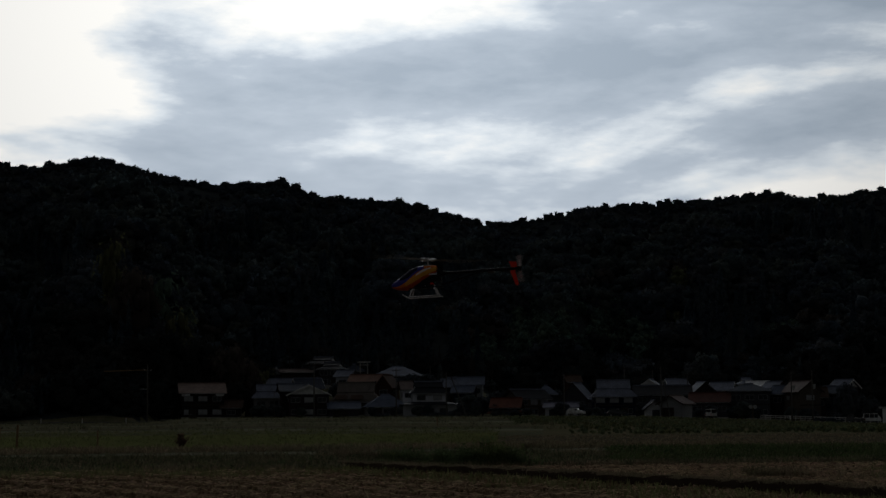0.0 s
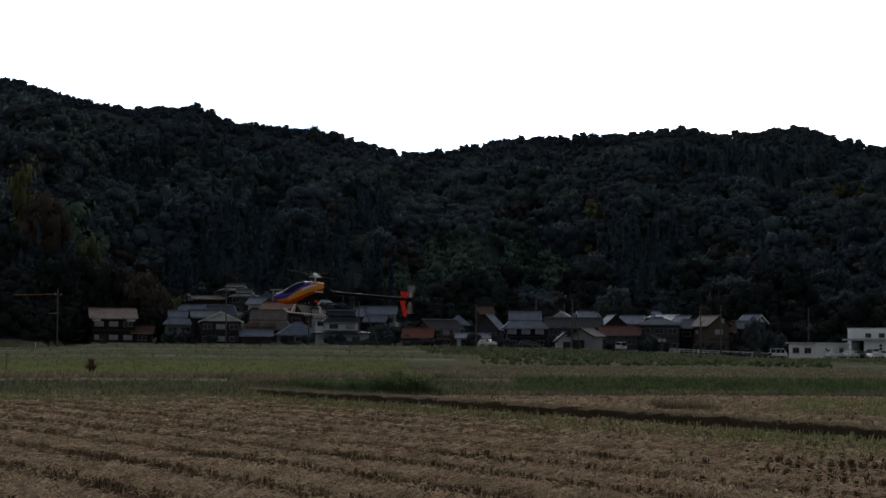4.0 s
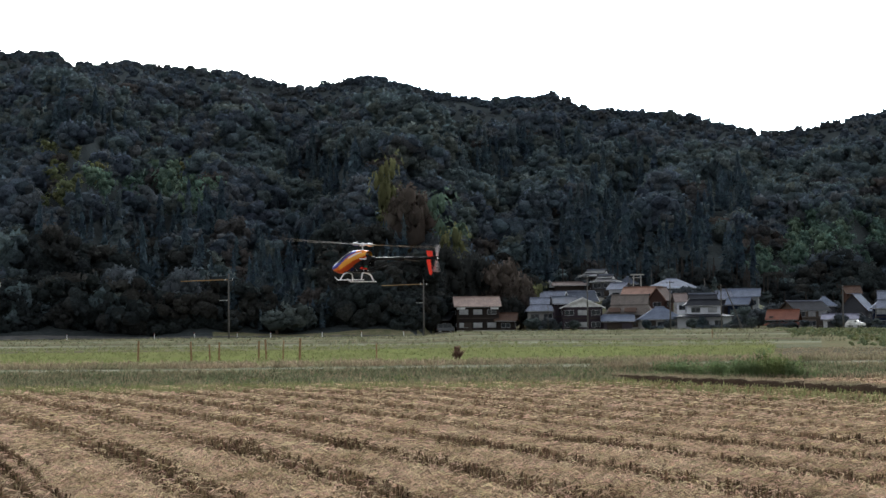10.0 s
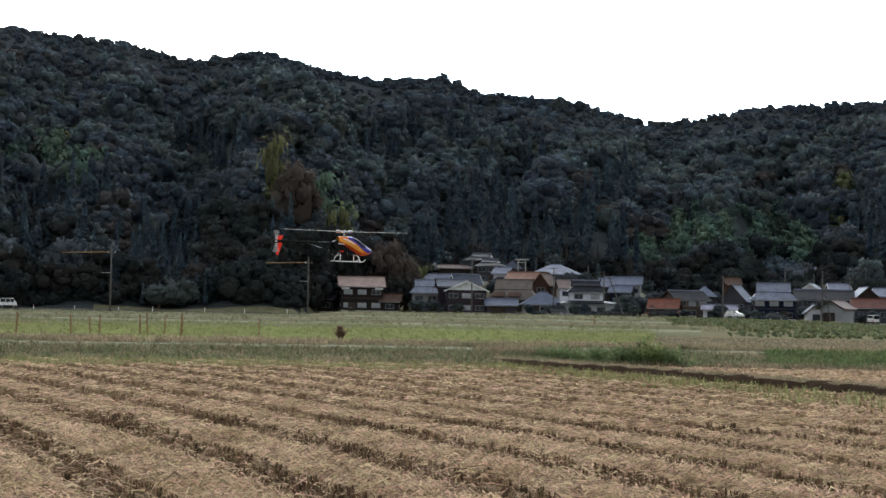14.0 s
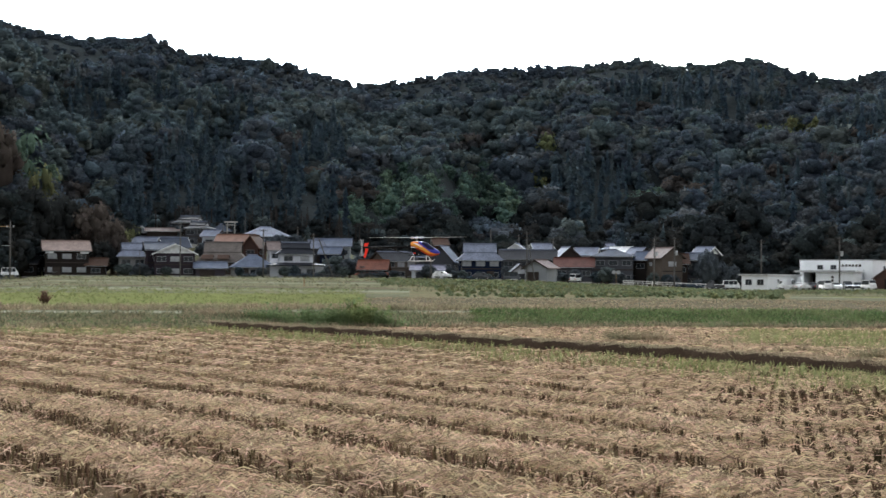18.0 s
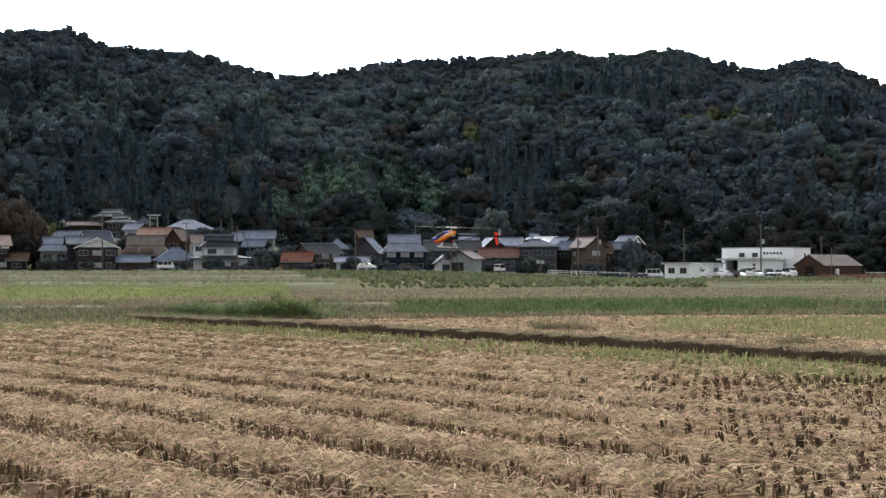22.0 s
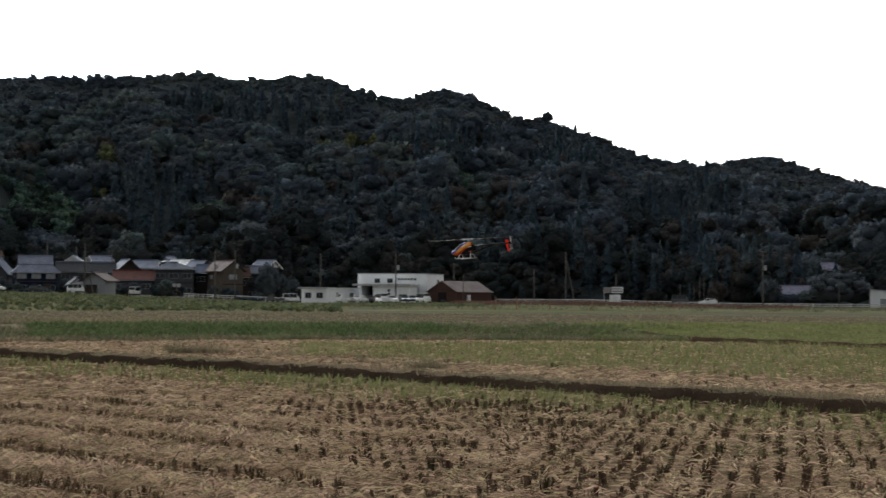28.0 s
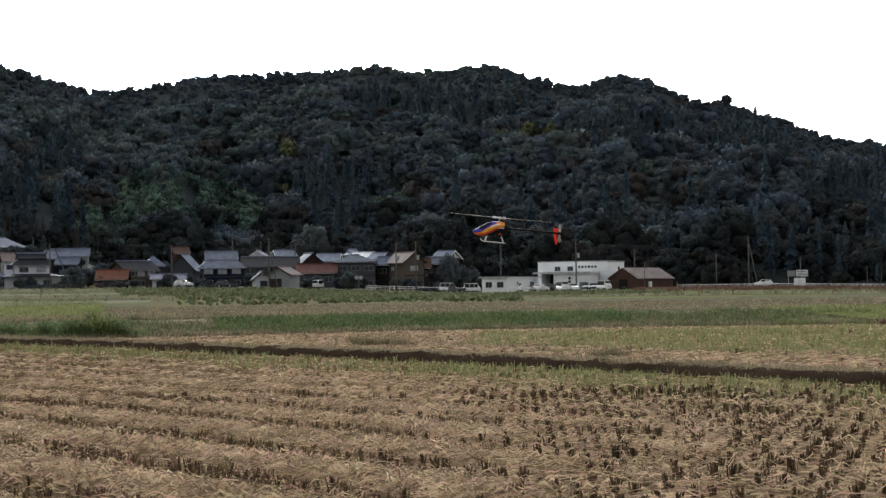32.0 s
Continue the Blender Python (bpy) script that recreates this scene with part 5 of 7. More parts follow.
utility_pole(17.89, 372, 0.19, 6.4, 1)
utility_pole(22.68, 325, -0.37, 10.7, 2)
utility_pole(20.63, 370, -0.22, 6.3, 0)
utility_pole(20.77, 371, -0.22, 6.1, 0)
utility_pole(20.44, 370, 0.15, 3.8, 0)
utility_pole(20.00, 372, 0.12, 4.3, 0)
utility_pole(21.94, 400, -0.18, 7.7, 0)
utility_pole(25.11, 345, -0.28, 6.2, 0)
utility_pole(26.07, 345, -0.24, 4.9, 0)


def leaning_strut(heading, r, z, x0, x1, h):
    x, y = polar(heading, r)
    ob = tagged(new("pole_strut"), "slanting wooden strut propping a utility pole", "pole")
    ob.matrix_basis = pose(x, y, z, 0, 0, -heading)
    part("strut", Mesh().tube((x1, 0, -0.8), (x0, 0, h), 0.12, 0.10, 8), WOODPOLE, ob)


leaning_strut(-6.45, 350, 1.1, -0.6, 3.2, 9.0)
leaning_strut(0.39, 345, 1.0, 0.4, 1.9, 7.5)
leaning_strut(16.23, 359.5, 0.1, 0.2, 2.0, 9.0)


def stone_gate():
    x, y = polar(-9.43, 432)
    ob = tagged(new("shrine_gate"), "pale stone shrine gate below the cedars", "gate")
    ob.matrix_basis = pose(x, y, 12.9, 0, 0, 9.4)
    for s in (-0.95, 0.95):
        part("post", Mesh().tube((s, 0, -1.0), (s * 0.94, 0, 2.7), 0.16, 0.14, 10), CONCRETE, ob)
    part("top_beam", Mesh().box(-1.7, 1.7, -0.18, 0.18, 2.7, 3.05), CONCRETE, ob)
    part("tie_beam", Mesh().box(-1.25, 1.25, -0.1, 0.1, 2.05, 2.25), CONCRETE, ob)


stone_gate()


utility_pole(-30.4, 338, 2.0, 13.0, 2)


def road():
    m = Mesh()
    pts = [(a, 343 if a > -3 else 340) for a in np.arange(-36, 34, 1.0)]
    for i in range(len(pts) - 1):
        q = []
        for (a, r) in (pts[i], pts[i + 1]):
            for dr in (-2.6, 2.6):
                x, y = polar(a, r + dr)
                q.append((x, y, float(ground_z(x, y)) + 0.10))
        m.add(q, [(0, 2, 3, 1)])
    tagged(part("road", m, ASPHALT), "grey village road between fields and houses", "road", kind="structure")


road()


RAILWHITE = mat("rail_white", (0.72, 0.72, 0.71), 0.6, vary=0.1, scale=0.5, grain=8, bump=0.05)


def rail_section(a0, a1, r, n, tall=0.85):
    """A run of white guard rail: posts and two beams."""
    ob = tagged(new("guard_rail"), "white metal guard rail beside the road", "guard rail", "guard rails")
    last = None
    for k in range(n + 1):
        a = a0 + (a1 - a0) * k / n
        x, y = polar(a, r)
        z = float(ground_z(x, y))
        part("post", Mesh().tube((x, y, z - 0.3), (x, y, z + tall), 0.06, n=6), RAILWHITE, ob)
        if last:
            for hz in (tall - 0.15, tall - 0.5):
                part("beam", Mesh().tube((*last[:2], last[2] + hz), (x, y, z + hz), 0.075, n=6), RAILWHITE, ob)
        last = (x, y, z)


for k in range(4):
    rail_section(3.6 + k * 0.95, 3.6 + (k + 1) * 0.95 - 0.02, 352, 6, 1.1)
for k in range(13):
    rail_section(13.9 + k, 14.9 + k - 0.03, 352, 5)


# ---------------------------------------------------------------- trees and hedges of the village
CROWNS = {}


def crown_mesh(kind, seed, material):
    key = (kind, seed, material.name)
    if key not in CROWNS:
        v, f = {"broad": broad_crown, "cedar": cedar_crown, "bamboo": bamboo_crown}[kind](seed, *{"broad": (800, 0.62, 26), "cedar": (150,), "bamboo": (300,)}[kind])
        me = bpy.data.meshes.new("crown")
        me.from_pydata(v.tolist(), [], f.tolist())
        me.materials.append(material)
        me.polygons.foreach_set("use_smooth", [True] * len(me.polygons))
        CROWNS[key] = me
    return CROWNS[key]


def tree(heading, r, height, width, kind="broad", material=None, label="dark-green garden tree beside the houses", z=None):
    x, y = polar(heading, r)
    rng = random.Random(int(heading * 1000) + int(r))
    ob = tagged(new("tree"), label, "tree", "village trees")
    ob.matrix_basis = pose(x, y, float(ground_z(x, y)) if z is None else z, 0, 0, rng.uniform(0, 360))
    trunk = Mesh().tube((0, 0, -0.5), (0.05 * width, 0, height * 0.45), 0.05 * width, 0.03 * width, 8)
    for k in range(4):
        t = k * 1.6 + rng.uniform(0, 1)
        trunk.tube((0.04 * width, 0, height * (0.25 + 0.05 * k)), (0.3 * width * math.cos(t), 0.3 * width * math.sin(t), height * (0.5 + 0.06 * k)), 0.02 * width, 0.008 * width, 6)
    part("trunk", trunk, BARK, ob)
    tall = {"broad": 1.6, "cedar": 3.4, "bamboo": 2.6}[kind]
    c = part("crown", crown_mesh(kind, rng.randint(0, 3), material or LEAF_DARK_HAZE), None, ob)
    c.matrix_basis = Matrix.Translation((0, 0, height * 0.08)) @ Matrix.Diagonal((width / 2, width / 2, height * 0.92 / tall, 1))
    return ob


GARDEN = [(-12.9, 361, 3.2, 4.5), (-12.3, 362, 2.6, 4.0), (-11.9, 360, 2.2, 3.0), (-9.9, 361, 1.6, 3.2), (-7.6, 362, 2.4, 3.2), (-6.3, 360, 2.0, 3.6), (-5.5, 372, 5.0, 5.5),
          (-5.1, 362, 3.0, 3.0), (-6.0, 378, 5.5, 6.0), (-5.0, 384, 6.0, 6.0), (-4.2, 392, 6.0, 6.0), (-2.25, 362, 3.2, 3.4), (-2.0, 360, 2.2, 3.0), (-1.2, 357, 1.5, 2.6),
          (-0.9, 356, 1.6, 2.4), (3.05, 352, 4.2, 4.6), (2.05, 355, 2.6, 3.0), (1.6, 356, 2.4, 2.6), (3.5, 354, 3.0, 2.6), (5.2, 358, 3.0, 3.6), (-10.3, 400, 5, 5), (-7.9, 408, 5.5, 6.5),
          (-7.3, 410, 5.0, 5.0), (-13.2, 385, 6, 6), (-4.0, 400, 6, 6), (-3.1, 404, 7, 6), (-2.2, 400, 7, 6), (0.4, 405, 6, 6), (2.0, 404, 6, 6), (-12.6, 405, 5, 6), (-11.2, 430, 6, 6), (-8.4, 440, 6, 6)]
for _a, _r, _h, _w in GARDEN:
    tree(_a, _r, _h, _w, material=LEAF_MID_HAZE if int(_a * 10) % 3 == 0 else LEAF_DARK_HAZE)
_rng = random.Random(4)
for _k in range(38):
    tree(-12.9 + 19.0 * (_k + _rng.random()) / 38, _rng.uniform(355, 361) if _k % 3 else _rng.uniform(374, 400), _rng.uniform(1.5, 3.4), _rng.uniform(2.2, 4.2),
         material=(LEAF_DARK_HAZE, LEAF_DARK_HAZE, LEAF_MID_HAZE, LEAF_CEDAR_HAZE)[_k % 4], label="small dark clipped garden shrub before a house")
for _a, _r, _h, _w in ((6.35, 366, 9.5, 6.0), (6.0, 372, 7.5, 5.0), (6.75, 372, 7.0, 5.0), (7.1, 378, 6.0, 5.0)):
    tree(_a, _r, _h, _w, "broad", LEAF_DARK_HAZE, "tall dense dark tree beside the white offices")
for _a, _r, _h, _w, _k, _m, _l in (
        (-13.3, 384, 14.0, 8.5, "broad", LEAF_OLIVE, "large brownish autumn tree at the village edge"), (-14.0, 392, 18.5, 12.0, "broad", LEAF_OLIVE, "large brownish autumn tree at the village edge"),
        (-14.9, 394, 20.5, 13.0, "broad", LEAF_SHADE, "tall dark tree behind a brown house"), (-15.9, 388, 19.0, 12.0, "broad", LEAF_SHADE, "tall dark tree behind a brown house"),
        (-13.6, 378, 8.5, 8.0, "broad", LEAF_SHADE, "dark round tree at the village edge"), (-16.6, 376, 10.0, 9.0, "broad", LEAF_SHADE, "dark round tree at the wood edge"),
        (-12.85, 386, 12.5, 5.5, "bamboo", LEAF_YELLOW, "light-green bamboo clump at the village edge"), (-12.6, 382, 6.5, 4.0, "bamboo", LEAF_YELLOW, "light-green bamboo clump at the village edge"),
        (-15.5, 404, 25.0, 9.0, "bamboo", LEAF_YELLOW, "tall yellow-green bamboo clump at the wood edge"), (-16.3, 408, 25.0, 10.0, "bamboo", LEAF_BAMBOO, "tall light-green bamboo clump at the wood edge"),
        (-17.0, 396, 20.0, 13.0, "broad", LEAF_OLIVE, "brown-leaved tree at the wood edge"), (-17.8, 402, 26.0, 7.0, "bamboo", LEAF_YELLOW, "yellow-green pointed tree at the wood edge"),
        (-18.2, 380, 12.0, 11.0, "broad", LEAF_SHADE, "dark round tree at the wood edge"), (-19.3, 366, 11.0, 11.0, "broad", LEAF_SHADE, "dark round tree at the wood edge"),
        (-21.4, 346, 5.6, 8.0, "broad", LEAF_MID_HAZE, "broad bright green shrub beside the road"), (-20.2, 360, 8.0, 8.0, "broad", LEAF_AUTUMN, "brown-leaved tree at the wood edge"),
        (-24.5, 356, 12.0, 10.0, "broad", LEAF_DARK_HAZE, "dark tree at the wood edge"), (-26.5, 356, 13.0, 11.0, "broad", LEAF_DARK_HAZE, "dark tree at the wood edge"),
        (25.0, 362, 8.5, 13.0, "broad", LEAF_DARK_HAZE, "broad dark tree beside the far houses"), (25.6, 370, 7.0, 9.0, "broad", LEAF_DARK_HAZE, "broad dark tree beside the far houses"),
        (22.9, 372, 7.0, 6.0, "broad", LEAF_DARK_HAZE, "dark shrub beside the road"), (21.2, 380, 6.0, 5.0, "broad", LEAF_AUTUMN, "brown-leaved small tree beside the road"),
        (24.2, 375, 4.0, 8.0, "broad", LEAF_MID_HAZE, "low hedge beside the road"), (-6.9, 412, 6.5, 5.0, "cedar", LEAF_MID_HAZE, "small pointed tree above the houses"),
        (-9.0, 438, 7, 4, "cedar", LEAF_CEDAR_HAZE, "small cedar beside the shrine gate"), (-10.4, 430, 6, 5, "broad", LEAF_DARK_HAZE, "dark tree above the houses")):
    tree(_a, _r, _h, _w, _k, _m, _l)

tree(-8.25, 716, 11.0, 8.0, "broad", LEAF_MID_HAZE, "sparse tall tree standing above the ridge", z=84.5)
tree(-7.6, 716, 6.0, 6.0, "broad", LEAF_DARK_HAZE, "tree standing above the ridge")
tree(15.6, 715, 6.0, 6.0, "broad", LEAF_DARK_HAZE, "lone tree standing above the ridge")


def hedge(a0, a1, r, h):
    """A clipped hedge from many small leafy clumps."""
    rng = np.random.default_rng(int(r * 10 + a0 * 7 + 500))
    n = max(4, int(abs(a1 - a0) * r * 0.01745 / 0.5))
    cl = []
    for k in range(n):
        a = a0 + (a1 - a0) * (k + 0.5) / n
        x, y = polar(a, r)
        z = float(ground_z(x, y))
        cl.append((x, y, z + h * 0.45 + rng.normal(0, 0.05), h * rng.uniform(0.5, 0.62)))
    v, f = lumps(rng, cl, 0.9, 0.25, n * 30, 0.16)
    ob = bulk("hedge", v, f, LEAF_DARK_HAZE)
    tagged(ob, "dark-green hedge before the houses", "hedge", "hedges")


for _a0, _a1, _r, _h in ((-12.7, -12.0, 358, 1.2), (-9.1, -8.6, 357, 1.0), (-7.5, -5.6, 356, 1.1), (-1.9, -0.7, 355, 0.9), (5.3, 6.2, 349, 0.9), (-5.2, -4.4, 360, 1.4), (22.9, 24.6, 374, 3.3)):
    hedge(_a0, _a1, _r, _h)


# ---------------------------------------------------------------- vehicles
CARWHITE = mat("car_white", (0.80, 0.81, 0.82), 0.3, vary=0.04, scale=2, grain=30, bump=0, coat=0.4, spec=0.5)
CARDARK = mat("car_dark", (0.03, 0.033, 0.04), 0.3, vary=0.04, scale=2, grain=30, bump=0, coat=0.4, spec=0.5)
TYRE = mat("tyre", (0.02, 0.02, 0.02), 0.8, bump=0.1)
LAMPRED = mat("lamp_red", (0.5, 0.02, 0.02), 0.3, bump=0, spec=0.5)
LAMPCLEAR = mat("lamp_clear", (0.8, 0.8, 0.78), 0.15, bump=0, spec=0.6)
VEHICLE = {
    "van": ([(-1.65, 0.45), (-1.68, 0.95), (-1.60, 1.15), (-1.45, 1.82), (1.05, 1.86), (1.35, 1.30), (1.62, 1.05), (1.66, 0.45)], 1.45),
    "car": ([(-1.85, 0.42), (-1.88, 0.85), (-1.72, 0.98), (-1.30, 1.42), (0.35, 1.46), (0.95, 1.02), (1.75, 0.84), (1.85, 0.42)], 1.60),
    "truck": ([(-1.65, 0.55), (-1.65, 0.95), (0.45, 0.95), (0.50, 1.75), (1.20, 1.78), (1.50, 1.25), (1.66, 1.0), (1.66, 0.45)], 1.42),
}


def vehicle(kind, paint, label, m):
    """A small vehicle, front towards +x."""
    prof, w = VEHICLE[kind]
    ob = tagged(new({"van": "van", "car": "car", "truck": "pickup_truck"}[kind]), label, "vehicle", "vehicles")
    ob.matrix_basis = m
    tuck = [0.0 if z < 1.0 else 0.10 for x, z in prof]
    rings = [[(x, s * (w / 2 - t), z) for (x, z), t in zip(prof, tuck)] for s in (-1, 1)]
    body = Mesh()
    n = len(prof)
    body.add(rings[0] + rings[1], [tuple(range(n)), tuple(range(2 * n - 1, n - 1, -1))] + [(i, n + i, n + (i + 1) % n, (i + 1) % n) for i in range(n)])
    part("body", body, paint, ob, bevel=0.04)
    zg0, zg1 = 1.05, prof[4][1] - 0.12
    for s in (-1, 1):
        y0, y1 = s * (w / 2 - 0.095), s * (w / 2 - 0.085)
        cuts = {"van": ((-1.40, -0.50), (-0.42, 0.40), (0.48, 1.12)), "car": ((-1.20, -0.42), (-0.34, 0.42)), "truck": ((0.58, 1.18),)}[kind]
        for a, b in cuts:
            part("side_window", Mesh().box(a, b, min(y0, y1) - 0.012, max(y0, y1) + 0.012, zg0, zg1), GLASS, ob)
    front = {"van": ((1.08, 1.80), (1.33, 1.34)), "car": ((0.40, 1.42), (0.92, 1.05)), "truck": ((1.22, 1.72), (1.48, 1.28))}[kind]
    (x0, z0), (x1, z1) = front
    ws = Mesh()
    ws.add([(x0 + 0.02, -w / 2 + 0.17, z0), (x0 + 0.02, w / 2 - 0.17, z0), (x1 + 0.03, w / 2 - 0.15, z1), (x1 + 0.03, -w / 2 + 0.15, z1)], [(0, 1, 2, 3)])
    part("windscreen", ws, GLASS, ob)
    if kind != "truck":
        rx = -1.50 if kind == "van" else -1.42
        part("rear_window", Mesh().box(rx - 0.13, rx - 0.05, -w / 2 + 0.2, w / 2 - 0.2, 1.2, prof[3][1] - 0.1), GLASS, ob)
    for x in (-1.08, 1.08):
        for s in (-1, 1):
            wh = part("wheel", Mesh().tube((0, -0.09, 0), (0, 0.09, 0), 0.28, n=16), TYRE, ob, at=Matrix.Translation((x, s * (w / 2 - 0.10), 0.28)))
            part("rim", Mesh().tube((0, -0.095, 0), (0, 0.095, 0), 0.17, n=12), METAL, wh)
    fx, bx = prof[-1][0], prof[0][0]
    for s in (-1, 1):
        part("headlight", Mesh().box(fx - 0.10, fx + 0.015, s * (w / 2 - 0.26) - 0.14, s * (w / 2 - 0.26) + 0.14, 0.68, 0.84), LAMPCLEAR, ob, bevel=0.02)
        part("tail_light", Mesh().box(bx - 0.03, bx + 0.05, s * (w / 2 - 0.16) - 0.07, s * (w / 2 - 0.16) + 0.07, 0.65, 0.90), LAMPRED, ob)
    part("bumper", Mesh().box(fx - 0.05, fx + 0.06, -w / 2 + 0.05, w / 2 - 0.05, 0.36, 0.56), CARDARK if kind == "truck" else paint, ob, bevel=0.02)
    return ob


def parked(kind, paint, label, heading, r, z, turn):
    x, y = polar(heading, r)
    return vehicle(kind, paint, label, pose(x, y, max(z, float(ground_z(x, y)) + 0.02), 0, 0, -heading + turn))


parked("truck", CARDARK, "dark small pickup truck parked beside the offices", 6.62, 328, 0.05, 170)
parked("van", CARWHITE, "white van parked beside the low office", 7.10, 329, 0.05, 8)
parked("truck", CARWHITE, "white small pickup truck parked before the office", 8.90, 322, -0.05, 160)
parked("car", CARWHITE, "white car parked before the entrance", 9.42, 325, 0.0, 60)
parked("car", CARDARK, "dark car parked before the dark garage", 9.78, 328, 0.0, 75)
parked("van", CARWHITE, "white van parked nose to the road", 10.13, 318, -0.1, -70)
parked("car", CARWHITE, "white car parked beside a white van", 10.42, 319, -0.1, -65)
parked("car", CARDARK, "dark car parked beside the entrance block", 10.85, 327, 0.0, -80)
parked("car", CARDARK, "dark car parked in the office shade", 11.15, 330, 0.0, -90)
parked("van", CARWHITE, "small white van parked beside the rusty shed", 11.50, 321, -0.1, -60)
parked("car", CARWHITE, "white car parked in the village", -2.42, 352, 1.95, -20)
parked("car", CARDARK, "dark car parked before the navy house", -1.1, 353, 1.7, 5)
parked("van", CARWHITE, "white van parked beside the grey shed", 2.0, 352, 1.2, 70)

TRAFFIC = [vehicle("van", CARWHITE, "white van driving along the village road", pose(0, 0, -5)),
           vehicle("van", CARDARK, "dark van driving along the village road", pose(0, 0, -5)),
           vehicle("car", CARWHITE, "white car driving along the far road", pose(0, 0, -5))]


# ---------------------------------------------------------------- signs, stakes, weeds, far houses
def sign_board():
    x, y = polar(17.74, 358)
    ob = tagged(new("signboard"), "white two-part signboard on a frame beside the road", "sign")
    ob.matrix_basis = pose(x, y, 0.2, 0, 0, -17.74)
    for s in (-1.5, 1.3):
        part("post", Mesh().box(s - 0.06, s + 0.06, -0.06, 0.06, -0.5, 3.0), METAL, ob)
    part("upper_board", Mesh().box(0.05, 2.4, -0.10, -0.04, 2.2, 3.5), TRIM, ob, bevel=0.02)
    part("side_board", Mesh().box(-1.7, -0.1, -0.10, -0.04, 2.2, 3.4), W_CREAM, ob, bevel=0.02)
    part("lower_board", Mesh().box(-0.4, 1.9, -0.10, -0.04, 0.2, 1.9), TRIM, ob, bevel=0.02)
    for k in range(3):
        part("text_bar", Mesh().box(0.25, 2.15, -0.112, -0.103, 3.15 - k * 0.35, 3.27 - k * 0.35), DARKTRIM, ob)


sign_board()


def round_mirror(heading, r, z):
    x, y = polar(heading, r)
    ob = tagged(new("traffic_mirror"), "round traffic mirrors on an orange post", "traffic mirror")
    ob.matrix_basis = pose(x, y, z, 0, 0, -heading)
    part("post", Mesh().tube((0, 0, -0.5), (0, 0, 2.6), 0.05), ORANGEPIPE, ob)
    for s in (-0.45, 0.45):
        part("mirror", Mesh().tube((s, -0.06, 2.5), (s, 0.02, 2.5), 0.4, n=16), METAL, ob)


round_mirror(3.35, 350, 0.9)


def stake(heading, r, h, thick, lean, label="weathered wooden stake in the far paddy"):
    x, y = polar(heading, r)
    ob = tagged(new("stake"), label, "stake", "paddy stakes")
    ob.matrix_basis = pose(x, y, float(ground_z(x, y)), lean, lean * 0.7, -heading)
    part("post", Mesh().tube((0, 0, -0.2), (0, 0, h), thick, thick * 0.85, 7), TIMBER, ob)
    part("cap", Mesh().tube((0, 0, h), (0, 0, h + 0.04), thick * 1.05, thick * 0.8, 7), TIMBER, ob)


for _a, _r, _h, _t in ((-25.93, 82, 0.95, 0.055), (-24.2, 84, 0.9, 0.05), (-23.3, 84, 0.85, 0.045), (-23.6, 83, 0.75, 0.04), (-22.0, 83, 0.9, 0.05), (-21.75, 84, 0.95, 0.045),
                       (-21.2, 85, 0.9, 0.04), (-20.65, 82, 1.0, 0.06), (-18.1, 85, 0.7, 0.04)):
    stake(_a, _r, _h, _t, (_a * 37 % 7) - 3.5)
for _a, _r, _h, _t in ((13.9, 150, 1.1, 0.07), (14.6, 150, 1.1, 0.07), (15.7, 152, 0.9, 0.06), (17.1, 152, 0.8, 0.06), (18.9, 153, 0.9, 0.06), (-7.0, 190, 0.9, 0.07)):
    stake(_a, _r, _h, _t, (_a * 37 % 7) - 3.5, "short wooden stake at a field edge")


def marker_post(heading, r):
    x, y = polar(heading, r)
    ob = tagged(new("marker_post"), "short white marker post at the road edge", "post", "road marker posts")
    ob.matrix_basis = pose(x, y, float(ground_z(x, y)), 0, 0, -heading)
    part("post", Mesh().tube((0, 0, -0.2), (0, 0, 0.95), 0.07, 0.06, 8), TRIM, ob)
    part("cap", Mesh().tube((0, 0, 0.95), (0, 0, 1.05), 0.075, 0.03, 8), LAMPRED, ob)


for _a in (-28.2, -25.4, -24.1, -22.7, -21.6, -19.9, -18.6, -17.2):
    marker_post(_a, 336)


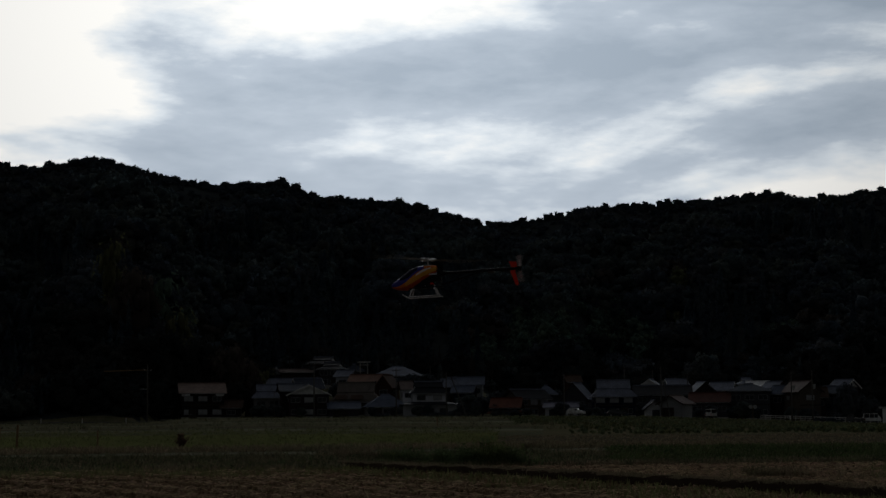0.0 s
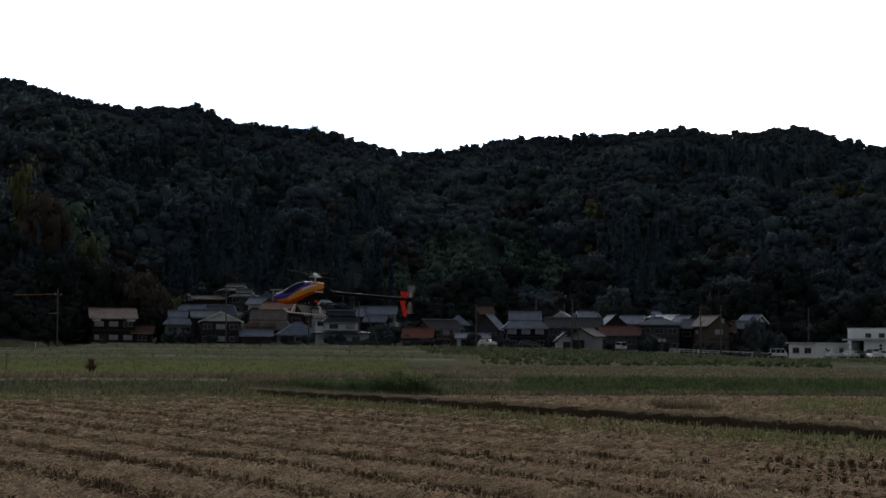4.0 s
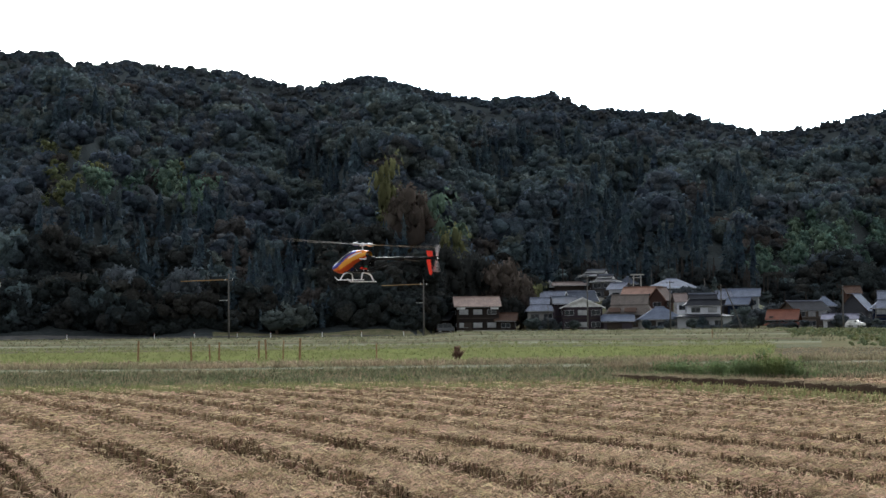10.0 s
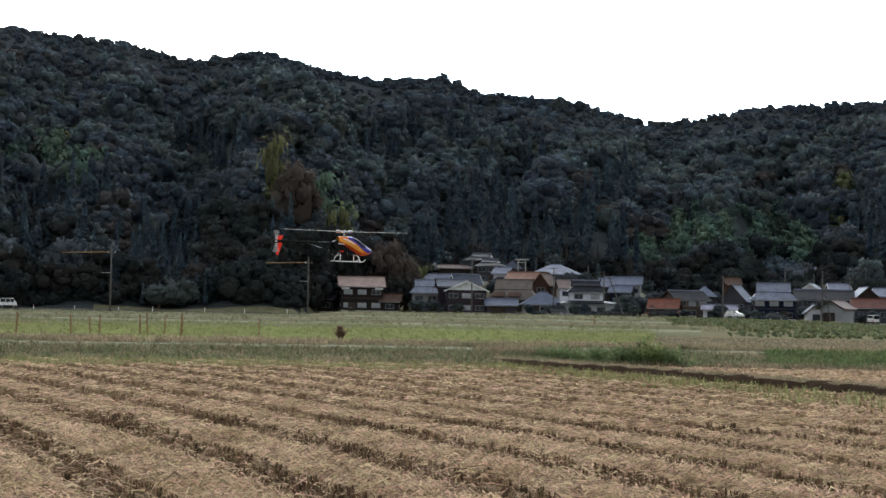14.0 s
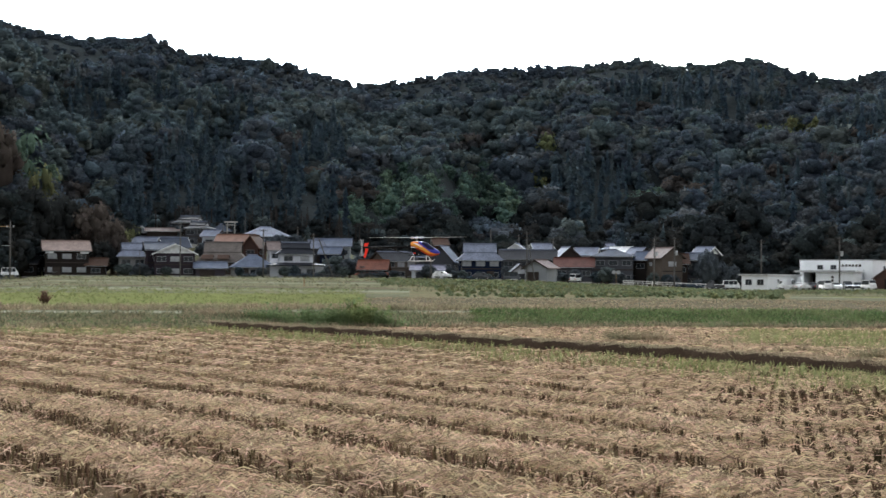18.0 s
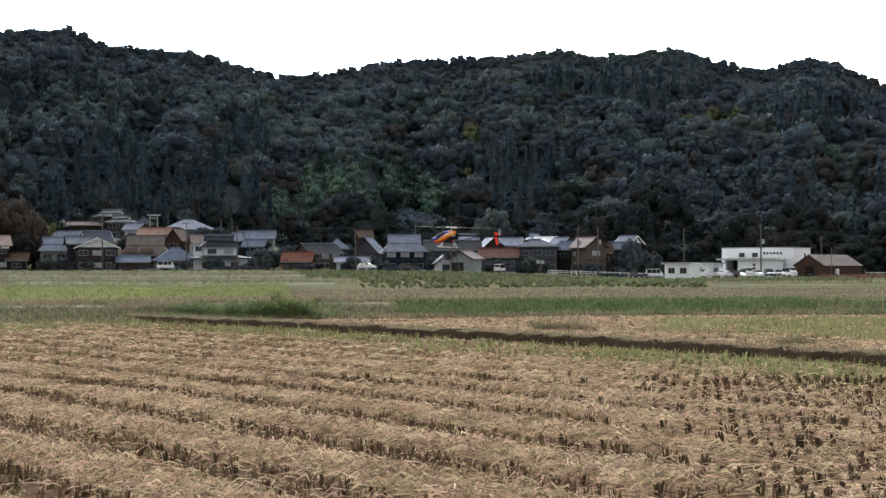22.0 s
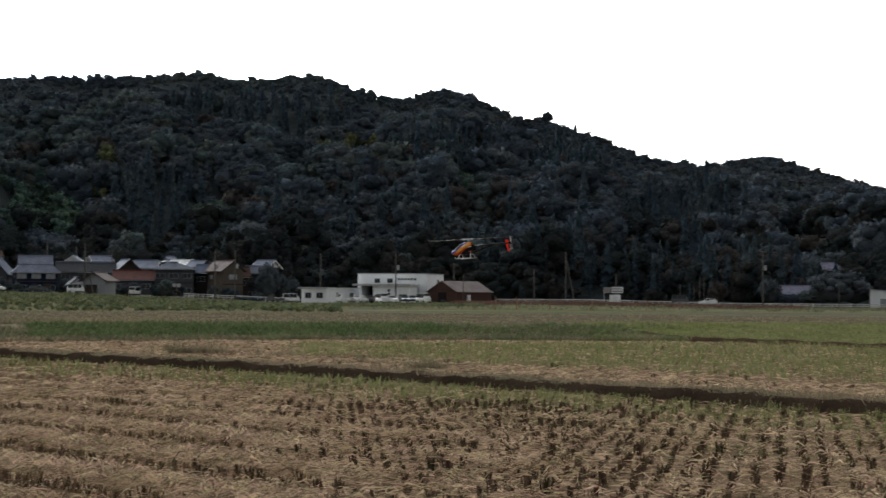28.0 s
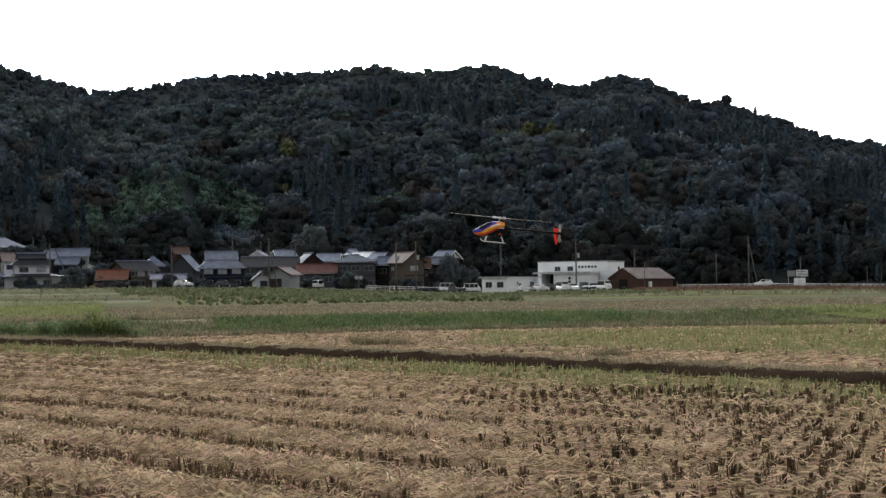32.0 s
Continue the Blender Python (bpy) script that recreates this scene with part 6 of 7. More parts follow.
def weed_patch(name, label, pts, mat_, h, w, seed):
    """A tangle of leafy stems."""
    rng = np.random.default_rng(seed)
    pos, sc = [], []
    for a, r, n, spread, k in pts:
        x, y = polar(a, r)
        p = np.stack([x + rng.normal(0, spread, n), y + rng.normal(0, spread * 0.6, n)], -1)
        pos.append(np.concatenate([p, ground_z(p[:, 0], p[:, 1])[:, None] - 0.03], 1))
        sc.append(k * rng.uniform(0.6, 1.25, n))
    protos = []
    for s in range(4):
        g = np.random.default_rng(seed + s)
        V, F = [], []
        for _ in range(11):
            t, hh = g.uniform(0, 6.28), g.uniform(0.1, 1.0) * h
            c = np.array([g.normal(0, w * 0.5), g.normal(0, w * 0.5), hh])
            d = np.array([math.cos(t), math.sin(t), g.uniform(-0.3, 0.7)]) * g.uniform(0.10, 0.22)
            sdir = np.array([-math.sin(t), math.cos(t), 0]) * 0.045
            o = len(V)
            V += [c, c + d * 0.5 + sdir, c + d, c + d * 0.5 - sdir]
            F += [(o, o + 1, o + 2), (o, o + 2, o + 3)]
        for _ in range(9):
            b = np.array([g.normal(0, w * 0.5), g.normal(0, w * 0.5), 0])
            tip = b + [g.normal(0, 0.14), g.normal(0, 0.14), h * g.uniform(0.7, 1.3)]
            o = len(V)
            V += [b - [0.022, 0, 0], b + [0.022, 0, 0], tip]
            F.append((o, o + 1, o + 2))
        protos.append((np.array(V), np.array(F)))
    pos, sc = np.concatenate(pos), np.concatenate(sc)
    ob = scatter(name, protos, pos, sc, rng.uniform(0, 6.28, len(pos)), mat_)
    tagged(ob, label, "weeds", kind="stuff")


weed_patch("leafy_weeds", "patch of tall ragged green weeds at the foot of the bank", [(-8.4 + 0.38 * k, 61 - 0.2 * k, 26, 0.42, (0.55, 0.5, 0.6, 0.7, 0.62, 0.75, 0.7, 0.8, 0.75, 0.9, 0.8)[k]) for k in range(11)]
           + [(-6.9, 60.5, 8, 0.12, 0.95), (-5.9, 60, 10, 0.16, 1.0), (-5.3, 60, 14, 0.10, 1.25), (-4.7, 59.5, 14, 0.25, 1.05), (-8.1, 61.5, 8, 0.10, 0.9)], WEEDLEAF, 0.68, 0.25, 41)
weed_patch("cut_grass_heap", "pale heap of cut grass on the field bank", [(-10.4 + 0.24 * k, 61.5 + 0.4 * (k % 3), 30, 0.40, 0.42) for k in range(9)], DRYBLADE, 0.5, 0.3, 59)
weed_patch("bank_weeds", "scattered dark weeds along the field bank", [(-27 + 1.7 * k + (k * 37 % 11) * 0.09, 55.5 + 0.32 * k, 12, 0.5, 0.5) for k in range(28)], WEEDLEAF, 0.5, 0.3, 61)
weed_patch("dry_weed", "single dry brown weed in the paddy", [(-15.42, 80, 14, 0.05, 1.0)], REDBLADE, 0.45, 0.06, 47)
weed_patch("low_weeds", "low brownish-green weeds in the second stubble field", [(3.9, 47.5, 60, 0.5, 0.6), (4.3, 47, 40, 0.4, 0.55), (11.6, 38, 40, 0.35, 0.5), (9.6, 41, 24, 0.5, 0.4), (6.5, 45, 20, 0.5, 0.4)], DRYBLADE, 0.55, 0.25, 53)


dwelling(23.75, 392, 2.6, 1.6, 6.5, 6, 12, "gable_x", W_GREY, R_CREAM, 1, "low house with a pale roof beyond the trees")


def roadside_store():
    """A long white building with a brown boarded upper wall, and its white annex."""
    ob = tagged(new("roadside_store"), "long low white building with a brown boarded upper wall", "building")
    ob.matrix_basis = turned(28.05, 365, -0.3, 0)
    part("wall", Mesh().box(-7.1, 9.0, -0.2, 7.5, -0.8, 4.3), W_OFFICE, ob)
    part("roof", Mesh().box(-7.3, 9.2, -0.35, 7.7, 4.72, 4.86), R_BROWN, ob)
    board = Mesh().box(-0.33, 0.33, -0.36, -0.21, 2.0, 4.7).data("board", wallmat("wall_boards", (0.17, 0.135, 0.12)))
    for k in range(24):
        b = new("board", board)
        b.parent = ob
        b.location = (-6.75 + 0.674 * k, 0.02 * (k % 3), 0.0)
    part("doorway", Mesh().box(-1.6, 1.6, -0.26, -0.205, -0.4, 1.7), W_GREY, ob)
    annex = tagged(new("store_annex"), "white lean-to with a sloping roof beside a long building", "building")
    annex.matrix_basis = turned(26.47, 365, -0.3, 0)
    part("wall", Mesh().loft([[(-2.6, y, -0.8), (2.6, y, -0.8), (2.6, y, 3.3), (-2.6, y, 3.9)] for y in (-0.2, 6.0)]), W_OFFICE, annex)
    part("roof", Mesh().loft([[(-2.9, y, 3.92), (2.7, y, 3.32), (2.7, y, 3.44), (-2.9, y, 4.04)] for y in (-0.5, 6.2)]), R_CREAM, annex)
    part("shutter", Mesh().box(-0.4, 2.0, -0.27, -0.205, -0.4, 1.9), W_PALE, annex)


roadside_store()
dwelling(24.95, 412, 8.2, 1.6, 5.5, 6, 12, "gable_x", W_OFFICE, R_CREAM, 1, "white house partly hidden behind a tree")


# ---------------------------------------------------------------- fields
ROW = np.array([0.559, -0.829])
ACROSS = np.array([0.829, 0.559])


def row_phase(p):
    """Where a place lies between one bare furrow (0 to 0.42) and the next, along the slightly bowed rows."""
    u, v = p @ ROW, p @ ACROSS
    return ((v + 0.002 * (u + 21) ** 2) / 1.65 + 0.33) % 1.0


def levee_x(y):
    """The low earth levee between the two stubble fields: x by y."""
    return np.interp(y, [10, 23.6, 27.1, 31.5, 36.9, 40.6, 46.3, 50.8, 53, 58, 62], [17.5, 10.6, 8.65, 6.4, 3.5, 1.05, -2.4, -5.3, -6.9, -10.5, -13.5])


def tuft(seed, n, h, spread, w, lean=0.25):
    """n upright blades, each one bent triangle pair."""
    rng = np.random.default_rng(seed)
    V, F = [], []
    for k in range(n):
        t, d = rng.uniform(0, 6.28), rng.uniform(0, spread)
        b = np.array([d * math.cos(t), d * math.sin(t), 0])
        tip = b + [rng.normal(0, lean) * h, rng.normal(0, lean) * h, h * rng.uniform(0.7, 1.15)]
        t2 = rng.uniform(0, 6.28)
        s = np.array([math.cos(t2), math.sin(t2), 0]) * w / 2
        o = len(V)
        V += [b - s, b + s, tip + s * 0.7, tip - s * 0.7]
        F += [(o, o + 1, o + 2), (o, o + 2, o + 3)]
    return np.array(V), np.array(F)


def wisp(seed, n, size, w, lift):
    """n loose straws lying in a heap, each bent at its middle."""
    rng = np.random.default_rng(seed)
    V, F = [], []
    main = rng.uniform(0, 6.28)
    for k in range(n):
        c = np.array([rng.normal(0, size * 0.5), rng.normal(0, size * 0.5), rng.uniform(0.005, lift * 0.7)])
        t = main + rng.normal(0, 0.8)
        d = np.array([math.cos(t), math.sin(t), rng.normal(0, 0.15)]) * rng.uniform(0.25, 0.55) * size
        s = np.array([-math.sin(t), math.cos(t), rng.normal(0, 0.8)]) * w / 2
        mid = c + [rng.normal(0, 0.03), rng.normal(0, 0.03), rng.uniform(0.05, 0.8) * lift]
        o = len(V)
        V += [c - d, mid + s, mid - s, c + d]
        F += [(o, o + 1, o + 2), (o + 2, o + 1, o + 3)]
    return np.array(V), np.array(F)


def grid_points(u0, u1, v0, v1, du, dv, jitter, rng):
    u, v = np.meshgrid(np.arange(u0, u1, du), np.arange(v0, v1, dv), indexing="ij")
    u, v = u.ravel() + rng.normal(0, jitter * du, u.size), v.ravel() + rng.normal(0, jitter * dv * 0.5, v.size)
    return u[:, None] * ROW + (v - 0.002 * (u + 21) ** 2)[:, None] * ACROSS


def seen(p, lo, hi, margin=33.5):
    r, a = np.hypot(p[:, 0], p[:, 1]), np.degrees(np.arctan2(p[:, 0], p[:, 1]))
    return (r > lo) & (r < hi) & (a > -margin) & (a < margin - 2)


def on_ground(p, dz=0.0):
    return np.concatenate([p, (ground_z(p[:, 0], p[:, 1]) + dz)[:, None]], 1)


def make_stubble():
    rng = np.random.default_rng(5)
    p = grid_points(-80, 40, -42, 66, 0.19, 0.275, 0.06, rng)

    def strawed(q):
        left = np.degrees(np.arctan2(q[:, 0], q[:, 1])) + 1.6 * wave(q[:, 0] * 0.6, q[:, 1] * 0.6, 7.0) < 5.5
        return left & (q[:, 0] - levee_x(q[:, 1]) < -9.0 - 1.5 * wave(q[:, 0] * 0.4, q[:, 1] * 0.4, 2.0))

    p = p[strawed(p) | (p[:, 0] > levee_x(p[:, 1]))]
    # past heading 5 and along the levee the clumps stand clear of the straw, in a lattice
    gu, gv = np.meshgrid(np.arange(5, 64, 0.84), np.arange(-24, 30, 0.145), indexing="ij")
    gu = (gu - 0.28 * (np.arange(gu.shape[1]) % 3)[None] + 0.12 * wave(gv * 0.5, gu * 0.3, 4.0)).ravel() + rng.normal(0, 0.05, gu.size)
    gv = gv.ravel() + rng.normal(0, 0.014, gu.size)
    p2 = gu[:, None] * np.array([0.156, 0.988]) + gv[:, None] * np.array([0.988, -0.156])
    p = np.concatenate([p, p2[~strawed(p2) & (p2[:, 0] < levee_x(p2[:, 1]))]])
    gap = p[:, 0] - levee_x(p[:, 1])
    near = seen(p, 8, 64) & (p[:, 1] < bank_line(p[:, 0]) - 0.4) & (np.abs(gap) > 0.5) & (p[:, 0] < edge_x(p[:, 1]) - 0.3)
    p, gap = p[near], gap[near]
    r = np.hypot(p[:, 0], p[:, 1])
    a = np.degrees(np.arctan2(p[:, 0], p[:, 1]))
    phase = row_phase(p)
    # straw swaths bury two rows of three; towards the levee and the far side the stubs stand clear
    clear = sstep((a + 1.5 * wave(p[:, 0] * 0.6, p[:, 1] * 0.6, 7.0) - 3.0) / 9.0)
    clear = np.maximum(clear, sstep((gap + 10.0 + 1.5 * wave(p[:, 0] * 0.4, p[:, 1] * 0.4, 2.0)) / 6.0))
    swath = np.where(phase > 0.42, 0.92 - 0.12 * sstep((r - 26) / 10), 0.06 + 0.30 * sstep((r - 24) / 14))
    open_ = np.clip(0.12 - 0.08 * (a > 14) + 0.25 * wave(p[:, 0] * 0.7, p[:, 1] * 0.55, 6.0), 0.03, 0.75)
    hide = swath * (1 - clear) + open_ * clear
    hide = np.where(gap > 0.4, 0.95, hide)
    fresh = (gap > 7.6 + 1.2 * wave(p[:, 0] * 0.5, p[:, 1] * 0.5, 9.0)) & (p[:, 1] < 56.5) & (a > 7.5 + wave(p[:, 0], p[:, 1], 2.0))
    hide = np.where((gap > -3.4) & (gap < 0) & (a > 8), 0.55, hide)
    buried = rng.random(len(p)) < hide
    green = ((gap < -0.9) & (gap > -5.0 - 0.2 * np.clip(a - 6, 0, 14) - 0.9 * wave(p[:, 0], p[:, 1], 4.0)) & (gap < 0)) | fresh
    green |= (bank_line(p[:, 0]) - p[:, 1] < 7.5 + 2.5 * wave(p[:, 0] * 0.5, p[:, 1] * 0.5, 3.0)) & (gap < 0) & (rng.random(len(p)) < 0.85)
    thin = rng.random(len(p)) < np.where(a > 8, np.where(gap > 0, 0.42, 0.7), 0.65)
    big = [tuft(s, 15, 0.115, 0.042, 0.014, 0.16) for s in range(4)]
    squat = [tuft(s + 20, 18, 0.12, 0.044, 0.017, 0.12) for s in range(4)]
    small = [tuft(s, 7, 0.088, 0.05, 0.022, 0.15) for s in range(4)]
    shoots = [tuft(s + 50, 5, 0.14, 0.05, 0.010, 0.25) for s in range(4)]
    shoots_far = [tuft(s + 50, 5, 0.16, 0.07, 0.020, 0.4) for s in range(4)]
    n = 9000
    rg, ag = np.sqrt(rng.uniform(14 ** 2, 46 ** 2, n)), np.radians(rng.uniform(5, 31, n))
    q = np.stack([rg * np.sin(ag), rg * np.cos(ag)], -1)
    gq = q[:, 0] - levee_x(q[:, 1])
    ok = (gq < -0.7) & (gq > -3.0 - 0.1 * np.clip(np.degrees(ag) - 6, 0, 14) - 0.9 * wave(q[:, 0], q[:, 1], 4.0)) & (rng.random(n) < 0.8)
    q = on_ground(q[ok], -0.01)
    ob = scatter("green_shoots", shoots, q, rng.uniform(0.7, 1.2, len(q)), rng.uniform(0, 6.28, len(q)), REGROW)
    tagged(ob, "fresh green shoots along the foot of the levee", "stubble", kind="stuff")
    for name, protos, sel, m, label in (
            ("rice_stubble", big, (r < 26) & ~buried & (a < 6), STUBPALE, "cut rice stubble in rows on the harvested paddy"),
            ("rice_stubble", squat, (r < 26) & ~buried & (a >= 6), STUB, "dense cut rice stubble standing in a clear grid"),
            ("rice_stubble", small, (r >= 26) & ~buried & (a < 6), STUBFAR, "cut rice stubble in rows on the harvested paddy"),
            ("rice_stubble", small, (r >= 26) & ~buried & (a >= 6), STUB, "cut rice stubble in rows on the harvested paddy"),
            ("rice_regrowth", shoots, (r < 26) & green & thin, REGROW, "fresh green shoots growing from the rice stubble"),
            ("rice_regrowth", shoots_far, (r >= 26) & green & thin, REGROW, "fresh green shoots growing from the rice stubble")):
        q = on_ground(p[sel], -0.01)
        n = len(q)
        ob = scatter(name, protos, q, rng.uniform(0.75, 1.25, n), rng.uniform(0, 6.28, n), m)
        tagged(ob, label, "stubble", kind="stuff")
    # loose straw, thickest in the swaths between the stubble rows
    n = 22000
    rr = np.sqrt(rng.uniform(8.0 ** 2, 31 ** 2, n))
    aa = np.radians(rng.uniform(-33, 31, n))
    rr2 = np.sqrt(rng.uniform(31 ** 2, 63 ** 2, n))
    rr0 = np.sqrt(rng.uniform(9.0 ** 2, 23 ** 2, n))
    for k, (rad, protos) in enumerate(((rr0, [wisp(s, 9, 0.24, 0.008, 0.09) for s in range(8)]), (rr, [wisp(s, 10, 0.30, 0.010, 0.06) for s in range(6)]), (rr2, [wisp(s, 7, 0.32, 0.015, 0.05) for s in range(6)]))):
        q = np.stack([rad * np.sin(aa), rad * np.cos(aa)], -1)
        ph = row_phase(q)
        gap = q[:, 0] - levee_x(q[:, 1])
        ad = np.degrees(aa)
        want = np.where((ph > 0.47) & (ph < 0.97), 0.95, 0.12)
        want = np.where((ad > 4) & (gap > -9), 0.34 if k else 0.14, want)
        want = np.where((ad > 8) & (gap < 0), np.where(ad > 15, 0.16, 0.28) if k else 0.12, want)
        want = np.where(gap > -4, 0.15, want)
        want = np.where(gap > 0.7, np.where((gap > 7.6) & (q[:, 1] < 56.5) & (ad > 7.5), 0.4, 0.95), want)
        ok = (q[:, 1] < bank_line(q[:, 0]) - 0.6) & (np.abs(gap) > 0.42) & (q[:, 0] < edge_x(q[:, 1]) - 0.3) & (rng.random(n) < want)
        heap = np.where(gap < -4, 0.05 * np.sin(np.pi * np.clip((ph - 0.42) / 0.58, 0, 1)), 0.0)[ok]
        q = on_ground(q[ok], heap)
        ob = scatter("loose_straw", protos, q, rng.uniform(0.7, 1.3, len(q)), rng.uniform(0, 6.28, len(q)), STRAW)
        tagged(ob, "pale cut straw lying across the stubble field", "straw", kind="stuff")
    n = 15000
    rad, aa = np.sqrt(rng.uniform(12 ** 2, 42 ** 2, n)), np.radians(rng.uniform(0, 31, n))
    q = np.stack([rad * np.sin(aa), rad * np.cos(aa)], -1)
    gap = q[:, 0] - levee_x(q[:, 1])
    want = np.where(gap > -4, 0.5, 0.95) * np.clip(0.75 - 0.45 * sstep((np.degrees(aa) - 12) / 8) + 0.6 * wave(q[:, 0] * 0.7, q[:, 1] * 0.55, 11.0), 0.15, 1)
    q = on_ground(q[(gap < -0.6) & (rng.random(n) < want)])
    ob = scatter("flat_straw", [wisp(s, 8, 0.28, 0.014, 0.02) for s in range(6)], q, rng.uniform(0.7, 1.3, len(q)), rng.uniform(0, 6.28, len(q)), STRAW)
    tagged(ob, "pale straw lying flat between the rice stubble", "straw", kind="stuff")


def make_levee():
    ys = np.arange(12, 60, 0.35)
    rings = []
    rng = np.random.default_rng(3)
    prof = [(-0.28, -0.05), (-0.25, 0.05), (-0.21, 0.175), (-0.10, 0.20), (0.15, 0.185), (0.45, 0.10), (0.8, -0.05)]
    for y in ys:
        x = levee_x(y)
        k = rng.uniform(0.85, 1.15)
        rings.append([(x + px + rng.normal(0, 0.03), y + px * 0.5, pz * (1.05 * k if pz > 0 else 1) + rng.normal(0, 0.012)) for px, pz in prof])
    n7 = len(rings)
    m = Mesh().add([q for g in rings for q in g], [(i * 7 + j, i * 7 + j + 1, i * 7 + j + 8, i * 7 + j + 7) for i in range(n7 - 1) for j in range(6)])
    tagged(part("earth_levee", m, SOIL, smooth=True), "low dark earth levee between two rice fields", "levee", kind="structure")
    n = 4200
    y = rng.uniform(12, 60, n)
    q = np.stack([levee_x(y) + rng.uniform(-0.18, 0.7, n), y, np.full(n, 0.12)], -1)
    ob = scatter("levee_grass", [tuft(s + 9, 8, 0.13, 0.09, 0.014, 0.6) for s in range(4)], q, rng.uniform(0.6, 1.2, n), rng.uniform(0, 6.28, n), DRYBLADE)
    tagged(ob, "dry grass trailing over the earth levee", "grass", kind="stuff")


def make_side_levee():
    rng = np.random.default_rng(13)
    prof = [(-0.35, -0.05), (-0.28, 0.06), (-0.2, 0.17), (0.0, 0.19), (0.3, 0.12), (0.7, -0.05)]
    rings = []
    for y in np.arange(40, 64, 0.4):
        x, k = edge_x(y), rng.uniform(0.8, 1.2)
        rings.append([(x + px + rng.normal(0, 0.04), y, float(ground_z(x, y)) + pz * (k if pz > 0 else 1)) for px, pz in prof])
    m = Mesh().add([q for g in rings for q in g], [(i * 6 + j, i * 6 + j + 1, i * 6 + j + 7, i * 6 + j + 6) for i in range(len(rings) - 1) for j in range(5)])
    tagged(part("earth_levee", m, mat("brown_soil", (0.075, 0.05, 0.034), 0.95, vary=0.35, scale=1.5, grain=25, bump=0.5), smooth=True), "low brown earth levee beside a green field", "levee", kind="structure")
    n = 5500
    q = np.stack([rng.uniform(20, 42, n), rng.uniform(42, 74, n)], -1)
    q = on_ground(q[q[:, 0] > edge_x(q[:, 1]) + 0.5], -0.01)
    ob = scatter("field_grass", [tuft(s + 33, 8, 0.12, 0.2, 0.03, 0.5) for s in range(4)], q, rng.uniform(0.6, 1.2, len(q)), rng.uniform(0, 6.28, len(q)), REGROW)
    tagged(ob, "bright green grass on the field beside the bank", "grass", kind="stuff")


def make_grass():
    rng = np.random.default_rng(8)

    def strip(name, n, x, off, protos, m, label, size=(0.7, 1.3), clump=None):
        q = np.stack([x, bank_line(x) + off], -1)
        q = q[seen(q, 8, 400, 34.5) & ((q[:, 0] < edge_x(q[:, 1])) | (q[:, 1] > 66))]
        q = on_ground(q, -0.02)
        ob = scatter(name, protos, q, rng.uniform(*size, len(q)), rng.uniform(0, 6.28, len(q)), m)
        tagged(ob, label, "grass", kind="stuff")

    short = [tuft(s + 80, 8, 0.20, 0.18, 0.028, 0.6) for s in range(5)]
    n = 8000
    strip("bank_grass", n, rng.uniform(-46, 44, n), rng.uniform(-0.3, 4.9, n), short, GRASSBLADE, "long green grass on the field bank")
    n = 7000
    strip("dry_bank_grass", n, rng.uniform(-46, 44, n), rng.uniform(-0.6, 4.8, n), short, DRYBLADE, "dry yellowed grass on the field bank", (0.6, 1.1))
    n = 4600
    strip("lush_bank_grass", n, np.concatenate([rng.uniform(-1.5, 14, n - 1500), rng.uniform(-1.5, 24, 1500)]), rng.uniform(1.2, 5.4, n), [tuft(s + 75, 8, 0.24, 0.16, 0.028, 0.5) for s in range(5)], LUSHBLADE, "dense deep-green grass on the field bank", (0.6, 1.2))
    n = 3500
    strip("bright_bank_grass", n, rng.uniform(19, 40, n), rng.uniform(-0.4, 4.4, n), short, REGROW, "bright yellow-green grass on the field bank", (0.6, 1.2))
    n = 3600
    strip("verge_grass", n, rng.uniform(-60, 4, n), 8.8 + rng.gamma(1.3, 2.2, n), short, DRYBLADE, "rough dry grass behind the bank path", (0.6, 1.3))
    # second-growth rice beyond the bank
    n = 3000
    r, a = np.sqrt(rng.uniform(74 ** 2, 170 ** 2, n)), np.radians(rng.uniform(-33, -5, n))
    q = np.stack([r * np.sin(a), r * np.cos(a)], -1)
    q = on_ground(q[q[:, 1] > bank_line(q[:, 0]) + 11.5])
    ob = scatter("rice_aftergrowth", [tuft(s + 90, 8, 0.13, 0.3, 0.03, 0.4) for s in range(4)], q, rng.uniform(0.7, 1.2, len(q)), rng.uniform(0, 6.28, len(q)),
                 mat("rice_green", (0.165, 0.185, 0.075), 0.8, thin=0.35, vary=0.2, scale=0.05, grain=2, bump=0, island=0.25, second=(0.18, 0.185, 0.085)))
    tagged(ob, "yellow-green rice regrowth in the far paddy", "rice", kind="stuff")
    # weeds and clods on the bare field behind the bank
    n = 6000
    r, a = np.sqrt(rng.uniform(68 ** 2, 116 ** 2, n)), np.radians(rng.uniform(-5, 31, n))
    q = np.stack([r * np.sin(a), r * np.cos(a)], -1)
    rowed = np.abs((q[:, 1] / 2.2) % 1.0 - 0.5) < 0.3
    q = on_ground(q[rowed & (q[:, 1] > bank_line(q[:, 0]) + 8.2)], -0.01)
    ob = scatter("field_weeds", [tuft(s + 40, 7, 0.06, 0.3, 0.03, 0.8) for s in range(4)], q, rng.uniform(0.6, 1.6, len(q)), rng.uniform(0, 6.28, len(q)), DRYBLADE)
    tagged(ob, "low dry weeds in rows on the bare brown field", "weeds", kind="stuff")
    # mixed pale fields farther out
    n = 9000
    r, a = np.sqrt(rng.uniform(150 ** 2, 335 ** 2, n)), np.radians(rng.uniform(-33, 31, n))
    q = np.stack([r * np.sin(a), r * np.cos(a)], -1)
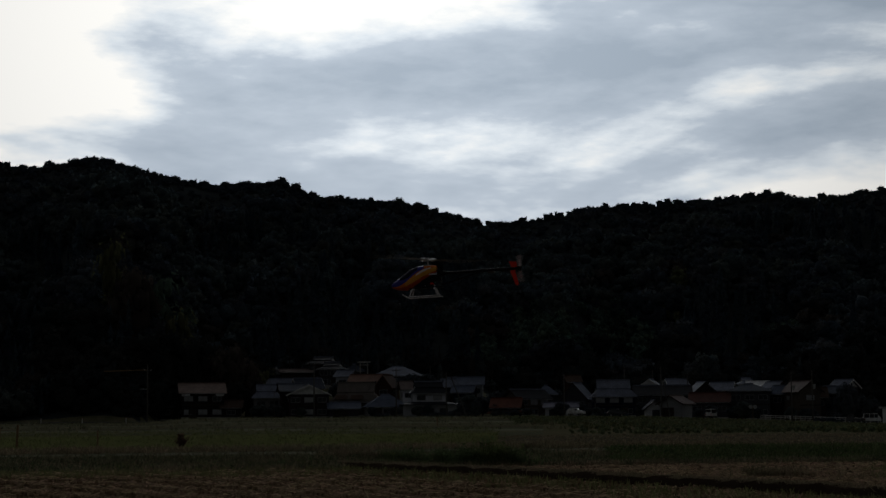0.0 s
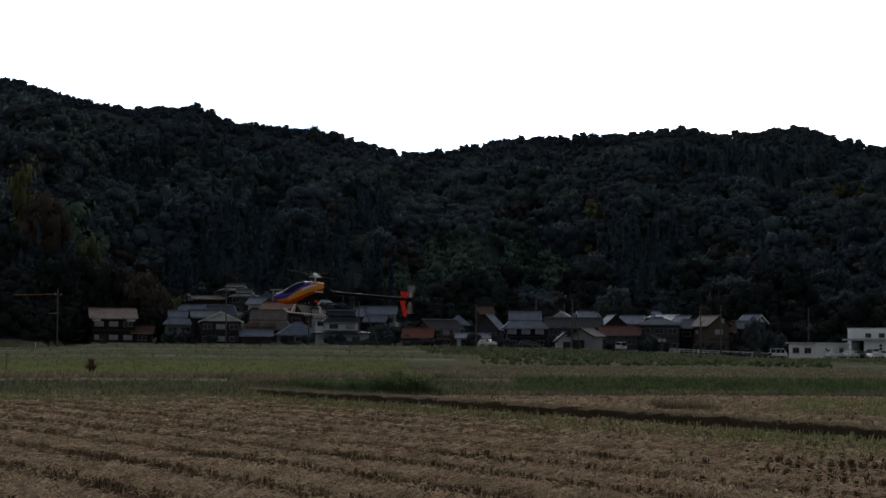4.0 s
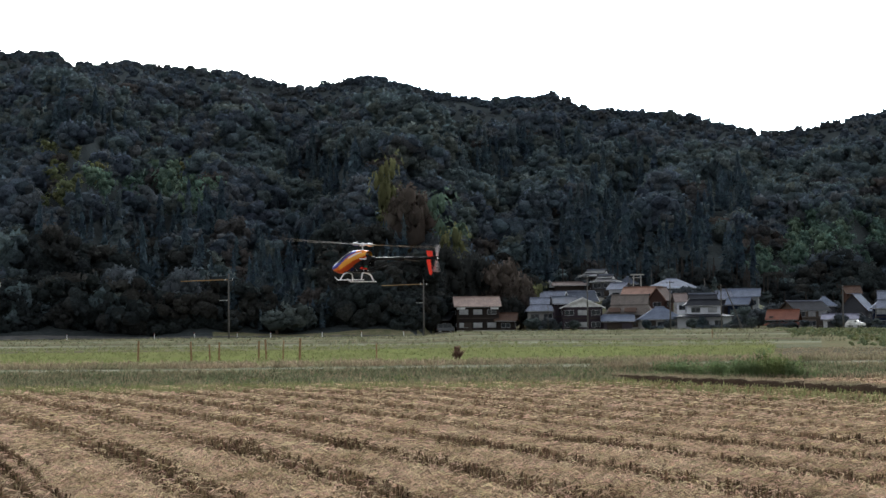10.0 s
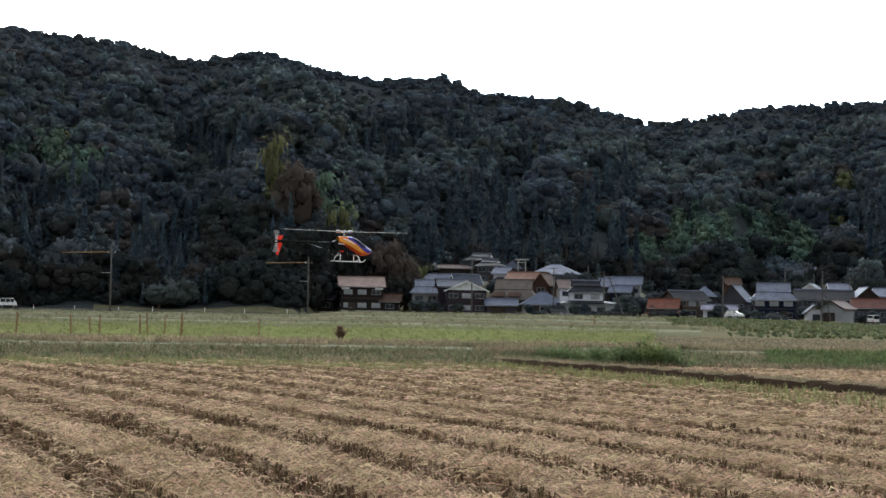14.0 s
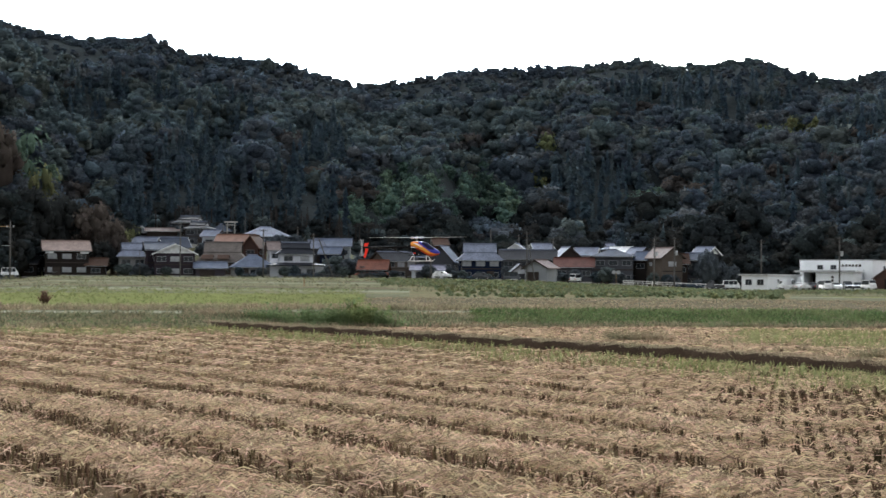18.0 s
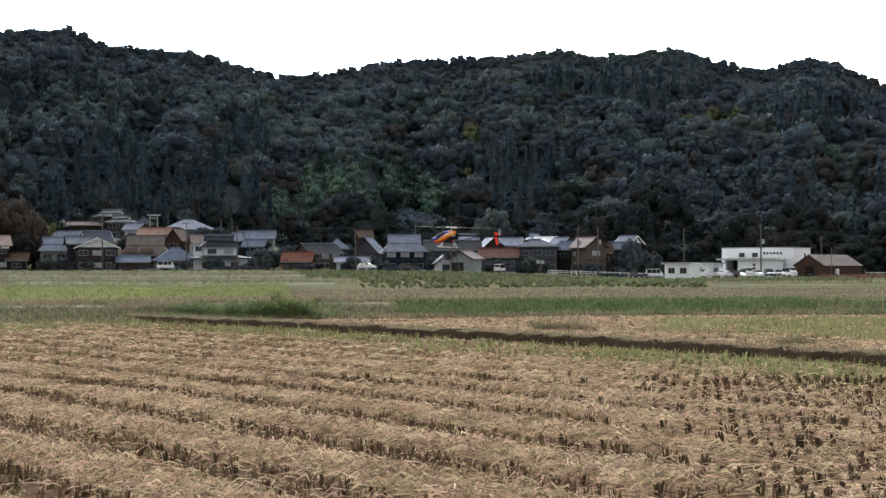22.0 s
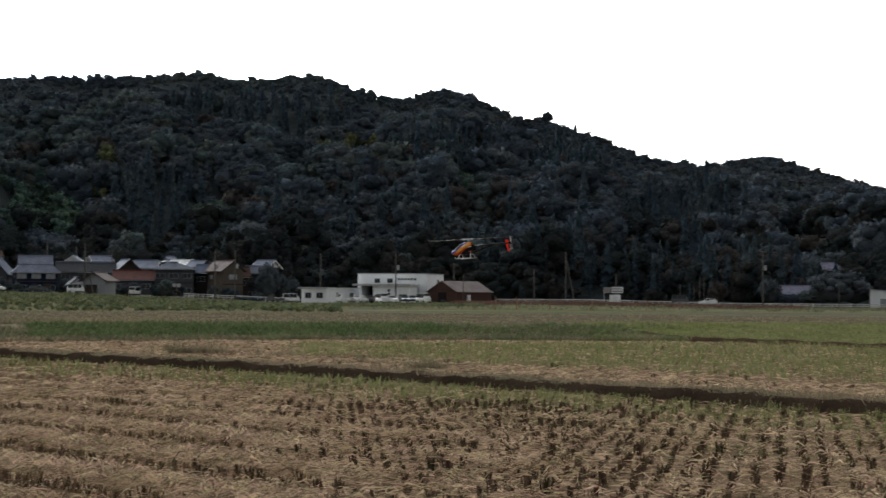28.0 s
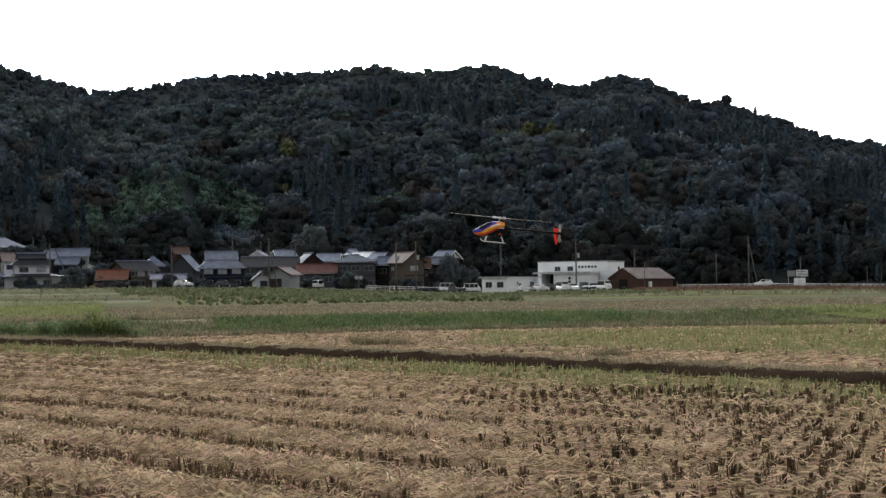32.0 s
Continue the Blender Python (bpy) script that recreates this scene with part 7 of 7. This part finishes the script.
    line = np.sin(q[:, 1] * 0.21 + q[:, 0] * 0.03) > 0.55
    q = on_ground(q[line & (q[:, 1] > bank_line(q[:, 0]) + 9)])
    ob = scatter("field_edge_grass", [tuft(s + 95, 9, 0.28, 0.6, 0.05, 0.6) for s in range(4)], q, rng.uniform(0.7, 1.4, len(q)), rng.uniform(0, 6.28, len(q)), GRASSBLADE)
    tagged(ob, "lines of rough grass along the far field edges", "grass", kind="stuff")
    n = 4500
    r, a = rng.uniform(248, 286, n), np.radians(rng.uniform(12.5, 24, n))
    q = on_ground(np.stack([r * np.sin(a), r * np.cos(a)], -1))
    ob = scatter("reddish_grass", [tuft(s + 60, 7, 0.48, 0.5, 0.08, 0.3) for s in range(4)], q, rng.uniform(0.7, 1.2, n), rng.uniform(0, 6.28, n), REDBLADE)
    tagged(ob, "strip of tall reddish-brown grass", "grass", kind="stuff")
    # vegetable rows before the village
    n = 8500
    r, aa = np.sqrt(rng.uniform(119 ** 2, 292 ** 2, n)), rng.uniform(-5, 14, n)
    q = np.stack([r * np.sin(np.radians(aa)), r * np.cos(np.radians(aa))], -1)
    line = np.abs((q[:, 1] * 0.97 + q[:, 0] * 0.24 + 0.3 * wave(q[:, 0] * 0.2, q[:, 1] * 0.2, 1.0)) / 2.6 % 1.0 - 0.5) < 0.30
    rim = wave(r * 0.09, aa * 0.0, 2.0)
    bed = np.where(r > 195, (aa > -4.6 + 0.5 * rim) & (aa < 13.5), (aa > -2.6 + 0.9 * rim) & (aa < 8.8))
    q = on_ground(q[line & bed])
    leafy_head = [lumps(np.random.default_rng(s), [(0, 0, 0.30, 0.30)], 0.8, 0.6, 12, 0.42, 0.6) for s in range(5)]
    ob = scatter("vegetable_rows", leafy_head, q, rng.uniform(0.18, 0.42, len(q)) * np.where(rng.random(len(q)) < 0.15, 1.5, 1.0), rng.uniform(0, 6.28, len(q)), CROPLEAF)
    tagged(ob, "rows of leafy green vegetables before the village", "crops", kind="stuff")


make_stubble(), make_levee(), make_side_levee(), make_grass()


# ---------------------------------------------------------------- model helicopter
def gloss(name, colour, rough=0.4, coat=0.08):
    return mat(name, colour, rough, vary=0.05, scale=9, grain=120, bump=0.0, coat=coat, spec=0.18, second=tuple(c * 0.9 for c in colour))


H_ORANGE = gloss("canopy_orange", (0.78, 0.21, 0.022))
H_YELLOW = gloss("canopy_amber", (0.86, 0.40, 0.06))
H_BLUE = gloss("canopy_blue", (0.045, 0.045, 0.33))
H_GLASS = mat("canopy_dark", (0.018, 0.018, 0.05), 0.5, vary=0.1, scale=9, grain=120, bump=0, spec=0.02)
H_WHITE = gloss("canopy_white", (0.80, 0.78, 0.84))
H_FLAME = gloss("canopy_flame", (0.62, 0.085, 0.018))
H_RED = gloss("fin_red", (0.92, 0.05, 0.025), 0.5, 0.0)
H_CARBON = mat("carbon", (0.011, 0.011, 0.013), 0.4, vary=0.15, scale=20, grain=200, bump=0.1, spec=0.08)
H_ALU = mat("aluminium", (0.72, 0.72, 0.74), 0.3, 0.85, vary=0.06, scale=10, grain=150, bump=0.0)
H_SKID = mat("skid_white", (0.90, 0.91, 0.95), 0.45, vary=0.05, scale=10, grain=120, bump=0.0)
H_BLADE = mat("blade_white", (0.62, 0.62, 0.60), 0.4, vary=0.08, scale=6, grain=90, bump=0.0)
H_TAILBLADE = mat("tail_blade_grey", (0.62, 0.62, 0.64), 0.5, vary=0.08, scale=6, grain=90, bump=0.0)
H_GREEN = mat("motor_green", (0.05, 0.22, 0.15), 0.35, 0.3, bump=0.0)


CANOPY_N = 112


def canopy_rings():
    secs = [(0.325, -0.207, 0.006, 0.006), (0.312, -0.205, 0.021, 0.018), (0.285, -0.202, 0.036, 0.036), (0.24, -0.194, 0.057, 0.054), (0.19, -0.176, 0.077, 0.068),
            (0.14, -0.152, 0.084, 0.074), (0.09, -0.130, 0.076, 0.075), (0.04, -0.113, 0.064, 0.070), (-0.01, -0.100, 0.051, 0.062), (-0.05, -0.092, 0.041, 0.052), (-0.074, -0.089, 0.033, 0.044)]
    ys = [s[0] for s in secs][::-1]
    out = []
    for y in np.linspace(0.325, -0.074, 96):
        zc, h, w = (float(np.interp(y, ys, [s[k] for s in secs][::-1])) for k in (1, 2, 3))
        out.append([(w * math.sin(2 * math.pi * i / CANOPY_N), y, zc + h * math.cos(2 * math.pi * i / CANOPY_N)) for i in range(CANOPY_N)])
    return out


def canopy_colour(y, up):
    """Paint scheme of the canopy by place along it and height round it."""
    if 0.085 < y < 0.250 and up > 0.22 + max(0.0, 0.17 - y) * 4.2 and up > 0.22 + max(0.0, y - 0.20) * 6.0:
        return "windshield"
    if abs(up - 0.22 - (0.045 - y) * 3.4) < 0.16 - abs(y - 0.035) * 1.3 and -0.03 < y < 0.10:
        return "white_flash"
    swoosh = -0.42 + (0.27 - y) * 3.9
    if up > swoosh and y > 0.03:
        return "blue_panel"
    if up < -0.62 - (y - 0.2) * 0.8 or y > 0.292:
        return "flame_edge"
    if up < 0.10 + (0.10 - y) * 2.0 and up > -0.55 and y < 0.20:
        return "amber_panel"
    return "canopy_shell"


def helicopter():
    ob = tagged(new("model_helicopter"), "orange and blue radio-controlled model helicopter hovering", "model helicopter")
    rings = canopy_rings()
    n = CANOPY_N
    groups = {}
    for k in range(len(rings) - 1):
        y = (rings[k][0][1] + rings[k + 1][0][1]) / 2
        for i in range(n):
            g = canopy_colour(y, math.cos(2 * math.pi * (i + 0.5) / n))
            if g in ("canopy_shell", "amber_panel", "white_flash"):
                g += "_port" if i >= n // 2 else ""
            groups.setdefault(g, []).append((k, i))
    look_of = {"canopy_shell": (H_ORANGE, "glossy orange canopy"), "windshield": (H_GLASS, "dark blue painted windshield"), "blue_panel": (H_BLUE, "blue canopy flank"),
               "white_flash": (H_WHITE, "white flash on the canopy"), "amber_panel": (H_YELLOW, "amber canopy flank"), "flame_edge": (H_FLAME, "flame-red canopy edge")}
    for g, cells in groups.items():
        paint, words = look_of[g.replace("_port", "")]
        m = Mesh()
        for k, i in cells:
            j = (i + 1) % n
            m.add([rings[k][i], rings[k][j], rings[k + 1][j], rings[k + 1][i]], [(0, 1, 2, 3)])
        bm = bmesh.new()
        me = m.data(g, paint, True)
        bm.from_mesh(me)
        bmesh.ops.remove_doubles(bm, verts=bm.verts, dist=0.0004)
        bm.to_mesh(me)
        bm.free()
        part(g.replace("_port", ""), me, None, ob, words)
    plate = [(0.055, -0.240), (-0.02, -0.240), (-0.045, -0.205), (-0.090, -0.165), (-0.125, -0.142), (-0.125, -0.106), (-0.085, -0.096), (-0.03, -0.085), (0.03, -0.090), (0.075, -0.165), (0.060, -0.205)]
    np_ = len(plate)
    for x in (-0.032, 0.026):
        pl = Mesh().add([(x, y, z) for y, z in plate] + [(x + 0.004, y, z) for y, z in plate],
                        [tuple(range(np_)), tuple(range(2 * np_ - 1, np_ - 1, -1))] + [(i, np_ + i, np_ + (i + 1) % np_, (i + 1) % np_) for i in range(np_)])
        part("side_frame", pl, H_CARBON, ob, "black carbon side plate")
        for y, z in ((-0.075, -0.16), (-0.07, -0.12), (-0.02, -0.10), (-0.05, -0.225), (0.03, -0.225)):
            part("screw", Mesh().tube((x - 0.002, y, z), (x + 0.006, y, z), 0.004, n=8), H_ALU, ob)
    part("bearing_block", Mesh().box(-0.025, 0.025, -0.03, 0.02, -0.085, -0.072), H_ALU, ob, bevel=0.002)
    part("boom_mount", Mesh().tube((0, -0.105, -0.125), (0, -0.15, -0.125), 0.022, 0.019, 14), H_CARBON, ob)
    part("speed_controller", Mesh().box(-0.022, 0.022, 0.10, 0.18, -0.185, -0.165), H_ALU, ob, bevel=0.003)
    part("base_plate", Mesh().box(-0.03, 0.03, -0.12, 0.17, -0.245, -0.238), H_CARBON, ob)
    part("battery", Mesh().box(-0.024, 0.024, 0.06, 0.20, -0.232, -0.19), H_GLASS, ob, bevel=0.004)
    part("motor", Mesh().tube((0, -0.035, -0.20), (0, -0.035, -0.14), 0.024, n=16), H_GREEN, ob)
    part("main_gear", Mesh().tube((0, -0.03, -0.135), (0, -0.03, -0.125), 0.055, n=24), H_WHITE, ob)
    for x in (-0.04, 0.04):
        for y in (-0.02, -0.09):
            part("servo", Mesh().box(x - 0.008, x + 0.008, y - 0.018, y + 0.018, -0.19, -0.155), H_CARBON, ob, bevel=0.002)
    part("receiver", Mesh().box(-0.036, 0.036, -0.040, -0.012, -0.216, -0.200), H_RED, ob, bevel=0.003)
    part("mast", Mesh().tube((0, 0, -0.14), (0, 0, 0.004), 0.006, n=10), H_ALU, ob)
    part("swashplate", Mesh().tube((0, 0, -0.058), (0, 0, -0.048), 0.03, n=20), H_ALU, ob)
    for t in (0, 2.1, 4.2):
        part("linkage", Mesh().tube((0.026 * math.cos(t), 0.026 * math.sin(t), -0.15), (0.028 * math.cos(t), 0.028 * math.sin(t), -0.052), 0.002, n=6), H_ALU, ob)
    part("tail_boom", Mesh().tube((0, -0.10, -0.125), (0, -0.765, -0.125), 0.0125, n=14), H_CARBON, ob, smooth=True)
    for x in (-1, 1):
        part("boom_brace", Mesh().tube((0.026 * x, -0.11, -0.222), (0.012 * x, -0.44, -0.137), 0.004, n=6), H_CARBON, ob)
    part("boom_clamp", Mesh().tube((0, -0.432, -0.125), (0, -0.448, -0.125), 0.016, n=12), H_CARBON, ob)
    part("push_rod", Mesh().tube((0.016, -0.13, -0.112), (0.016, -0.75, -0.112), 0.0018, n=5), H_CARBON, ob)
    fin = Mesh()
    prof = [(-0.69, -0.062), (-0.755, -0.066), (-0.762, -0.115), (-0.742, -0.150), (-0.765, -0.255), (-0.752, -0.272), (-0.738, -0.262), (-0.700, -0.150), (-0.712, -0.115)]
    fin.add([(0.0025, y, z) for y, z in prof] + [(-0.0025, y, z) for y, z in prof],
            [tuple(range(9)), tuple(range(17, 8, -1))] + [(i, 9 + i, 9 + (i + 1) % 9, (i + 1) % 9) for i in range(9)])
    part("vertical_fin", fin, H_RED, ob, "bright red tail fin")
    stab = Mesh()
    prof = [(-0.10, -0.56), (-0.095, -0.525), (-0.02, -0.505), (0.02, -0.505), (0.095, -0.525), (0.10, -0.56), (0.02, -0.565), (-0.02, -0.565)]
    stab.add([(x, y, -0.138) for x, y in prof] + [(x, y, -0.142) for x, y in prof], [tuple(range(7, -1, -1)), tuple(range(8, 16))] + [(i, (i + 1) % 8, 8 + (i + 1) % 8, 8 + i) for i in range(8)])
    part("stabiliser", stab, H_CARBON, ob)
    part("tail_gearbox", Mesh().box(-0.016, 0.016, -0.80, -0.755, -0.14, -0.11), H_CARBON, ob, bevel=0.004)
    # skids
    for x in (-0.085, 0.085):
        sk = Mesh()
        path = [(0.222, -0.288), (0.205, -0.305), (0.185, -0.315), (-0.105, -0.315)]
        for a, b in zip(path, path[1:]):
            sk.tube((x, a[0], a[1]), (x, b[0], b[1]), 0.0048, n=8)
        part("skid_runner", sk, H_SKID, ob)
    for y, y2 in ((0.135, 0.16), (-0.045, -0.075)):
        st = Mesh()
        for x in (-1, 1):
            a, b, c = (0.02 * x, y, -0.243), (0.06 * x, (y + y2) / 2, -0.262), (0.085 * x, y2, -0.312)
            st.tube(a, b, 0.0065, 0.006, 8).tube(b, c, 0.006, 0.0055, 8)
        st.box(-0.024, 0.024, y - 0.01, y + 0.01, -0.252, -0.244)
        part("skid_strut", st, H_SKID, ob)
    # rotor head with two blades
    head = Mesh().tube((0, 0, -0.012), (0, 0, 0.016), 0.016, 0.012, 14)
    head.tube((0, -0.085, 0), (0, 0.085, 0), 0.009, n=10)
    head.tube((0, -0.085, 0), (0, -0.045, 0), 0.014, 0.016, 10).tube((0, 0.045, 0), (0, 0.085, 0), 0.016, 0.014, 10)
    head.tube((-0.05, -0.02, -0.012), (0.05, -0.02, -0.012), 0.004, n=8)
    rotor = part("main_rotor", head, H_ALU, ob, "aluminium rotor head")
    for s in (1, -1):
        b = Mesh()
        rr = [(0.075, 0.018, 0.011), (0.12, 0.026, 0.006), (0.60, 0.026, 0.004), (0.665, 0.022, 0.003), (0.675, 0.010, 0.003)]
        rings = [[(c * s * -0.55, y * s, 0.006 * (y / 0.675)), (0, y * s, t / 2 + 0.006 * (y / 0.675)), (c * s * 1.4, y * s, 0.006 * (y / 0.675)), (0, y * s, -t / 2 + 0.006 * (y / 0.675))] for y, c, t in rr]
        b.loft(rings)
        part("blade", b, H_BLADE, rotor, "pale grey rotor blade")
    tail = part("tail_rotor", Mesh().tube((0.016, 0, 0), (0.045, 0, 0), 0.008, n=10), H_ALU, ob, at=Matrix.Translation((0, -0.782, -0.125)))
    for s in (1, -1):
        b = Mesh()
        b.loft([[(0.036, -0.010, 0.02 * s), (0.040, 0, 0.02 * s), (0.036, 0.014, 0.02 * s), (0.034, 0, 0.02 * s)],
                [(0.036, -0.012, 0.115 * s), (0.039, 0, 0.115 * s), (0.036, 0.016, 0.115 * s), (0.034, 0, 0.115 * s)]])
        part("blade", b, H_TAILBLADE, tail)
    return ob, rotor, tail


HELI, ROTOR, TAIL = helicopter()


# ---------------------------------------------------------------- moving and flying
def fly(x, y, z, heading, nose_up, bank):
    return Matrix.Translation((x, y, z)) @ pose(0, 0, 0, 0, 0, -heading) @ pose(0, 0, 0, nose_up, 0, 0) @ pose(0, 0, 0, 0, bank, 0)


HELI_ROWS = [
    (0.0, fly(-1.856, 14.520, 2.998, -89.9, -2.8, 0.0)),
    (0.5, fly(-2.071, 15.103, 2.959, -87.6, 1.5, 0.0)),
    (1.0, fly(-2.053, 15.111, 2.886, -87.5, 4.8, 0.0)),
    (1.5, fly(-1.863, 14.541, 2.742, -89.9, -0.9, 0.0)),
    (2.0, fly(-1.738, 13.961, 2.596, -91.7, -4.5, 0.0)),
    (2.5, fly(-1.788, 13.859, 2.512, -91.5, -1.6, 0.0)),
    (3.0, fly(-1.892, 13.850, 2.428, -92.0, 2.0, 0.0)),
    (3.5, fly(-1.975, 13.944, 2.339, -89.7, 3.9, 0.0)),
    (4.0, fly(-1.981, 13.847, 2.226, -92.3, 4.9, 0.0)),
    (4.5, fly(-1.892, 13.761, 2.163, -91.6, -0.3, 0.0)),
    (6.5, fly(-2.360, 13.486, 2.161, -92.7, -0.1, 0.0)),
    (7.0, fly(-2.612, 13.234, 2.181, -95.9, 1.3, 0.0)),
    (7.5, fly(-2.836, 12.778, 2.196, -97.2, -1.3, 0.0)),
    (8.0, fly(-3.095, 12.613, 2.223, -102.7, 0.3, 0.0)),
    (8.5, fly(-3.387, 12.537, 2.242, -98.8, 1.3, 0.0)),
    (9.0, fly(-3.798, 12.938, 2.303, -101.1, 1.1, 0.0)),
    (9.5, fly(-4.265, 13.526, 2.363, -87.4, 0.7, 0.0)),
    (10.0, fly(-4.728, 14.108, 2.426, -69.5, 1.4, 4.0)),
    (10.5, fly(-5.129, 14.709, 2.491, -49.6, 1.0, 5.0)),
    (11.0, fly(-5.334, 15.061, 2.501, -31.1, 0.7, 6.0)),
    (11.5, fly(-5.471, 15.437, 2.509, -19.5, 0.3, 7.0)),
    (12.0, fly(-5.510, 15.847, 2.517, -0.2, 0.0, 7.0)),
    (12.5, fly(-5.461, 16.286, 2.532, 14.2, -0.4, 6.0)),
    (13.0, fly(-5.317, 16.650, 2.526, 28.7, -0.7, 5.0)),
    (13.5, fly(-5.125, 17.129, 2.518, 43.7, 0.5, 4.0)),
    (15.5, fly(-3.629, 19.346, 2.458, 72.3, -2.3, 0.0)),
    (16.0, fly(-3.247, 20.328, 2.426, 94.3, -1.8, 0.0)),
    (16.5, fly(-2.790, 21.104, 2.370, 91.8, -1.5, 0.0)),
    (17.0, fly(-2.299, 21.568, 2.311, 89.4, -0.2, 0.0)),
    (17.5, fly(-1.819, 22.318, 2.257, 100.1, 1.4, 0.0)),
    (18.0, fly(-1.322, 23.155, 2.217, 105.0, 0.7, 0.0)),
    (18.5, fly(-0.842, 23.978, 2.226, 117.0, 1.9, 3.0)),
    (19.0, fly(-0.453, 24.589, 2.213, 138.2, 1.3, 6.0)),
    (19.5, fly(-0.138, 24.994, 2.170, 176.5, 0.7, 5.0)),
    (20.0, fly(-0.014, 25.395, 2.167, 205.7, -0.2, 1.0)),
    (20.5, fly(0.135, 25.993, 2.234, 270.3, 0.3, 0.0)),
    (21.0, fly(0.196, 25.992, 2.265, 270.4, 2.3, 0.0)),
    (21.5, fly(0.214, 26.092, 2.278, 270.5, 1.0, 0.0)),
    (22.0, fly(0.191, 27.491, 2.345, 282.7, 1.7, 0.0)),
    (22.5, fly(0.098, 28.987, 2.522, 292.4, 5.5, 0.0)),
    (23.0, fly(-0.008, 30.487, 2.543, 301.7, 10.4, 0.0)),
    (23.5, fly(-0.012, 31.488, 2.535, 294.9, 12.8, 0.0)),
    (24.0, fly(0.303, 31.987, 2.495, 304.0, 13.2, 0.0)),
    (24.5, fly(0.706, 31.981, 2.481, 298.1, 10.7, 0.0)),
    (25.0, fly(1.401, 31.958, 2.483, 299.3, 3.0, 0.0)),
    (25.5, fly(2.220, 31.410, 2.508, 305.8, 1.6, 0.0)),
    (27.5, fly(5.776, 28.403, 2.597, 310.6, -1.2, 0.0)),
    (28.0, fly(6.460, 28.050, 2.594, 311.2, -4.3, 0.0)),
    (28.5, fly(6.936, 27.730, 2.597, 308.1, -2.9, 0.0)),
    (29.0, fly(7.065, 27.387, 2.608, 301.8, -2.2, 0.0)),
    (29.5, fly(6.710, 26.445, 2.608, 301.0, -1.2, 0.0)),
    (30.0, fly(5.986, 25.284, 2.583, 294.1, -1.1, 0.0)),
    (30.5, fly(5.134, 24.245, 2.586, 282.0, 0.3, 0.0)),
    (31.0, fly(4.355, 23.583, 2.589, 294.2, 5.5, 0.0)),
    (31.5, fly(3.458, 22.013, 2.519, 285.7, 6.5, 0.0)),
    (32.0, fly(3.083, 21.766, 2.497, 280.1, 6.3, 0.0)),
]


def motions():
    walk(HELI, [(t, m) for t, m in HELI_ROWS])
    # rotor: five sixths of a half turn short of blurred, so that the blades lie across the view at each half second
    ts = [t for t, m in HELI_ROWS]
    across = []
    last = None
    for t, m in HELI_ROWS:
        fwd = m.to_3x3() @ Vector((0, 1, 0))
        h = math.degrees(math.atan2(fwd.x, fwd.y))
        v = h - math.degrees(math.atan2(m.translation.x, m.translation.y)) - 90
        if last is not None:
            v += 180 * round((last - v) / 180)
        last = v
        across.append(v)
    rows, tail_rows = [], []
    for k in range(32 * FPS + 1):
        t = k / FPS
        extra = float(np.interp(t, ROTOR_T, ROTOR_A))
        spin = 72.0 * k + float(np.interp(t, ts, across)) + extra
        rows.append((t, pose(0, 0, 0, 0, 0, spin % 360)))
        tail_rows.append((t, Matrix.Translation((0, -0.782, -0.125)) @ pose(0, 0, 0, (84.0 * k) % 360, 0, 0)))
    for thing, r, rows_ in ((TRAFFIC[0], 341, VAN_A), (TRAFFIC[1], 338, DARK_A), (TRAFFIC[2], 345, CAR_A)):
        keyed = []
        for t, a in rows_:
            x, y = polar(a, r)
            way = 0 if rows_[-1][1] > rows_[0][1] else 180
            keyed.append((t, pose(x, y, float(ground_z(x, y)) + 0.11, 0, 0, -a + way)))
        walk(thing, keyed)
    walk(ROTOR, rows)
    walk(TAIL, tail_rows)


# headings of the traffic on the village road, by time
VAN_A = [(0, -60), (6, -46), (10, -36), (13, -28.8), (16, -21.1), (17, -18.8), (19, -14.4), (21, -10.8), (23, -7.4), (25, -4.6), (28, 0.1), (31.6, 5.6), (32, 6.3)]
DARK_A = [(0, -36.5), (5, -26.3), (8, -20.0), (9, -17.9), (10, -15.8), (10.5, -14.8), (13, -10.1), (16, -4.2), (20, 4), (26, 16), (32, 28)]
CAR_A = [(0, 50), (20, 29.3), (28, 20.9), (32, 16.7)]
# extra turn of the blades away from lying across the view
ROTOR_T = [0, 1, 2, 3, 3.6, 4.0, 4.5, 6.5, 7.6, 8.0, 8.5, 24, 24.5, 25, 32]
ROTOR_A = [50, 35, 0, 0, 50, 85, 180, 180, 220, 265, 360, 360, 270, 180, 180]

motions()
